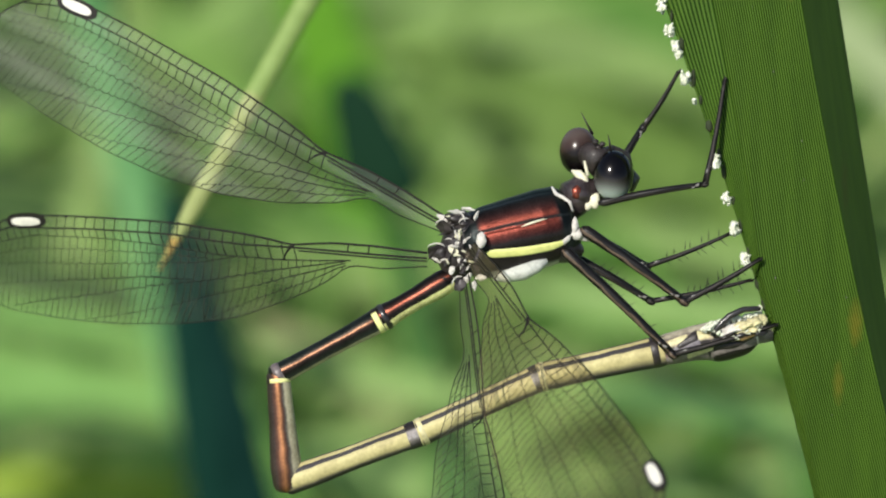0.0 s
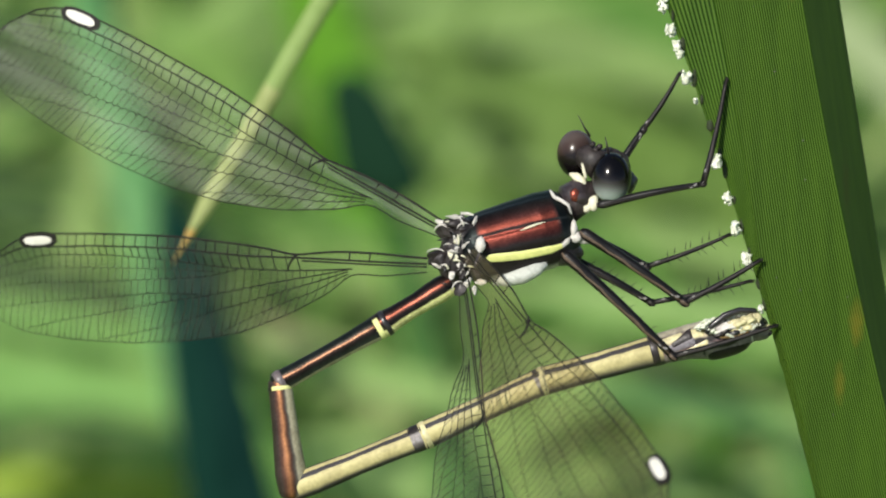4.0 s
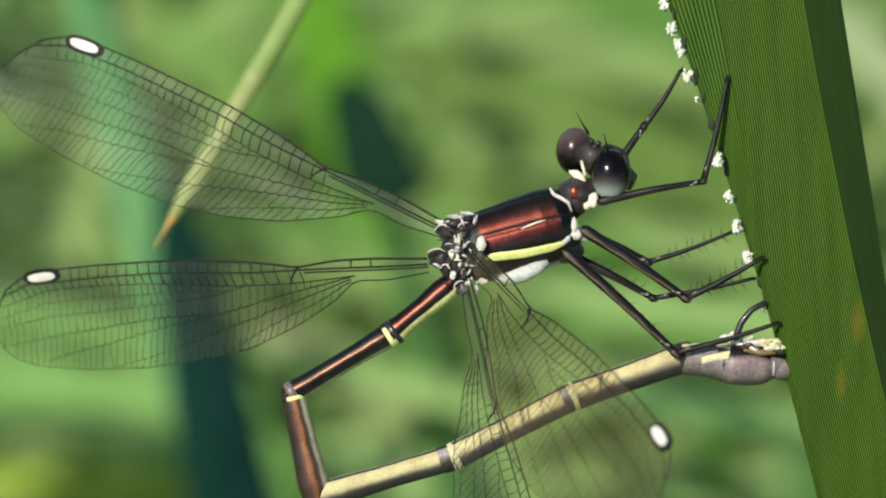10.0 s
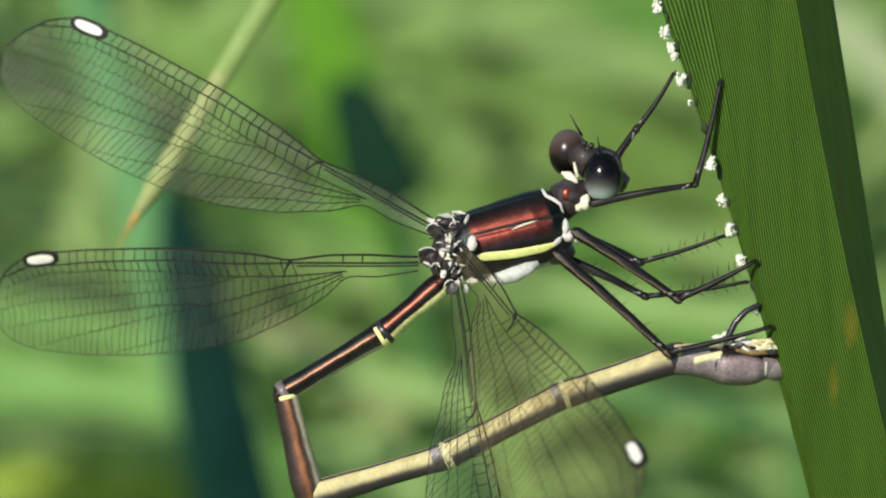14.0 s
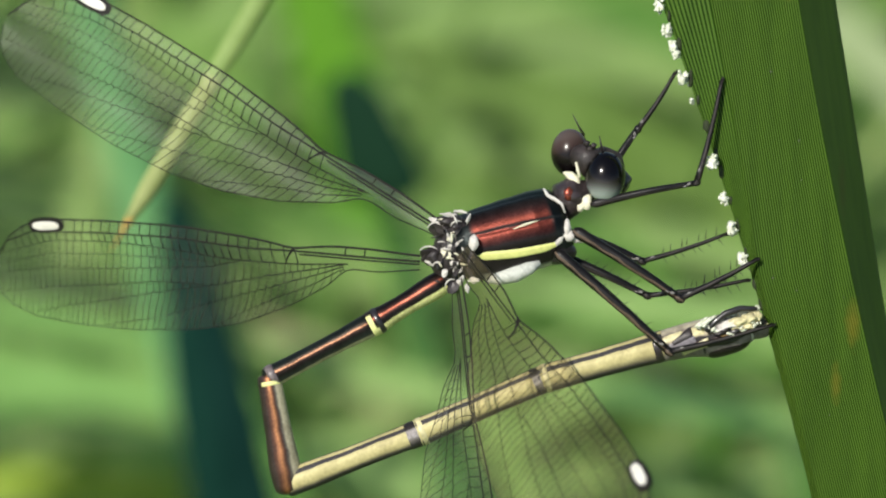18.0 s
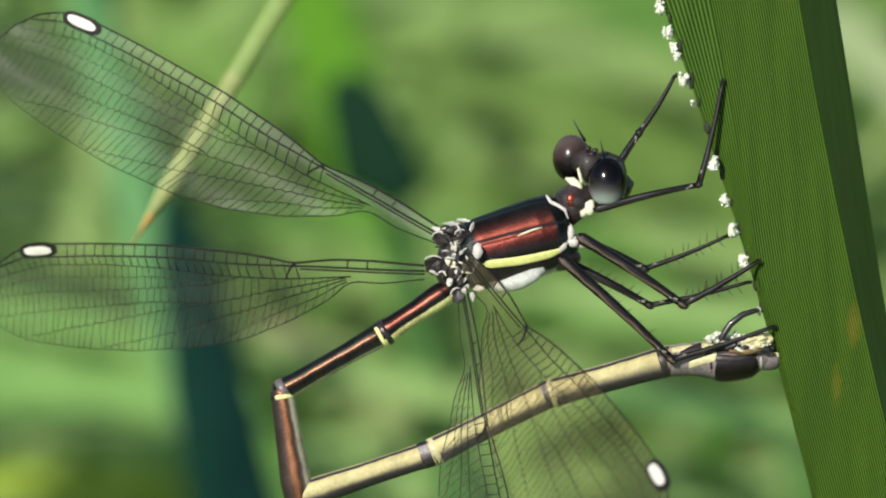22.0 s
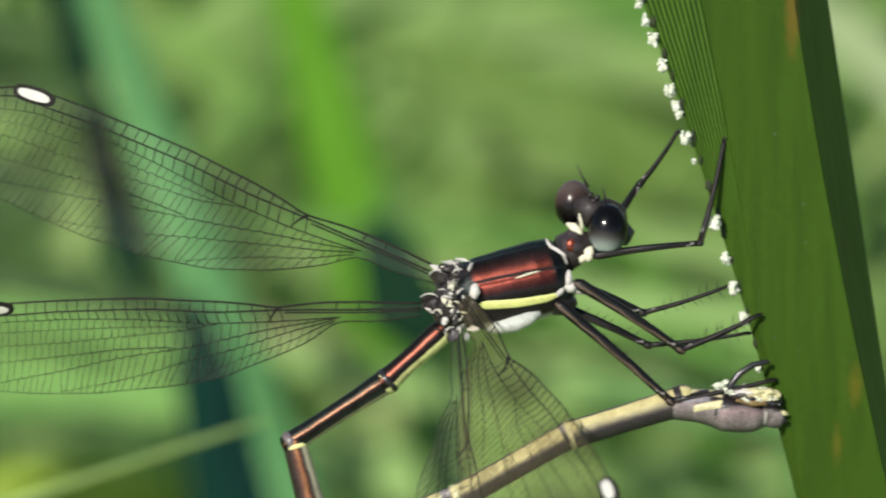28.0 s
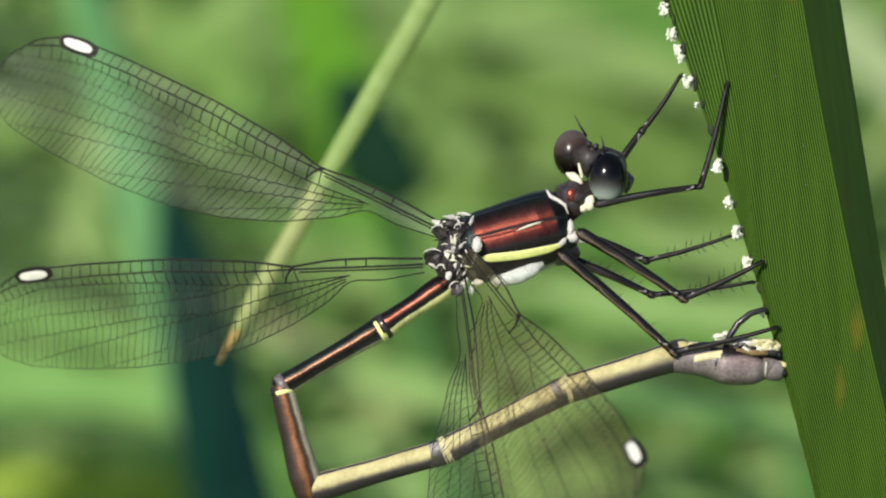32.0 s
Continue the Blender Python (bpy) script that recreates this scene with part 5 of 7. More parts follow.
    body_rows = [
        (0, 119.3, 15.9, 1.9), (0.5, 115.3, 8.6, 0.9), (1, 115.1, 3.7, 0.4), (1.5, 114.6, 2.1, 0.4), (2, 116.2, 0.9, 0.2), (2.5, 108.2, 8.1, 1.6),
        (3, 110.4, 8.5, 1.4), (3.5, 113.3, 8, 0.7), (5.5, 130, 13.4, 1.3), (6, 126.8, 10.4, 0.6), (6.5, 126.5, 0.9, -0.5), (7, 119, 1.8, 0),
        (7.5, 114.7, 4.1, 0.4), (8, 119.5, -3.4, -0.9), (8.5, 111, 8.3, -0.2), (9, 118.8, 4.5, -1.2), (9.5, 110.6, 10.3, -0.4), (10, 119.2, 11.3, -0.3),
        (10.5, 110.3, 10.5, 0), (11, 112.1, 5.7, -0.4), (11.5, 106.4, 6.8, -0.2), (12, 112.1, 4.1, -0.4), (12.5, 115.7, -0.5, -0.4), (13, 116, 11, 0),
        (13.5, 101.7, 8.5, 0.7), (14, 103.2, 11.1, 0.9), (14.5, 116.8, 13.3, 1.1), (16.5, 111.3, 9.1, 0.2), (17, 111.7, 9.2, 0.3), (17.5, 109.8, 9.6, 0.9),
        (18, 106, 11.9, 1.3), (18.5, 106.9, 10.5, 1.4), (19, 113, 2.2, -0.2), (19.5, 114.9, -1.7, -0.7), (20, 112.5, 0.2, -0.1), (20.5, 108.4, 3.7, -0.2),
        (21, 112.9, 1.3, 0), (21.5, 109.2, -0.1, 0.2), (22, 113, -1.3, -0.2), (22.5, 111, -2.9, -0.2), (23, 110.7, -2.1, -0.5), (23.5, 108.1, 7.2, 0.4),
        (24, 108.6, 0, 0.3), (24.5, 107.3, -8.4, 0), (26.5, 96.7, -32.7, 1.5), (26.6, 89.1, -48.9, 1.6), (26.7, 90.3, -66.9, 1.6), (26.8, 98.4, -88.9, 1.7),
        (26.9, 127.6, -96.9, 1.7), (27, 178.3, -87.1, 1.8), (27.1, 206, -69.9, 1.9), (27.2, 182.6, -57.9, 1.9), (27.3, 156.3, -65.5, 2), (27.4, 117.4, -85, 2),
        (27.5, 65.8, -105.3, 2.1), (27.6, 35.3, -106.8, 2.3), (27.7, 35.4, -98.1, 2.4), (27.8, 52, -82.5, 2.6), (27.9, 78.6, -76.8, 2.7), (28, 107.7, -75.1, 2.9),
        (28.1, 125, -81.6, 2.8), (28.2, 125.8, -88.6, 2.7), (28.3, 117.6, -102.5, 2.5), (28.4, 99.4, -107.9, 2.4), (28.5, 87.6, -79.7, 2.3), (28.6, 92.2, -27.8, 2.2),
        (28.7, 107.2, 4.8, 2.1), (28.8, 110.1, 9.3, 1.9), (28.9, 92.1, -11.1, 1.8), (29, 73.7, -38.2, 1.7), (29.1, 56.6, -54, 1.8), (29.2, 64.6, -54.5, 1.9),
        (29.3, 73.5, -51, 1.9), (29.4, 95, -12.5, 2), (29.5, 97.9, 4.9, 2.1), (29.6, 82.5, 12.9, 1.9), (29.7, 63, 5.8, 1.8), (29.8, 41.5, -18.3, 1.6),
        (29.9, 35, -32.9, 1.5), (30, 47.4, -39, 1.3), (30.1, 66.9, -28.2, 1.2), (30.2, 88.4, -8.8, 1.1), (30.3, 100.8, -1.5, 1.1), (30.4, 102.8, -0.1, 1),
        (30.5, 92.5, -3.1, 0.9), (31, 98.3, -7.9, 0.6), (31.5, 105.5, -8.9, 0.5), (32, 112.1, 9, 0.6),
    ]
    body_poses = {t: pose(x * U, 0, z * U, 0, a, 0) for t, x, z, a in body_rows}
    walk(damselfly, [(t, BASE @ m) for t, m in body_poses.items()])
    walk(wings["fr"], [(t, pose(-109.5 * U, 25 * U, 21.4 * U, a, b, c)) for t, a, b, c in (
        (0, -83.2, -27.9, 165.5), (0.5, -80.1, -29, 163.4), (1, -79.5, -29.6, 162.3), (1.5, -78.9, -29.3, 160.6), (2, -79.5, -29.4, 161.3),
        (2.5, -79.3, -32.1, 161.2), (3, -78.5, -31.6, 160.4), (3.5, -79.2, -29, 159.7), (5.5, -87, -28.4, 169.8), (6, -87, -30.1, 169),
        (6.5, -86.4, -30.3, 167.9), (7, -86.1, -31.9, 167.6), (7.5, -85.2, -33.2, 166.6), (8, -84.2, -30.8, 165), (8.5, -79.5, -26.4, 156.2),
        (9, -80.5, -23.5, 157.9), (9.5, -80, -25.2, 156.2), (10, -79.2, -25.4, 156.3), (10.5, -79.2, -25.5, 155.3), (11, -79.4, -23.4, 154.2),
        (11.5, -79, -26, 155.7), (12, -80.6, -26.3, 157.9), (12.5, -80.4, -26.5, 158.8), (13, -79.7, -27.9, 157.8), (13.5, -79.8, -27.3, 156),
        (14, -78.8, -26.8, 154.8), (14.5, -78.9, -25.6, 154.7), (16.5, -79.7, -24.9, 154.3), (17, -81.5, -26.7, 157.7), (17.5, -82.1, -29.4, 159),
        (18, -81.4, -30, 158.3), (18.5, -84.2, -32.6, 162.3), (19, -83.9, -29.6, 161.2), (19.5, -84.4, -29.8, 162), (20, -80.4, -29.5, 159.9),
        (20.5, -79.4, -29.3, 157.9), (21, -83.3, -30.1, 160.6), (21.5, -83, -29.8, 160), (22, -84.8, -29.5, 160.7), (22.5, -85.1, -29, 160.7),
        (23, -83.4, -28.3, 159.7), (23.5, -80.3, -24.6, 155.8), (24, -81, -26.5, 157), (24.5, -79.1, -26.8, 155.7), (26.5, -80.3, -21.7, 154.9),
        (27, -92, -21.4, 173.2), (27.5, -84.3, -21.5, 161.8), (28, -95.7, -21, 176.3), (28.5, -97.1, -19.5, 175.1), (29, -85.1, -19, 161.3),
        (29.5, -83, -19.4, 158.6), (30, -82.5, -20.8, 158.4), (30.5, -80.5, -22, 156.4), (31, -82.1, -22.7, 158.7), (31.5, -78.9, -26.6, 156.9),
        (32, -80, -24.6, 157.2),
    )])
    walk(wings["hr"], [(t, pose(-146.2 * U, 15 * U, -37.2 * U, a, b, c)) for t, a, b, c in (
        (0, -113.9, -3.3, 161.7), (0.5, -111.1, -4.3, 160.7), (1, -112.2, -4.4, 159.4), (1.5, -113.1, -3.8, 158.6), (2, -112.1, -3.7, 158.3),
        (2.5, -108.3, -6.5, 154.9), (3, -110.6, -5.7, 155.2), (3.5, -108.9, -3.4, 156), (5.5, -111.1, -4.1, 161.5), (6, -111.6, -5.5, 161.4),
        (6.5, -112, -5.2, 161.3), (7, -111.9, -6.4, 159.6), (7.5, -111.6, -7.3, 157.8), (8, -112.7, -5.1, 159.6), (8.5, -113.6, 0.1, 155.3),
        (9, -115, 2.9, 158.4), (9.5, -114, 1.5, 155.5), (10, -114.2, 1.4, 156.4), (10.5, -114.1, 1.4, 155.4), (11, -114.7, 3.6, 155.6),
        (11.5, -113.3, 0.8, 154.9), (12, -113.9, 0.6, 156.8), (12.5, -113.9, 0.4, 157.7), (13, -113.2, -1, 156.4), (13.5, -113.4, -0.3, 154.5),
        (14, -112.1, 0.3, 154), (14.5, -112, 1.4, 154.8), (16.5, -112.5, 2.2, 154), (17, -111.5, 0.1, 155), (17.5, -110.7, -3.2, 154.6),
        (18, -110.1, -3.8, 153.3), (18.5, -109.2, -6.4, 153.8), (19, -111.3, -3.4, 156.6), (19.5, -111.3, -3.6, 157.5), (20, -111.2, -3.3, 156),
        (20.5, -111.7, -2.8, 155), (21, -112.6, -3.9, 156.3), (21.5, -112.8, -3.2, 155.9), (22, -111.4, -3, 156.5), (22.5, -113.9, -2.3, 157.7),
        (23, -112.7, -1.1, 157.4), (23.5, -112.8, 2.2, 156.1), (24, -113.2, 0.7, 155.7), (24.5, -113.3, 0.3, 155.4), (26.5, -115.5, 5.9, 158.9),
        (27, -119, 3.4, 194.8), (27.5, -129.2, 3.9, 172.8), (28, -126.4, 3.1, 173.3), (28.5, -120.5, 4.2, 163.7), (29, -116.9, 4.4, 161.1),
        (29.5, -113.9, 4.4, 159.1), (30, -114.4, 4.4, 157.5), (30.5, -114.3, 4.3, 158.3), (31, -114.2, 3.6, 159.1), (31.5, -112.9, 0.5, 157.4),
        (32, -113.3, 2, 157.5),
    )])
    walk(wings["fl"], [(t, pose(-72 * U, -45 * U, -13.9 * U, a, b, c)) for t, a, b, c in (
        (0, -130.2, 25.1, -66.2), (0.5, -130.5, 25.5, -65.7), (1, -133, 25.4, -67.2), (1.5, -133.3, 25.3, -67), (2, -135, 25.4, -67),
        (2.5, -137.3, 26.6, -68.1), (3, -137.6, 26.5, -68.2), (3.5, -135, 24.9, -67.5), (5.5, -128.7, 24.6, -64.8), (6, -129.3, 26.2, -64.5),
        (6.5, -132.9, 26, -64.6), (7, -131.7, 26.4, -64.3), (7.5, -136.4, 27.1, -67.7), (8, -132, 26.5, -65.3), (8.5, -129.4, 22, -67.8),
        (9, -123.9, 19.7, -66.1), (9.5, -127.6, 20.8, -67.8), (10, -127.4, 20.8, -67.5), (10.5, -127.6, 20.8, -67.9), (11, -125.2, 19.5, -67.4),
        (11.5, -128.3, 21.6, -67.5), (12, -127.2, 21.8, -66.6), (12.5, -127.3, 22, -66.2), (13, -129.7, 22.9, -67.1), (13.5, -130.4, 22.8, -68),
        (14, -130.9, 22.4, -68.6), (14.5, -129, 21.4, -68.1), (16.5, -127.8, 20.6, -68), (17, -127.9, 22.1, -67.1), (17.5, -132.4, 24.5, -67.8),
        (18, -132.2, 25, -67.5), (18.5, -134.4, 26.9, -67.8), (19, -130.5, 24.9, -66.4), (19.5, -129.9, 24.7, -66.3), (20, -130.9, 24.7, -66.9),
        (20.5, -131.4, 24.3, -67.3), (21, -130.8, 25, -66.8), (21.5, -130.7, 25, -66.8), (22, -130.1, 24.5, -66.6), (22.5, -129.4, 23.8, -66.5),
        (23, -127.1, 21.9, -66.8), (23.5, -126.4, 20.3, -67.7), (24, -128.7, 22, -67.9), (24.5, -129, 22.1, -68.1), (26.5, -126.3, 20, -68.4),
        (27, -125.4, 19.8, -68.1), (27.5, -128.7, 20.5, -70.6), (28, -131.3, 20.2, -71.8), (28.5, -132.2, 19.3, -72.8), (29, -131.4, 19.1, -72.6),
        (29.5, -132.9, 19.2, -72.6), (30, -131.8, 19.9, -72.1), (30.5, -130.9, 20.4, -70.5), (31, -128.9, 21, -69), (31.5, -134.4, 23.8, -70.1),
        (32, -131.9, 22.3, -69.5),
    )])
    walk(wings["hl"], [(t, pose(-80 * U, -30 * U, -60.2 * U, 0, -2.2, 0) @ pose(0, 0, 0, a, b, c)) for t, a, b, c in (
        (0, -117.3, 68.6, -69.2), (0.5, -117.9, 68.4, -69.8), (1, -123.4, 69.2, -75), (1.5, -122.6, 69.1, -74.2), (2, -126, 69.2, -77.4),
        (2.5, -133.3, 69.8, -84.2), (3, -132.5, 69.8, -83.4), (3.5, -126.6, 65.4, -77.9), (5.5, -114.1, 67.9, -66.2), (6, -117.6, 68.4, -69.4),
        (6.5, -117.6, 68.4, -69.4), (7, -117.4, 68.4, -69.4), (7.5, -130.7, 69.7, -81.8), (8, -121.3, 68.8, -73), (8.5, -120.9, 59.5, -73.3),
        (9, -112.1, 56.7, -66), (9.5, -119.5, 56.2, -72.5), (10, -118.7, 56.9, -71.6), (10.5, -119.6, 55.9, -72.5), (11, -116.3, 54, -70.2),
        (11.5, -119.4, 58.9, -72.1), (12, -116.2, 60.9, -68.8), (12.5, -114.2, 62.8, -66.9), (13, -119.1, 63.4, -71.2), (13.5, -122.8, 61.1, -74.9),
        (14, -124.4, 59.1, -76.4), (14.5, -121.3, 57.2, -73.7), (16.5, -119.8, 55.4, -72.8), (17, -117.9, 60.9, -70.5), (17.5, -123.8, 66.4, -75.4),
        (18, -122, 69, -73.7), (18.5, -129.1, 69.6, -80.2), (19, -118.4, 68.5, -70.2), (19.5, -117.7, 68.4, -69.6), (20, -119.4, 68.6, -71.3),
        (20.5, -121.2, 66.4, -73), (21, -120.2, 68.7, -71.9), (21.5, -119.7, 68.6, -71.5), (22, -117.4, 68.4, -69.3), (22.5, -116, 67.3, -68.3),
        (23, -116.5, 60.9, -69.2), (23.5, -118.1, 55.2, -71.4), (24, -121, 59.1, -73.4), (24.5, -121.8, 59.4, -74.1), (26.5, -120, 53.7, -73.5),
        (27, -119.4, 54.1, -72.3), (27.5, -127.8, 52, -80.3), (28, -130.8, 49.7, -82.5), (28.5, -132.2, 46.6, -84), (29, -130.5, 46.1, -82.9),
        (29.5, -130.9, 45.9, -83), (30, -130.9, 47.8, -83.3), (30.5, -127.2, 51.1, -79.6), (31, -123.8, 54.5, -76.5), (31.5, -131.9, 59.8, -82.7),
        (32, -127.5, 56.7, -79.1),
    )])
    walk(segments[0], [(t, pose(x * U, 0, z * U, 0, a, 0) @ pose(0, 0, 0, r, 0, 0)) for t, x, z, a, r in (
        (0, -97, -67, 147.8, 0), (0.5, -97, -67, 147.2, 0), (1, -97, -67, 147.3, 0), (1.5, -97, -67, 147.2, 0), (2, -97, -67, 147.5, 0),
        (2.5, -97, -67, 149.3, 0), (3, -97, -67, 148.8, 0), (3.5, -97, -67, 147.6, 0), (5.5, -97, -67, 149.3, 0), (6, -97, -67, 148.5, 0),
        (6.5, -97, -67, 147.6, 0), (7, -97, -67, 148, 0), (7.5, -97, -67, 148.5, 0), (8, -97, -67, 146.6, 0), (8.5, -97, -67, 142.8, 0),
        (9, -97, -67, 141.1, 0), (9.5, -97, -67, 141.6, 0), (10, -97, -67, 140.7, 0), (10.5, -97, -67, 141.2, 0), (11, -97, -67, 140.7, 0),
        (11.5, -97, -67, 143.7, 0), (12, -97, -67, 144.4, 0), (12.5, -97, -67, 143.7, 0), (13, -97, -67, 143.3, 0), (13.5, -97, -67, 141.6, 0),
        (14, -97, -67, 138.8, 0), (14.5, -97, -67, 139.5, 0), (16.5, -97, -67, 143.9, 0), (17, -97, -67, 145.9, 0), (17.5, -97, -67, 147.1, 0),
        (18, -97, -67, 147.6, 0), (18.5, -97, -67, 148.8, 0), (19, -97, -67, 146, 0), (19.5, -97, -67, 146.5, 0), (20, -97, -67, 146.8, 0),
        (20.5, -97, -67, 147.8, 0), (21, -97, -67, 147.7, 0), (21.5, -97, -67, 147, 0), (22, -97, -67, 146.7, 0), (22.5, -97, -67, 146.3, 0),
        (23, -97, -67, 144.9, 0), (23.5, -97, -67, 142.8, 0), (24, -97, -67, 142.8, 0), (24.5, -97, -67, 140.7, 0), (26.5, -97, -67, 134.7, 0),
        (27, -97, -67, 133.3, 0), (27.5, -97, -67, 134.3, 0), (28, -97, -67, 134.9, 0), (28.5, -97, -67, 138.4, 0), (29, -97, -67, 141.1, 0),
        (29.5, -97, -67, 141.7, 0), (30, -97, -67, 142.8, 0), (30.5, -97, -67, 144.4, 0), (31, -97, -67, 144.1, 0), (31.5, -97, -67, 145.1, 0),
        (32, -97, -67, 145.5, 0),
    )])
    walk(segments[1], [(t, pose(x * U, 0, z * U, 0, a, 0) @ pose(0, 0, 0, r, 0, 0)) for t, x, z, a, r in (
        (0, -222.7, -146.3, 149.6, 0), (0.5, -219.5, -145.9, 148.7, 0), (1, -220.8, -146.4, 149.2, 0), (1.5, -220.3, -146.5, 150, 0),
        (2, -220.9, -146, 149.6, 0), (2.5, -223.2, -142, 150.1, 0), (3, -222.7, -143.1, 149.7, 0), (3.5, -221.2, -145.9, 149.2, 0),
        (5.5, -226.4, -144, 154.5, 0), (6, -223.3, -144.5, 153.3, 0), (6.5, -221.3, -145.9, 152.6, 0), (7, -223.1, -145.7, 152.1, 0),
        (7.5, -224, -144.9, 153.2, 0), (8, -219.8, -148, 151.7, 0), (8.5, -212.6, -154.6, 151.1, 0), (9, -209.5, -157.8, 150.8, 0),
        (9.5, -211.1, -157.5, 149.6, 0), (10, -208.9, -158.6, 149.5, 0), (10.5, -209.7, -157.6, 149.2, 0), (11, -209.6, -159.1, 150, 0),
        (11.5, -214.1, -153.1, 150.9, 0), (12, -212.6, -149.8, 151.1, 0), (12.5, -211.6, -151.3, 150.5, 0), (13, -210.9, -151.9, 149.6, 0),
        (13.5, -210, -156.7, 149.1, 0), (14, -204.7, -161.4, 148.1, 0), (14.5, -204, -158.3, 147.3, 0), (16.5, -211.9, -150.7, 149.3, 0),
        (17, -214.9, -146.8, 150.1, 0), (17.5, -219.3, -146.3, 150.7, 0), (18, -220.7, -145.5, 151, 0), (18.5, -222.8, -143.2, 151.8, 0),
        (19, -217.6, -148.5, 151.2, 0), (19.5, -217.9, -147.1, 151.7, 0), (20, -218.6, -146.6, 151.5, 0), (20.5, -219, -144, 152.7, 0),
        (21, -218.5, -143.8, 151.7, 0), (21.5, -218.9, -146.1, 151.4, 0), (22, -216, -145.1, 150.6, 0), (22.5, -214, -145, 150.4, 0),
        (23, -211.6, -147.5, 149.8, 0), (23.5, -209.6, -152.5, 148.9, 0), (24, -210.3, -152.9, 148.7, 0), (24.5, -206.9, -156.9, 148.7, 0),
        (26.5, -194.9, -166, 146.7, 0), (27, -191.6, -167.4, 145.3, 0), (27.5, -196.2, -168.7, 144.5, 0), (28, -194.5, -165, 144.1, 0),
        (28.5, -203.9, -161.7, 147.1, 0), (29, -210, -158.2, 148, 0), (29.5, -208.9, -155.4, 148.7, 0), (30, -212.4, -154.5, 149.1, 0),
        (30.5, -214.2, -150.8, 149.9, 0), (31, -213.2, -151, 149.3, 0), (31.5, -215.9, -149.9, 149.4, 0), (32, -214.7, -148, 149.1, 0),
    )])
    walk(segments[2], [(t, pose(x * U, 0, z * U, 0, a, 0) @ pose(0, 0, 0, r, 0, 0)) for t, x, z, a, r in (
        (0, -403.2, -252.3, 83.1, 0), (0.5, -398.6, -254.9, 82.9, 0), (1, -400.9, -253.7, 82.9, 0), (1.5, -400.4, -250.6, 83.3, 0),
        (2, -399.8, -251.1, 83.3, 0), (2.5, -405.7, -247.1, 80.2, 0), (3, -404.1, -249.1, 80.5, 0), (3.5, -400.7, -252.8, 81.9, 0),
        (5.5, -419.5, -235.9, 82.4, 0), (6, -414.1, -240.5, 82.1, 0), (6.5, -411.1, -244.1, 82, 0), (7, -412, -245.7, 80.4, 0),
        (7.5, -415.3, -241.7, 79.9, 0), (8, -405.7, -248.1, 81, -4), (8.5, -395.6, -255.5, 79.2, -11.8), (9, -389.8, -258.5, 80.6, -12),
        (9.5, -389.9, -262.6, 77.5, -12), (10, -387.8, -263.7, 77, -12), (10.5, -387.9, -263.8, 76.7, -12), (11, -388.3, -262.5, 76.5, -12),
        (11.5, -395.6, -254, 78.9, -12), (12, -394.4, -250.2, 81.1, -12), (12.5, -392, -253.2, 79.6, -12), (13, -389.1, -256.5, 78.2, -12),
        (13.5, -388.3, -263.5, 76, -12), (14, -379.6, -270.2, 75.7, -12), (14.5, -376.9, -269.4, 75.2, -12), (16.5, -390.6, -257, 77.5, -12),
        (17, -398.1, -252, 79, -9.7), (17.5, -404.5, -250.3, 79, -2.2), (18, -408.3, -249.3, 78.6, -1), (18.5, -411.8, -244.4, 78.5, 0),
        (19, -403.2, -250.5, 82.6, -4.4), (19.5, -404.4, -247.3, 82.5, -5.5), (20, -404, -247.2, 80.6, -6.6), (20.5, -407.7, -241.4, 81.8, -7.3),
        (21, -406.8, -245, 80.9, -7.9), (21.5, -405.5, -247.7, 80.6, -8.6), (22, -400, -248.7, 80.9, -9.2), (22.5, -396.5, -248.7, 80.1, -11.9),
        (23, -390.2, -251.5, 79.1, -12), (23.5, -386.5, -259.4, 76.8, -12), (24, -388.7, -261.2, 76.1, -11.8), (24.5, -383, -264.1, 77, -10.7),
        (26.5, -362.3, -275.8, 75.1, -11.3), (27, -355.3, -280.8, 75.6, -10.8), (27.5, -360.8, -286, 73, -9.9), (28, -357.6, -283.1, 72, -9.5),
        (28.5, -377.6, -273.9, 71.3, -11.8), (29, -386.4, -268.6, 73.5, -12), (29.5, -387.6, -264, 73.8, -12), (30, -392.6, -262.3, 73.8, -12),
        (30.5, -395.2, -255.8, 76.2, -12), (31, -393.1, -257.9, 74.8, -12), (31.5, -398.9, -258.3, 75, -12), (32, -396.2, -256.5, 74.8, -12),
    )])
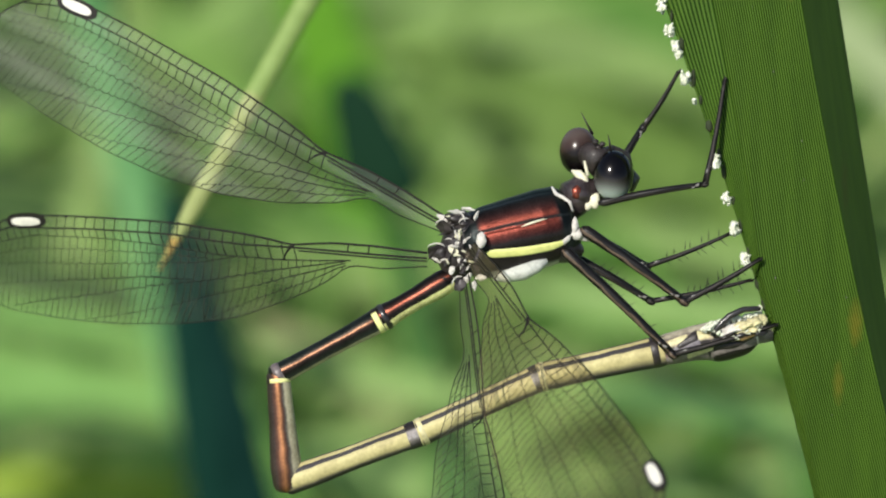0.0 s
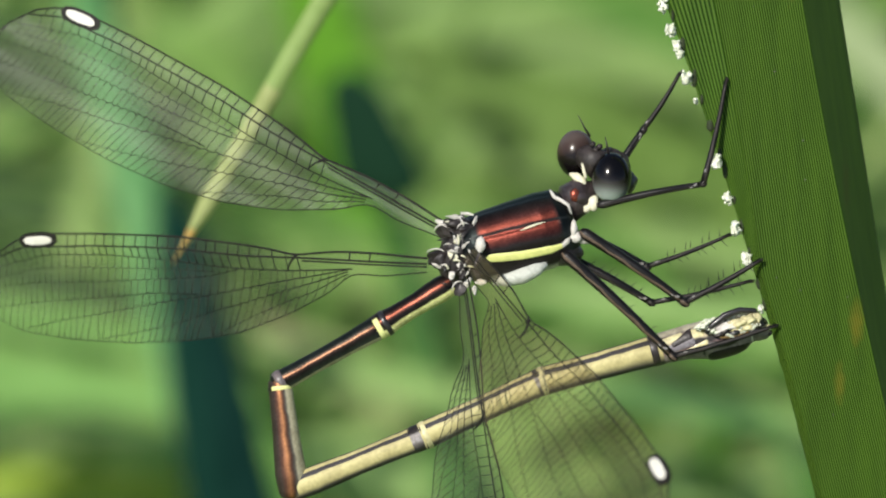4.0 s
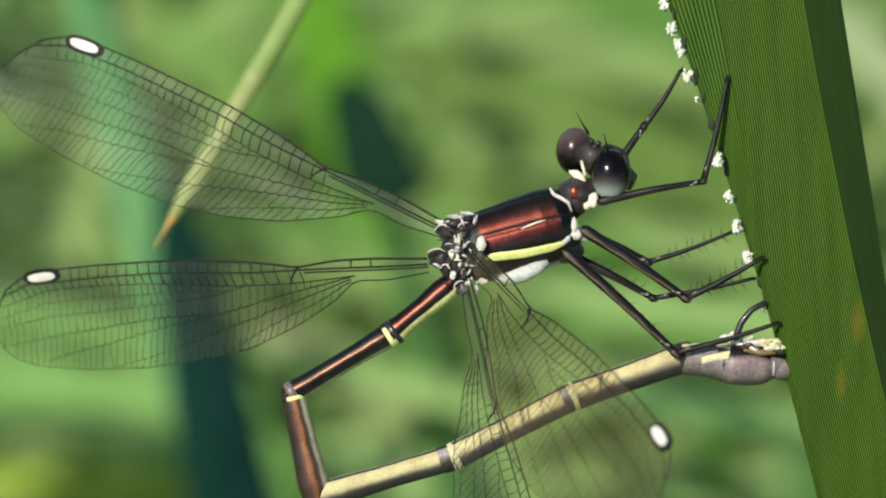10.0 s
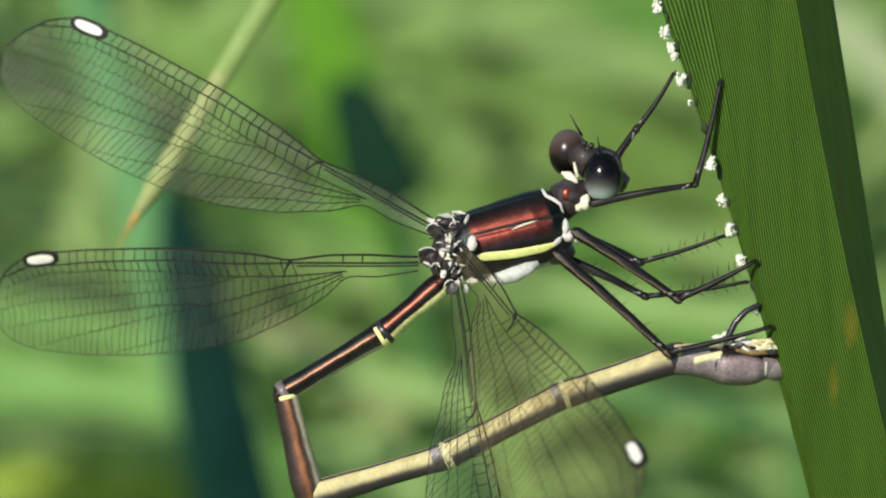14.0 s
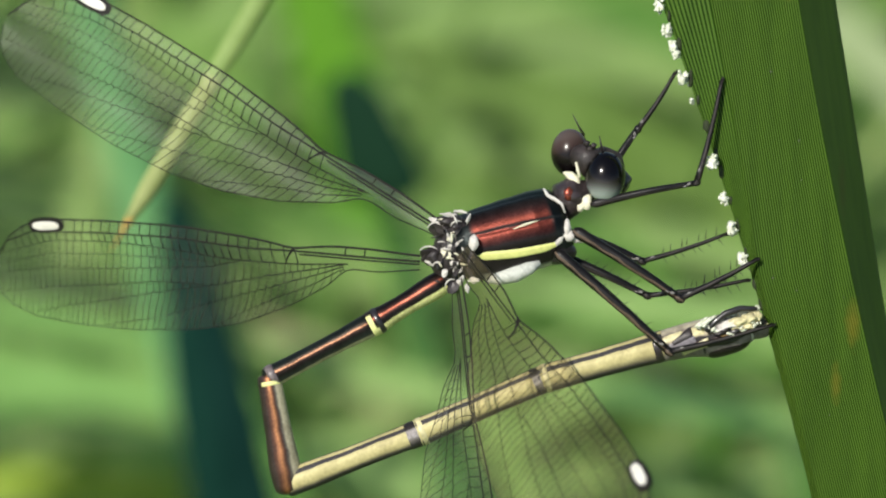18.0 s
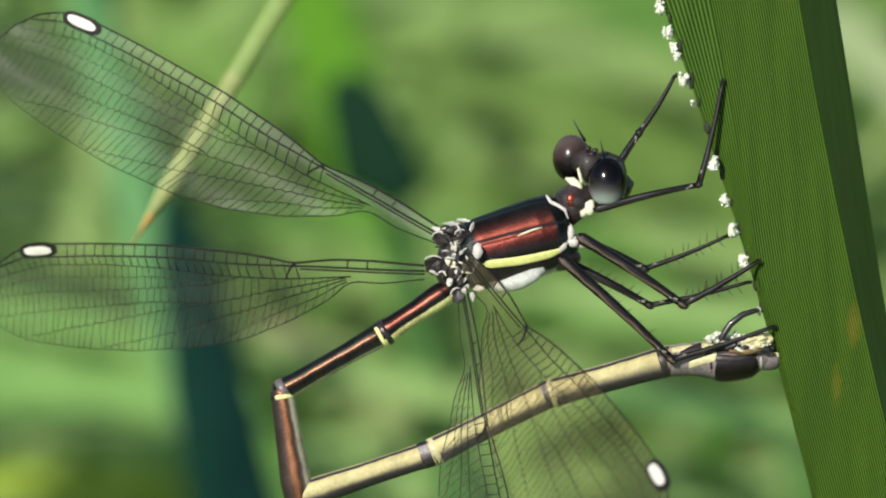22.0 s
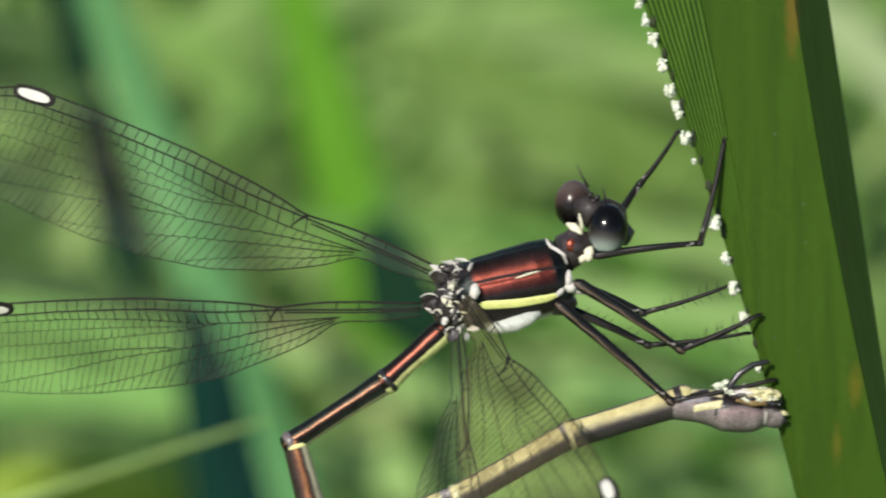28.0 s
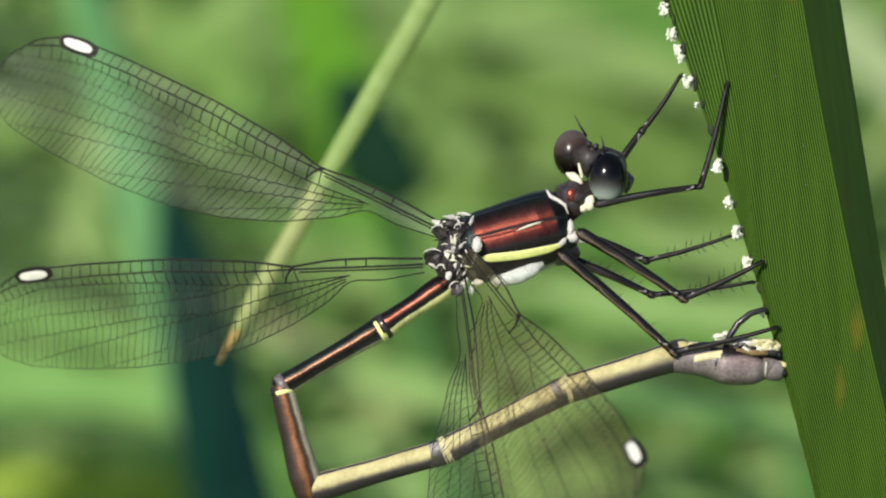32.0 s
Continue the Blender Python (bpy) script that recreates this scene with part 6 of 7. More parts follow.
    walk(segments[3], [(t, pose(x * U, 0, z * U, 0, a, 0) @ pose(0, 0, 0, 0.75 * r, 0, 0)) for t, x, z, a, r in (
        (0, -380.3, -440.9, -22.3, 0), (0.5, -375.1, -443.5, -22.2, 0), (1, -377.5, -442.3, -21.5, 0), (1.5, -378.3, -439.3, -19.9, 0),
        (2, -377.8, -439.8, -20.2, 0), (2.5, -373.3, -434.3, -22.9, 0), (3, -372.7, -436.5, -22.7, 0), (3.5, -373.8, -440.9, -22.6, 0),
        (5.5, -394.3, -424.2, -23, 0), (6, -388.2, -428.7, -22.3, 0), (6.5, -384.8, -432.3, -21.8, 0), (7, -380.5, -433.1, -22.6, 0),
        (7.5, -381.9, -428.8, -21.4, -0.1), (8, -375.8, -435.8, -20.5, -13.4), (8.5, -360, -442.1, -16.2, -39.3), (9, -358.8, -446, -14.1, -40),
        (9.5, -348.9, -448.1, -15.8, -40), (10, -344.9, -448.8, -16.1, -40), (10.5, -344.2, -448.7, -16.1, -40), (11, -344.1, -447.3, -15.9, -40),
        (11.5, -358.9, -440.4, -15.8, -40), (12, -364.9, -437.9, -15.2, -40), (12.5, -357.7, -440.1, -15.3, -40), (13, -350.3, -442.5, -15.9, -40),
        (13.5, -342.4, -447.9, -16.8, -40), (14, -332.8, -454.4, -17.3, -40), (14.5, -328.4, -453.1, -17.1, -40), (16.5, -349.5, -442.5, -16.6, -40),
        (17, -361.8, -438.6, -18.5, -32.4), (17.5, -368.3, -436.8, -21, -7.3), (18, -370.6, -435.5, -22.5, -3.3), (18.5, -374, -430.6, -23.4, 0),
        (19, -378.9, -438.9, -19.5, -14.5), (19.5, -379.5, -435.7, -18.5, -18.2), (20, -372.9, -434.7, -18.9, -22), (20.5, -380.5, -429.4, -18.3, -24.2),
        (21, -376.9, -432.6, -19.9, -26.4), (21.5, -374.6, -435.2, -19.3, -28.6), (22, -369.9, -436.3, -18.2, -30.8), (22.5, -363.9, -435.9, -17.8, -39.5),
        (23, -354.3, -438.1, -16.1, -40), (23.5, -343, -444.3, -17.1, -40), (24, -343, -445.6, -17.7, -39.3), (24.5, -340.4, -449.2, -17.1, -35.6),
        (26.5, -313.4, -459.4, -16.7, -59.6), (27, -308.1, -464.8, -20.3, -58.9), (27.5, -305.1, -467.7, -21.6, -57.1), (28, -299, -463.8, -21.7, -56.7),
        (28.5, -316.6, -453.8, -15.7, -65.2), (29, -332.6, -450.8, -15.5, -60), (29.5, -334.7, -446.5, -15.3, -54), (30, -339.7, -444.7, -15.4, -47),
        (30.5, -349.9, -440.3, -14.7, -40), (31, -343.3, -441.3, -16.6, -40), (31.5, -349.7, -441.8, -16.2, -40), (32, -346.4, -439.9, -16.6, -40),
    )])
    walk(segments[4], [(t, pose(x * U, 0, z * U, 0, a, 0) @ pose(0, 0, 0, 0.65 * r, 0, 0)) for t, x, z, a, r in (
        (0, -149, -346, -26.6, 0), (0.5, -143.6, -349, -27.2, 0), (1, -144.9, -350.6, -27.1, 0), (1.5, -143.3, -354.1, -27.2, 0),
        (2, -143.2, -353.3, -27.6, 0), (2.5, -142.9, -337.2, -26.4, 0), (3, -142.1, -340.1, -26.3, 0), (3.5, -143, -344.8, -26.7, 0),
        (5.5, -164.2, -326.4, -19.5, 0), (6, -156.9, -333.7, -19.9, 0), (6.5, -152.7, -339.4, -20.9, 0), (7, -149.6, -337.1, -22, 0),
        (7.5, -149.2, -337.4, -22.1, -0.1), (8, -141.7, -348.2, -22.7, -16.1), (8.5, -119.9, -372.3, -25.1, -47.2), (9, -116.3, -384.9, -25.9, -48),
        (9.5, -108.3, -380.2, -26.1, -48), (10, -104.6, -379.7, -26.6, -48), (10.5, -104, -379.6, -26.7, -48), (11, -103.7, -378.6, -26, -48),
        (11.5, -118.3, -372.4, -24.6, -48), (12, -123.6, -372.4, -24.9, -48), (12.5, -116.6, -374, -25.9, -48), (13, -109.9, -373.9, -26.3, -48),
        (13.5, -103.1, -375.8, -27.6, -48), (14, -94, -380.1, -28.5, -48), (14.5, -89.4, -379.6, -29.2, -48), (16.5, -110, -370.9, -28.1, -48),
        (17, -124.8, -359.1, -27.6, -38.8), (17.5, -135, -347.1, -26.2, -8.8), (18, -139.7, -339.7, -24.6, -4), (18.5, -144.6, -331.2, -24.2, 0),
        (19, -143.3, -355.4, -24.8, -17.4), (19.5, -142.4, -356.3, -25, -21.9), (20, -136.4, -353.5, -25.7, -26.4), (20.5, -143.2, -350.9, -24.3, -29),
        (21, -141.8, -347.5, -25, -31.6), (21.5, -138.7, -352.6, -25.4, -34.3), (22, -132.4, -358.1, -26.5, -36.9), (22.5, -125.8, -359.6, -27.7, -47.4),
        (23, -114.1, -368.9, -28.8, -48), (23.5, -104.1, -370.8, -29.6, -48), (24, -104.8, -369.7, -30.4, -47.2), (24.5, -101.4, -375.9, -31.2, -42.8),
        (26.5, -74, -387.4, -32.4, -67.1), (27, -73.7, -378, -31.3, -66.1), (27.5, -72.7, -375.5, -31.6, -63.7), (28, -66.6, -371.5, -32.4, -63.1),
        (28.5, -75.9, -386.3, -31.8, -73), (29, -91.6, -384.2, -28.9, -68), (29.5, -93.5, -380.6, -28.1, -62), (30, -98.7, -378.3, -26.8, -55),
        (30.5, -108, -376.9, -26.8, -48), (31, -103.7, -369.9, -27.8, -48), (31.5, -109.6, -372, -26.8, -48), (32, -106.8, -368.4, -27.5, -48),
    )])
    walk(segments[5], [(t, pose(x * U, 0, z * U, 0, a, 0) @ pose(0, 0, 0, 0.65 * r, 0, 0)) for t, x, z, a, r in (
        (0, 60.6, -241.1, -14.2, 0), (0.5, 63.7, -242.6, -15.5, 0), (1, 62.4, -244.3, -16.4, 0), (1.5, 64, -247.7, -17.8, 0), (2, 62.5, -245.7, -17.3, 0),
        (2.5, 66.3, -233.3, -13.7, 0), (3, 66.4, -236.9, -14.4, 0), (3.5, 62.7, -241.2, -15.8, 0), (5.5, 53.4, -249.3, -16.6, 0), (6, 55, -256.8, -18.7, 0),
        (6.5, 62.1, -257.5, -21.3, 0), (7, 67, -249.8, -20, 0), (7.5, 69, -248.6, -19.5, -0.1), (8, 76.5, -256.8, -19, -16.1),
        (8.5, 95.1, -271.6, -20, -47.2), (9, 96.2, -281.7, -20.9, -48), (9.5, 104.7, -275.9, -19.5, -48), (10, 106.2, -273.9, -19, -48),
        (10.5, 106.9, -273.4, -19.1, -48), (11, 108.2, -275.3, -19.7, -48), (11.5, 100.7, -272.1, -18.8, -48), (12, 93.2, -271.7, -18.8, -48),
        (12.5, 95.5, -271.2, -19.3, -48), (13, 100, -270, -18.4, -48), (13.5, 106.7, -266.1, -18, -48), (14, 112.1, -268.4, -19.1, -48),
        (14.5, 113.5, -266.1, -19.4, -48), (16.5, 99.6, -258.8, -14.8, -48), (17, 82.8, -250.7, -13.3, -38.8), (17.5, 78, -242.4, -16.9, -8.8),
        (18, 77.4, -240.2, -16.8, -4), (18.5, 71.9, -233.8, -16, 0), (19, 71.1, -256.4, -16.8, -17.4), (19.5, 71.8, -256.2, -17.2, -21.9),
        (20, 71.9, -253.4, -15.7, -26.4), (20.5, 71.8, -254, -14.4, -29), (21, 69.2, -249.3, -13.8, -31.6), (21.5, 75.6, -250.7, -14.3, -34.3),
        (22, 74.3, -254.9, -15.2, -36.9), (22.5, 82.3, -250.3, -13.9, -47.4), (23, 92, -255.7, -15, -48), (23.5, 98.7, -255.5, -15.3, -48),
        (24, 94.9, -252.4, -16.1, -47.2), (24.5, 100.6, -253.7, -17.6, -42.8), (26.5, 120.3, -264.2, -19.2, -67.1), (27, 120.7, -259.9, -19.1, -66.1),
        (27.5, 121.1, -256.5, -20.3, -63.7), (28, 125.5, -249.7, -19.9, -63.1), (28.5, 117.5, -266.6, -19.7, -73), (29, 113.5, -271, -19.9, -68),
        (29.5, 115.5, -268.9, -18.1, -62), (30, 113.4, -270.9, -17.7, -55), (30.5, 107.7, -267.9, -18.3, -48), (31, 109.5, -257.4, -17.7, -48),
        (31.5, 103.7, -264.2, -19.3, -48), (32, 106.5, -257.5, -17.7, -48),
    )])
    tail_rows = (
        (0, 278, -185.9, -15.2, 37.5), (0.5, 272.9, -184.7, -10.5, 27.5), (1, 273, -182.3, -9.4, 25), (1.5, 272.3, -180.7, -7.4, 20),
        (2, 271.9, -180.3, -6.4, 17.5), (2.5, 283.3, -180.4, -10.5, 27.5), (3, 280.9, -181.7, -11.6, 30), (3.5, 273, -181.6, -12.7, 32.5),
        (5.5, 257.6, -188.3, -20, 45), (6, 256.2, -188.6, -16.5, 40), (6.5, 251.8, -183.4, -11.6, 30), (7, 260, -179.6, -11.6, 30),
        (7.5, 264.5, -179.3, -7.4, 20), (8, 271.6, -189.8, -6.4, 17.5), (8.5, 291.4, -200.3, 0.2, 0), (9, 291.9, -206.9, 3.6, -5),
        (9.5, 300.9, -206.5, 2.6, -5), (10, 299.3, -207.4, 2.5, -5), (10.5, 301.2, -206.2, 2, -5), (11, 297.3, -207.8, 2.3, -5),
        (11.5, 298.3, -205, 2, -5), (12, 294.4, -203.2, 2.1, -5), (12.5, 290.1, -203.2, 2, -5), (13, 295, -205, 1.5, -5),
        (13.5, 303.8, -202.2, 1, -5), (14, 305.7, -201.3, 1.2, -5), (14.5, 306.2, -198.3, 1.2, -5), (16.5, 295.4, -207.1, 0.2, 0),
        (17, 290.5, -201.4, -4.4, 12.5), (17.5, 279.1, -181.2, -11.6, 30), (18, 280.1, -179.2, -15.2, 37.5), (18.5, 278.5, -174.6, -18, 42.5),
        (19, 267.3, -197, -10.5, 27.5), (19.5, 264.6, -196.7, -8.4, 22.5), (20, 273, -196.9, -6.4, 17.5), (20.5, 278.4, -201, -7.4, 20),
        (21, 279, -197.9, -8.4, 22.5), (21.5, 283.1, -197.7, -7.4, 20), (22, 282.5, -198.4, -4.4, 12.5), (22.5, 289.5, -198.9, -1.6, 5),
        (23, 293.5, -201.6, 1.1, -2.5), (23.5, 297.8, -200.9, 2.9, -5), (24, 300.2, -193.3, 2.5, -4.2), (24.5, 298.6, -190.7, 2.4, 0.2),
        (26.5, 304.8, -200.1, 0.8, -2.1), (27, 301, -197.6, 0.4, -0.1), (27.5, 307.1, -187.7, 1.9, 3.3), (28, 307.9, -183.7, 0.9, 4.9),
        (28.5, 311.4, -197.1, 2.2, -4), (29, 307.4, -200.8, 3, -5), (29.5, 309.9, -205.2, 2.7, -5), (30, 303.4, -210.3, 3.7, -5),
        (30.5, 301.2, -204, 3.8, -5), (31, 295.8, -198.1, 3.7, -5), (31.5, 299.3, -195.8, 3.4, -5), (32, 295.9, -197, 3.1, -5),
    )
    tail_poses = [(t, pose(x * U, 0, z * U, 0, a, 0) @ pose(0, 0, 0, r, 0, 0)) for t, x, z, a, r in tail_rows]
    walk(tail, tail_poses)
    # the swollen valve plate turns round the tail's end as the tail rolls
    walk(tail_shell, [(t, pose(0, 0, -7 * U, 84 * smoothstep(5, 13, r) + 30 * smoothstep(20, 40, r), 0, 0)) for t, x, z, a, r in tail_rows])
    # the style keeps its tip on the lowest waxy fleck of the leaf edge
    style_rows = []
    for t, tail_pose in tail_poses:
        held = body_poses[t] @ tail_pose
        root = held @ (Vector((96, -22, 34)) * U)
        way = leaf_poses[t] @ (Vector((edge_x(545) - 8 - 1258.4, -8, 266.4 - 545)) * U) - root
        style_rows.append((t, held.inverted() @ Matrix.Translation(root) @ pose(0, 0, 0, 0, -math.degrees(math.atan2(way.z, way.x)), 0)))
    walk(style, style_rows)
    # the far foreleg bends away from the viewer; its foot keeps its hold
    feet = (
        (0, 128.8, 224.6), (0.5, 133.1, 225.5), (1, 137.9, 225.4), (1.5, 138.2, 225.3), (2, 139.3, 224.5), (2.5, 139.3, 224.5), (3, 139.8, 224.2),
        (3.5, 140.1, 224.0), (5.5, 126.6, 223.1), (6, 130.9, 223.7), (6.5, 136.7, 226.2), (7, 139.0, 224.8), (7.5, 140.1, 224.0), (8, 140.2, 224.0),
        (8.5, 146.8, 219.8), (9, 144.4, 221.4), (9.5, 145.5, 220.6), (10, 145.1, 220.9), (10.5, 144.1, 221.6), (11, 144.7, 221.1),
        (11.5, 144.0, 221.6), (12, 142.1, 222.9), (12.5, 139.4, 224.5), (13, 142.1, 222.9), (13.5, 142.5, 222.5), (14, 142.3, 221.6),
        (14.5, 139.8, 222.0), (16.5, 144.1, 219.8), (17, 139.7, 223.5), (17.5, 139.3, 224.5), (18, 139.6, 224.3), (18.5, 138.6, 225.0),
        (19, 140.1, 224.1), (19.5, 140.5, 223.8), (20, 141.4, 223.2), (20.5, 144.5, 221.3), (21, 140.6, 223.8), (21.5, 140.1, 224.0),
        (22, 140.1, 224.0), (22.5, 139.3, 224.5), (23, 142.8, 222.3), (23.5, 140.9, 219.7), (24, 142.6, 222.5), (24.5, 144.7, 220.1),
        (26.5, 138.6, 214.4), (27, 131.7, 215.5), (27.5, 139.5, 214.8), (28, 134.9, 215.6), (28.5, 138.9, 214.7), (29, 142.1, 213.8),
        (29.5, 142.6, 213.4), (30, 146.6, 214.8), (30.5, 146.3, 215.9), (31, 143.7, 216.6), (31.5, 148.6, 218.5), (32, 146.6, 218.3),
    )
    bent = [(t, knee_of(Vector((x, 0, z)), 143.5, 121.3), Vector((x, 0, z))) for t, x, z in feet]
    walk(femora["a"], [(t, along_x(Vector((0, 0, 0)), knee)) for t, knee, foot in bent])
    walk(tibiae["a"], [(t, along_x(knee, foot)) for t, knee, foot in bent])
    walk(femora["b"], [(t, pose(0, 0, 0, 0, a, 0)) for t, a in (
        (0, -12), (0.5, -12.1), (1, -13), (1.5, -13.6), (2, -13.7), (2.5, -14.6), (3, -14.4), (3.5, -13.3), (5.5, -11.1), (6, -11.3), (6.5, -12.3),
        (7, -13.8), (7.5, -14.3), (8, -14), (8.5, -11.4), (9, -10.5), (9.5, -11.2), (10, -10.8), (10.5, -11.4), (11, -10.8), (11.5, -11.6), (12, -12),
        (12.5, -11.7), (13, -11.4), (13.5, -12), (14, -11.4), (14.5, -11.5), (16.5, -10.6), (17, -11.6), (17.5, -12.8), (18, -12.9), (18.5, -13.7),
        (19, -12.4), (19.5, -12.6), (20, -13.4), (20.5, -12.3), (21, -13.3), (21.5, -13.6), (22, -13.3), (22.5, -13.2), (23, -11.7), (23.5, -10.4),
        (24, -11.6), (24.5, -10.6), (26.5, -9.1), (27, -9.1), (27.5, -9.5), (28, -9.8), (28.5, -9.5), (29, -9.2), (29.5, -9.3), (30, -9.7), (30.5, -9.8),
        (31, -9.7), (31.5, -11), (32, -10.5),
    )])
    walk(tibiae["b"], [(t, pose(x * U, 0, z * U, 0, a, 0)) for t, x, z, a in (
        (0, 177.6, 37.9, -81.3), (0.5, 177.5, 38.2, -80), (1, 177, 40.8, -77.9), (1.5, 176.5, 42.8, -77.4), (2, 176.4, 43.1, -76.8),
        (2.5, 175.7, 45.9, -76.4), (3, 175.9, 45, -76.4), (3.5, 176.7, 41.9, -76.9), (5.5, 178.2, 35.1, -82.1), (6, 178.1, 35.4, -80.9),
        (6.5, 177.4, 38.7, -78.7), (7, 176.4, 43.3, -76.9), (7.5, 175.9, 45, -76.1), (8, 176.2, 44, -76), (8.5, 178, 35.8, -75.6), (9, 178.6, 33.1, -77),
        (9.5, 178.1, 35.3, -76.2), (10, 178.4, 34.1, -76.6), (10.5, 178.1, 35.7, -76.7), (11, 178.4, 34.2, -76.7), (11.5, 177.9, 36.6, -76.5),
        (12, 177.6, 37.8, -77), (12.5, 177.8, 36.9, -78.1), (13, 178, 36, -77.4), (13.5, 177.6, 37.7, -76.9), (14, 178, 36, -77.2), (14.5, 178, 36.2, -78),
        (16.5, 178.5, 33.5, -76.9), (17, 177.9, 36.6, -78), (17.5, 177.1, 40.2, -77.6), (18, 177, 40.6, -77.5), (18.5, 176.4, 43.1, -77.4),
        (19, 177.4, 39, -77.4), (19.5, 177.2, 39.5, -77.1), (20, 176.6, 42.2, -76.2), (20.5, 177.4, 38.7, -75.8), (21, 176.7, 41.9, -76.6),
        (21.5, 176.5, 42.8, -76.6), (22, 176.8, 41.7, -76.8), (22.5, 176.8, 41.4, -77.2), (23, 177.8, 37, -76.8), (23.5, 178.6, 32.9, -77.9),
        (24, 177.9, 36.6, -77.1), (24.5, 178.5, 33.5, -76.8), (26.5, 179.3, 28.6, -78.7), (27, 179.3, 28.8, -80.9), (27.5, 179.1, 30, -78.4),
        (28, 178.9, 31.1, -79.7), (28.5, 179.1, 30.1, -78.6), (29, 179.3, 29, -77.7), (29.5, 179.2, 29.2, -77.5), (30, 179, 30.5, -76.2),
        (30.5, 178.9, 30.9, -76.3), (31, 179, 30.6, -77.2), (31.5, 178.3, 34.5, -75.3), (32, 178.6, 33, -76.1),
    )])
    # the feet of the other legs stay where they hold the leaf, and the knees bend down
    for key, x, y, d in (("c", 1291, 415, 24), ("d", 1344, 460, -44), ("e", 1329, 497, 14), ("f", 1372, 576, -40)):
        hold = leaf_poses[20].inverted() @ (spot(x, y, d) * U)
        hip, thigh, shin = hips[key]
        bent = []
        for t, m in body_poses.items():
            foot = (m @ hip).inverted() @ (leaf_poses[t] @ (hold + Vector((0, 0, 2.6 * gust[t] * U)))) / U
            bent.append((t, knee_of(foot, thigh, shin, (0, 0, -1)), foot))
        walk(femora[key], [(t, along_x(Vector((0, 0, 0)), knee)) for t, knee, foot in bent])
        walk(tibiae[key], [(t, along_x(knee, foot)) for t, knee, foot in bent])
    # a gust pushes the leaves behind
    for plant, sx, sz in ((behind_leaf, -1.0, 0), (fresh_leaf, 0.7, -5.0), (far_dark_leaf, -0.2, 0), (shade_lance, 0.9, -4.4)):
        walk(plant, [(t, BASE @ pose(x * sx * U, 0, x * sz * U)) for t, x in (
            (0, 0), (6, -3), (12, 3), (18, -2), (24, 2), (24.5, 10), (26.5, 60), (27, 110), (27.5, 150), (28, 140), (28.5, 170), (29, 90), (29.5, 40), (30, 50),
            (31, 20), (32, 0),
        )])
    walk(dark_leaf, [(t, BASE @ pose(x * U, 0, z * U)) for t, x, z in (
        (0, 0, 0), (8, -5, 0), (16.5, 6, 0), (24.5, 0, -20), (26.5, -20, -200), (26.8, -45, -350), (27, -130, -270), (27.3, 0, 40), (27.6, -45, -400),
        (28, 85, -440), (28.3, -90, 40), (28.6, -65, 40), (29, -90, -130), (29.5, -45, -65), (30, -45, -45), (31, 0, -20), (32, 0, 0),
    )])
    # the broad glaucous one swings about its tip
    tip = Matrix.Translation(spot(110, -160, 14600) * U)
    walk(glaucous_leaf, [(t, BASE @ pose(x * U, 0, 0) @ tip @ pose(0, 0, 0, 0, a, 0) @ tip.inverted()) for t, x, a in (
        (0, 0, 0), (8, -4, 0), (16.5, 4, 0), (24.5, 2, 0), (26.5, 12, -4), (27, 22, -8), (27.3, 24, -7), (27.6, 30, -8), (28, 28, -5), (28.3, 30, -1),
        (29, 18, 0), (30, 10, 0), (32, 0, 0),
    )])
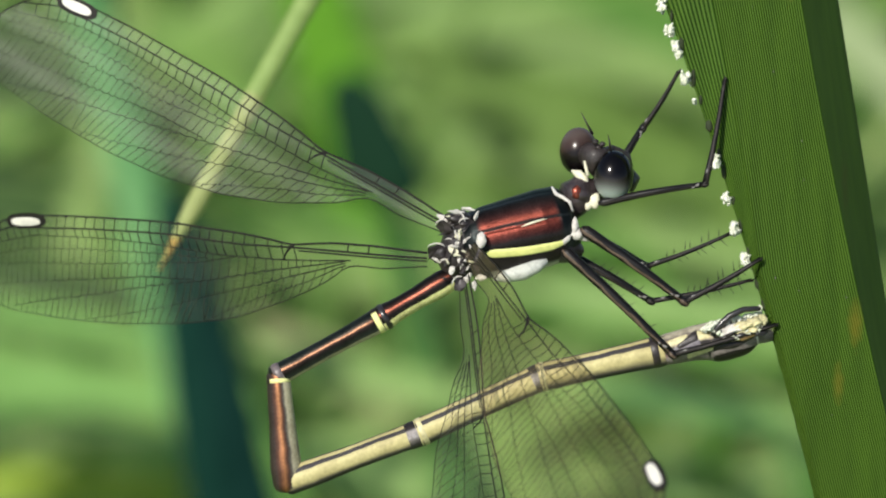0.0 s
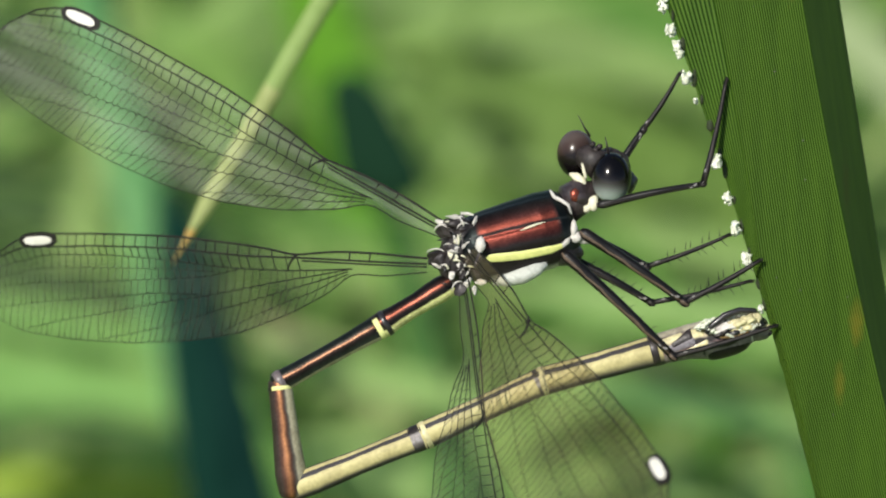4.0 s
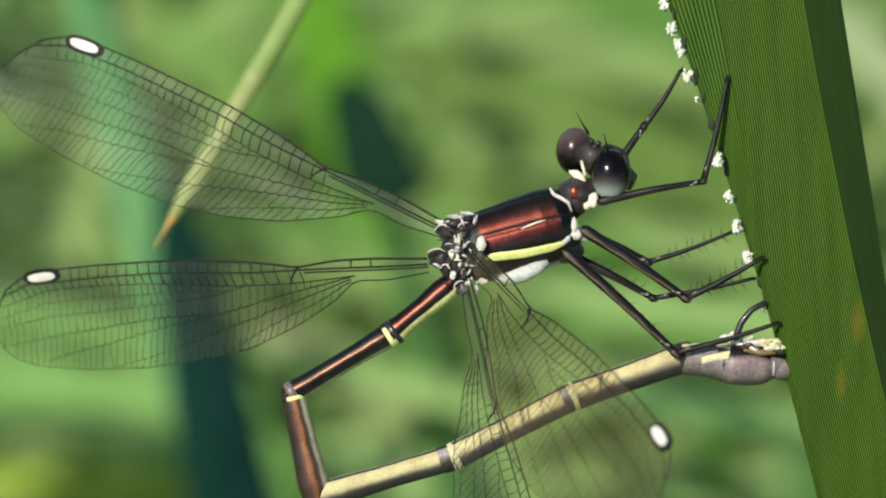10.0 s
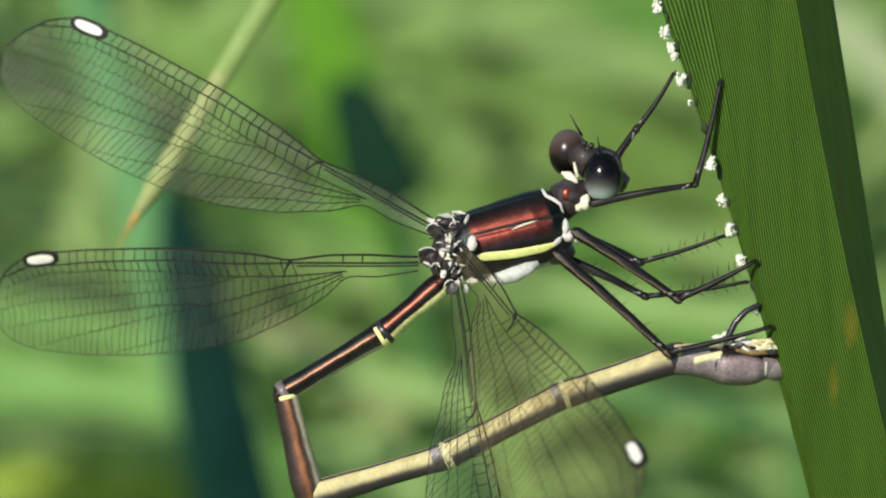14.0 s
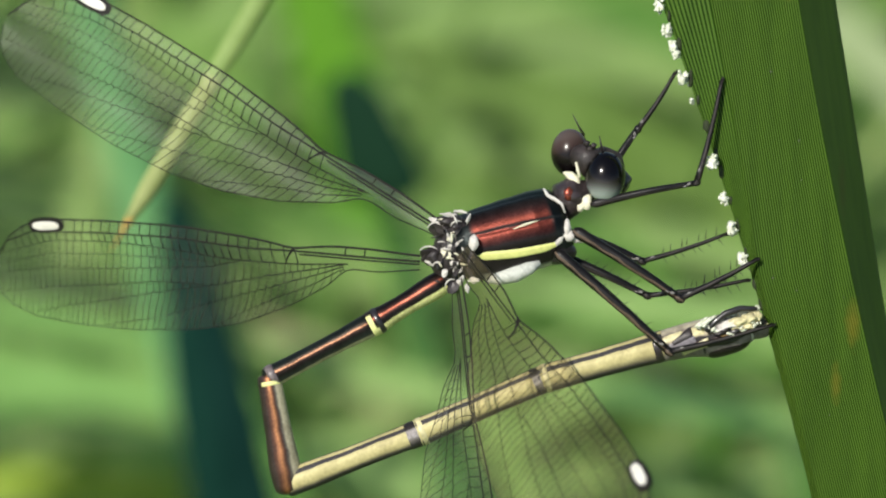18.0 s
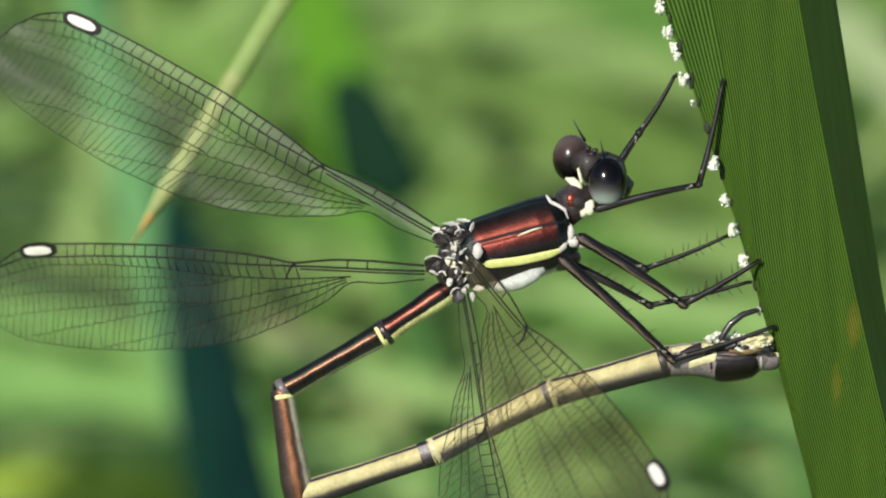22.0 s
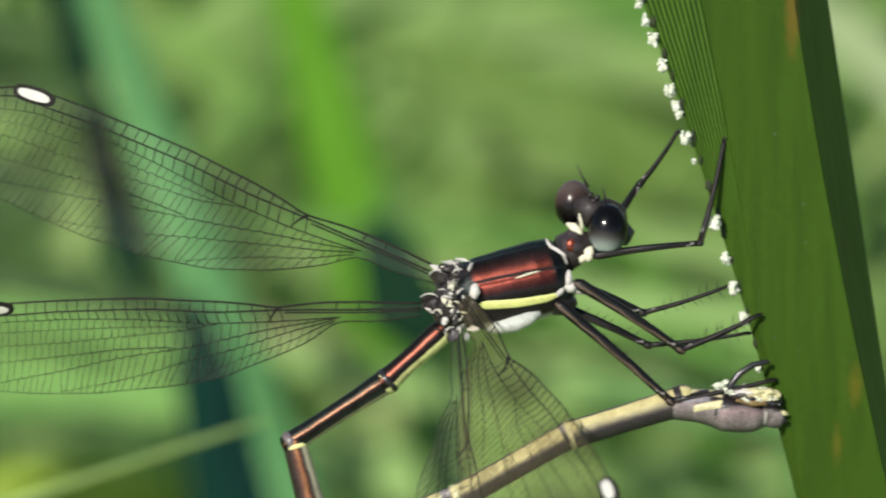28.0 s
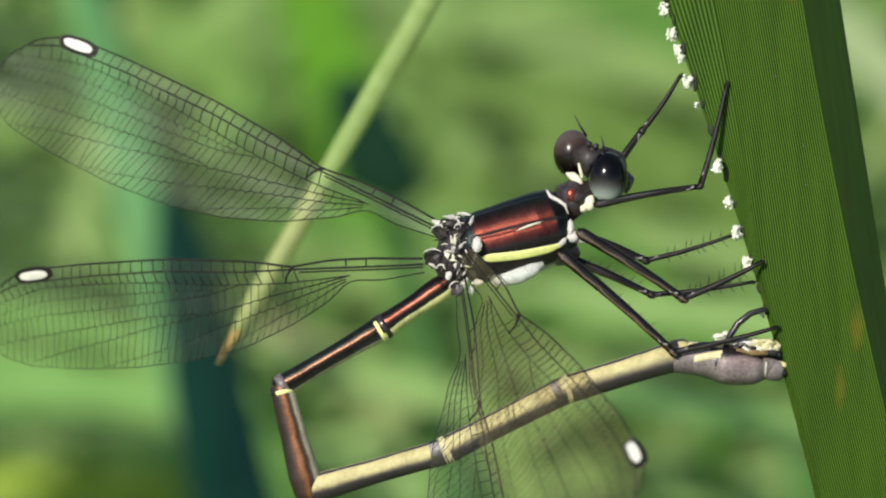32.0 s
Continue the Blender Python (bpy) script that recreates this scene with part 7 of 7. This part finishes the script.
    walk(straw, [(t, BASE @ place(x, y, 1400) @ pose(0, 0, 0, 0, -a, 0)) for t, x, y, a in (
        (0, 280, 480, 61.1), (1, 238, 470, 58.3), (2, 242, 448, 58.2), (2.5, 296, 448, 60.6), (3.5, 322, 468, 60.7), (5.5, 225, 452, 57.8),
        (6, 268, 465, 60.1), (7, 284, 464, 60.2), (8, 268, 456, 59.6), (9, 248, 475, 60.2), (10, 274, 440, 59.8), (11, 170, 428, 57.8),
        (11.5, 210, 436, 58.7), (12, 216, 444, 59.3), (13, 200, 430, 58.8), (14, 208, 436, 58.5), (14.5, 216, 424, 58.1), (16.5, 208, 456, 59.6),
        (18, 196, 444, 59.3), (19, 205, 425, 58.5), (20, 210, 420, 58.2), (21, 240, 440, 58.9), (22, 232, 436, 58.4), (22.5, 280, 464, 60.3),
        (23, 290, 490, 61.6), (23.5, 306, 492, 61.3), (24, 394, 490, 63.3), (24.5, 262, 520, 61), (26.5, 800, 790, 68.3), (26.6, 965, 800, 74),
        (26.7, 1210, 800, 73.3), (26.9, 1150, 820, 73), (27, 945, 840, 70.3), (27.1, 900, 790, 66.5), (27.2, 730, 770, 66.2), (27.3, 528, 560, 51.8),
        (27.4, 200, -150, 56.8), (27.6, -150, 100, 46.2), (27.7, 48, 680, 54.3), (27.8, 120, 320, 52), (27.9, -20, -150, 63), (28.1, 150, -150, 61.4),
        (28.3, 510, 850, 62.4), (28.4, 900, 900, 70.7), (28.6, 1225, 800, 76.5), (28.7, 830, 850, 69.7), (29, 410, 612, 64.6), (29.3, 464, 708, 67),
        (29.6, 520, 680, 61.6), (30, 310, 660, 59.9), (30.3, 536, 648, 65.2), (30.6, 384, 648, 60.9), (31, 368, 624, 61.1), (31.6, 348, 616, 59.1),
        (32, 385, 645, 60),
    )])
    walk(bobbing_blade, [(t, BASE @ place(x, y, 4250) @ pose(0, 0, 0, 0, -198, 0)) for t, x, y in (
        (0, 430, 1010), (24.5, 430, 1000), (26.5, 470, 745), (27, 440, 960), (27.5, 420, 980), (28, 490, 738), (28.5, 440, 930), (29, 425, 452),
        (29.4, 430, 900), (30, 420, 960), (32, 430, 1010),
    )])


motions()
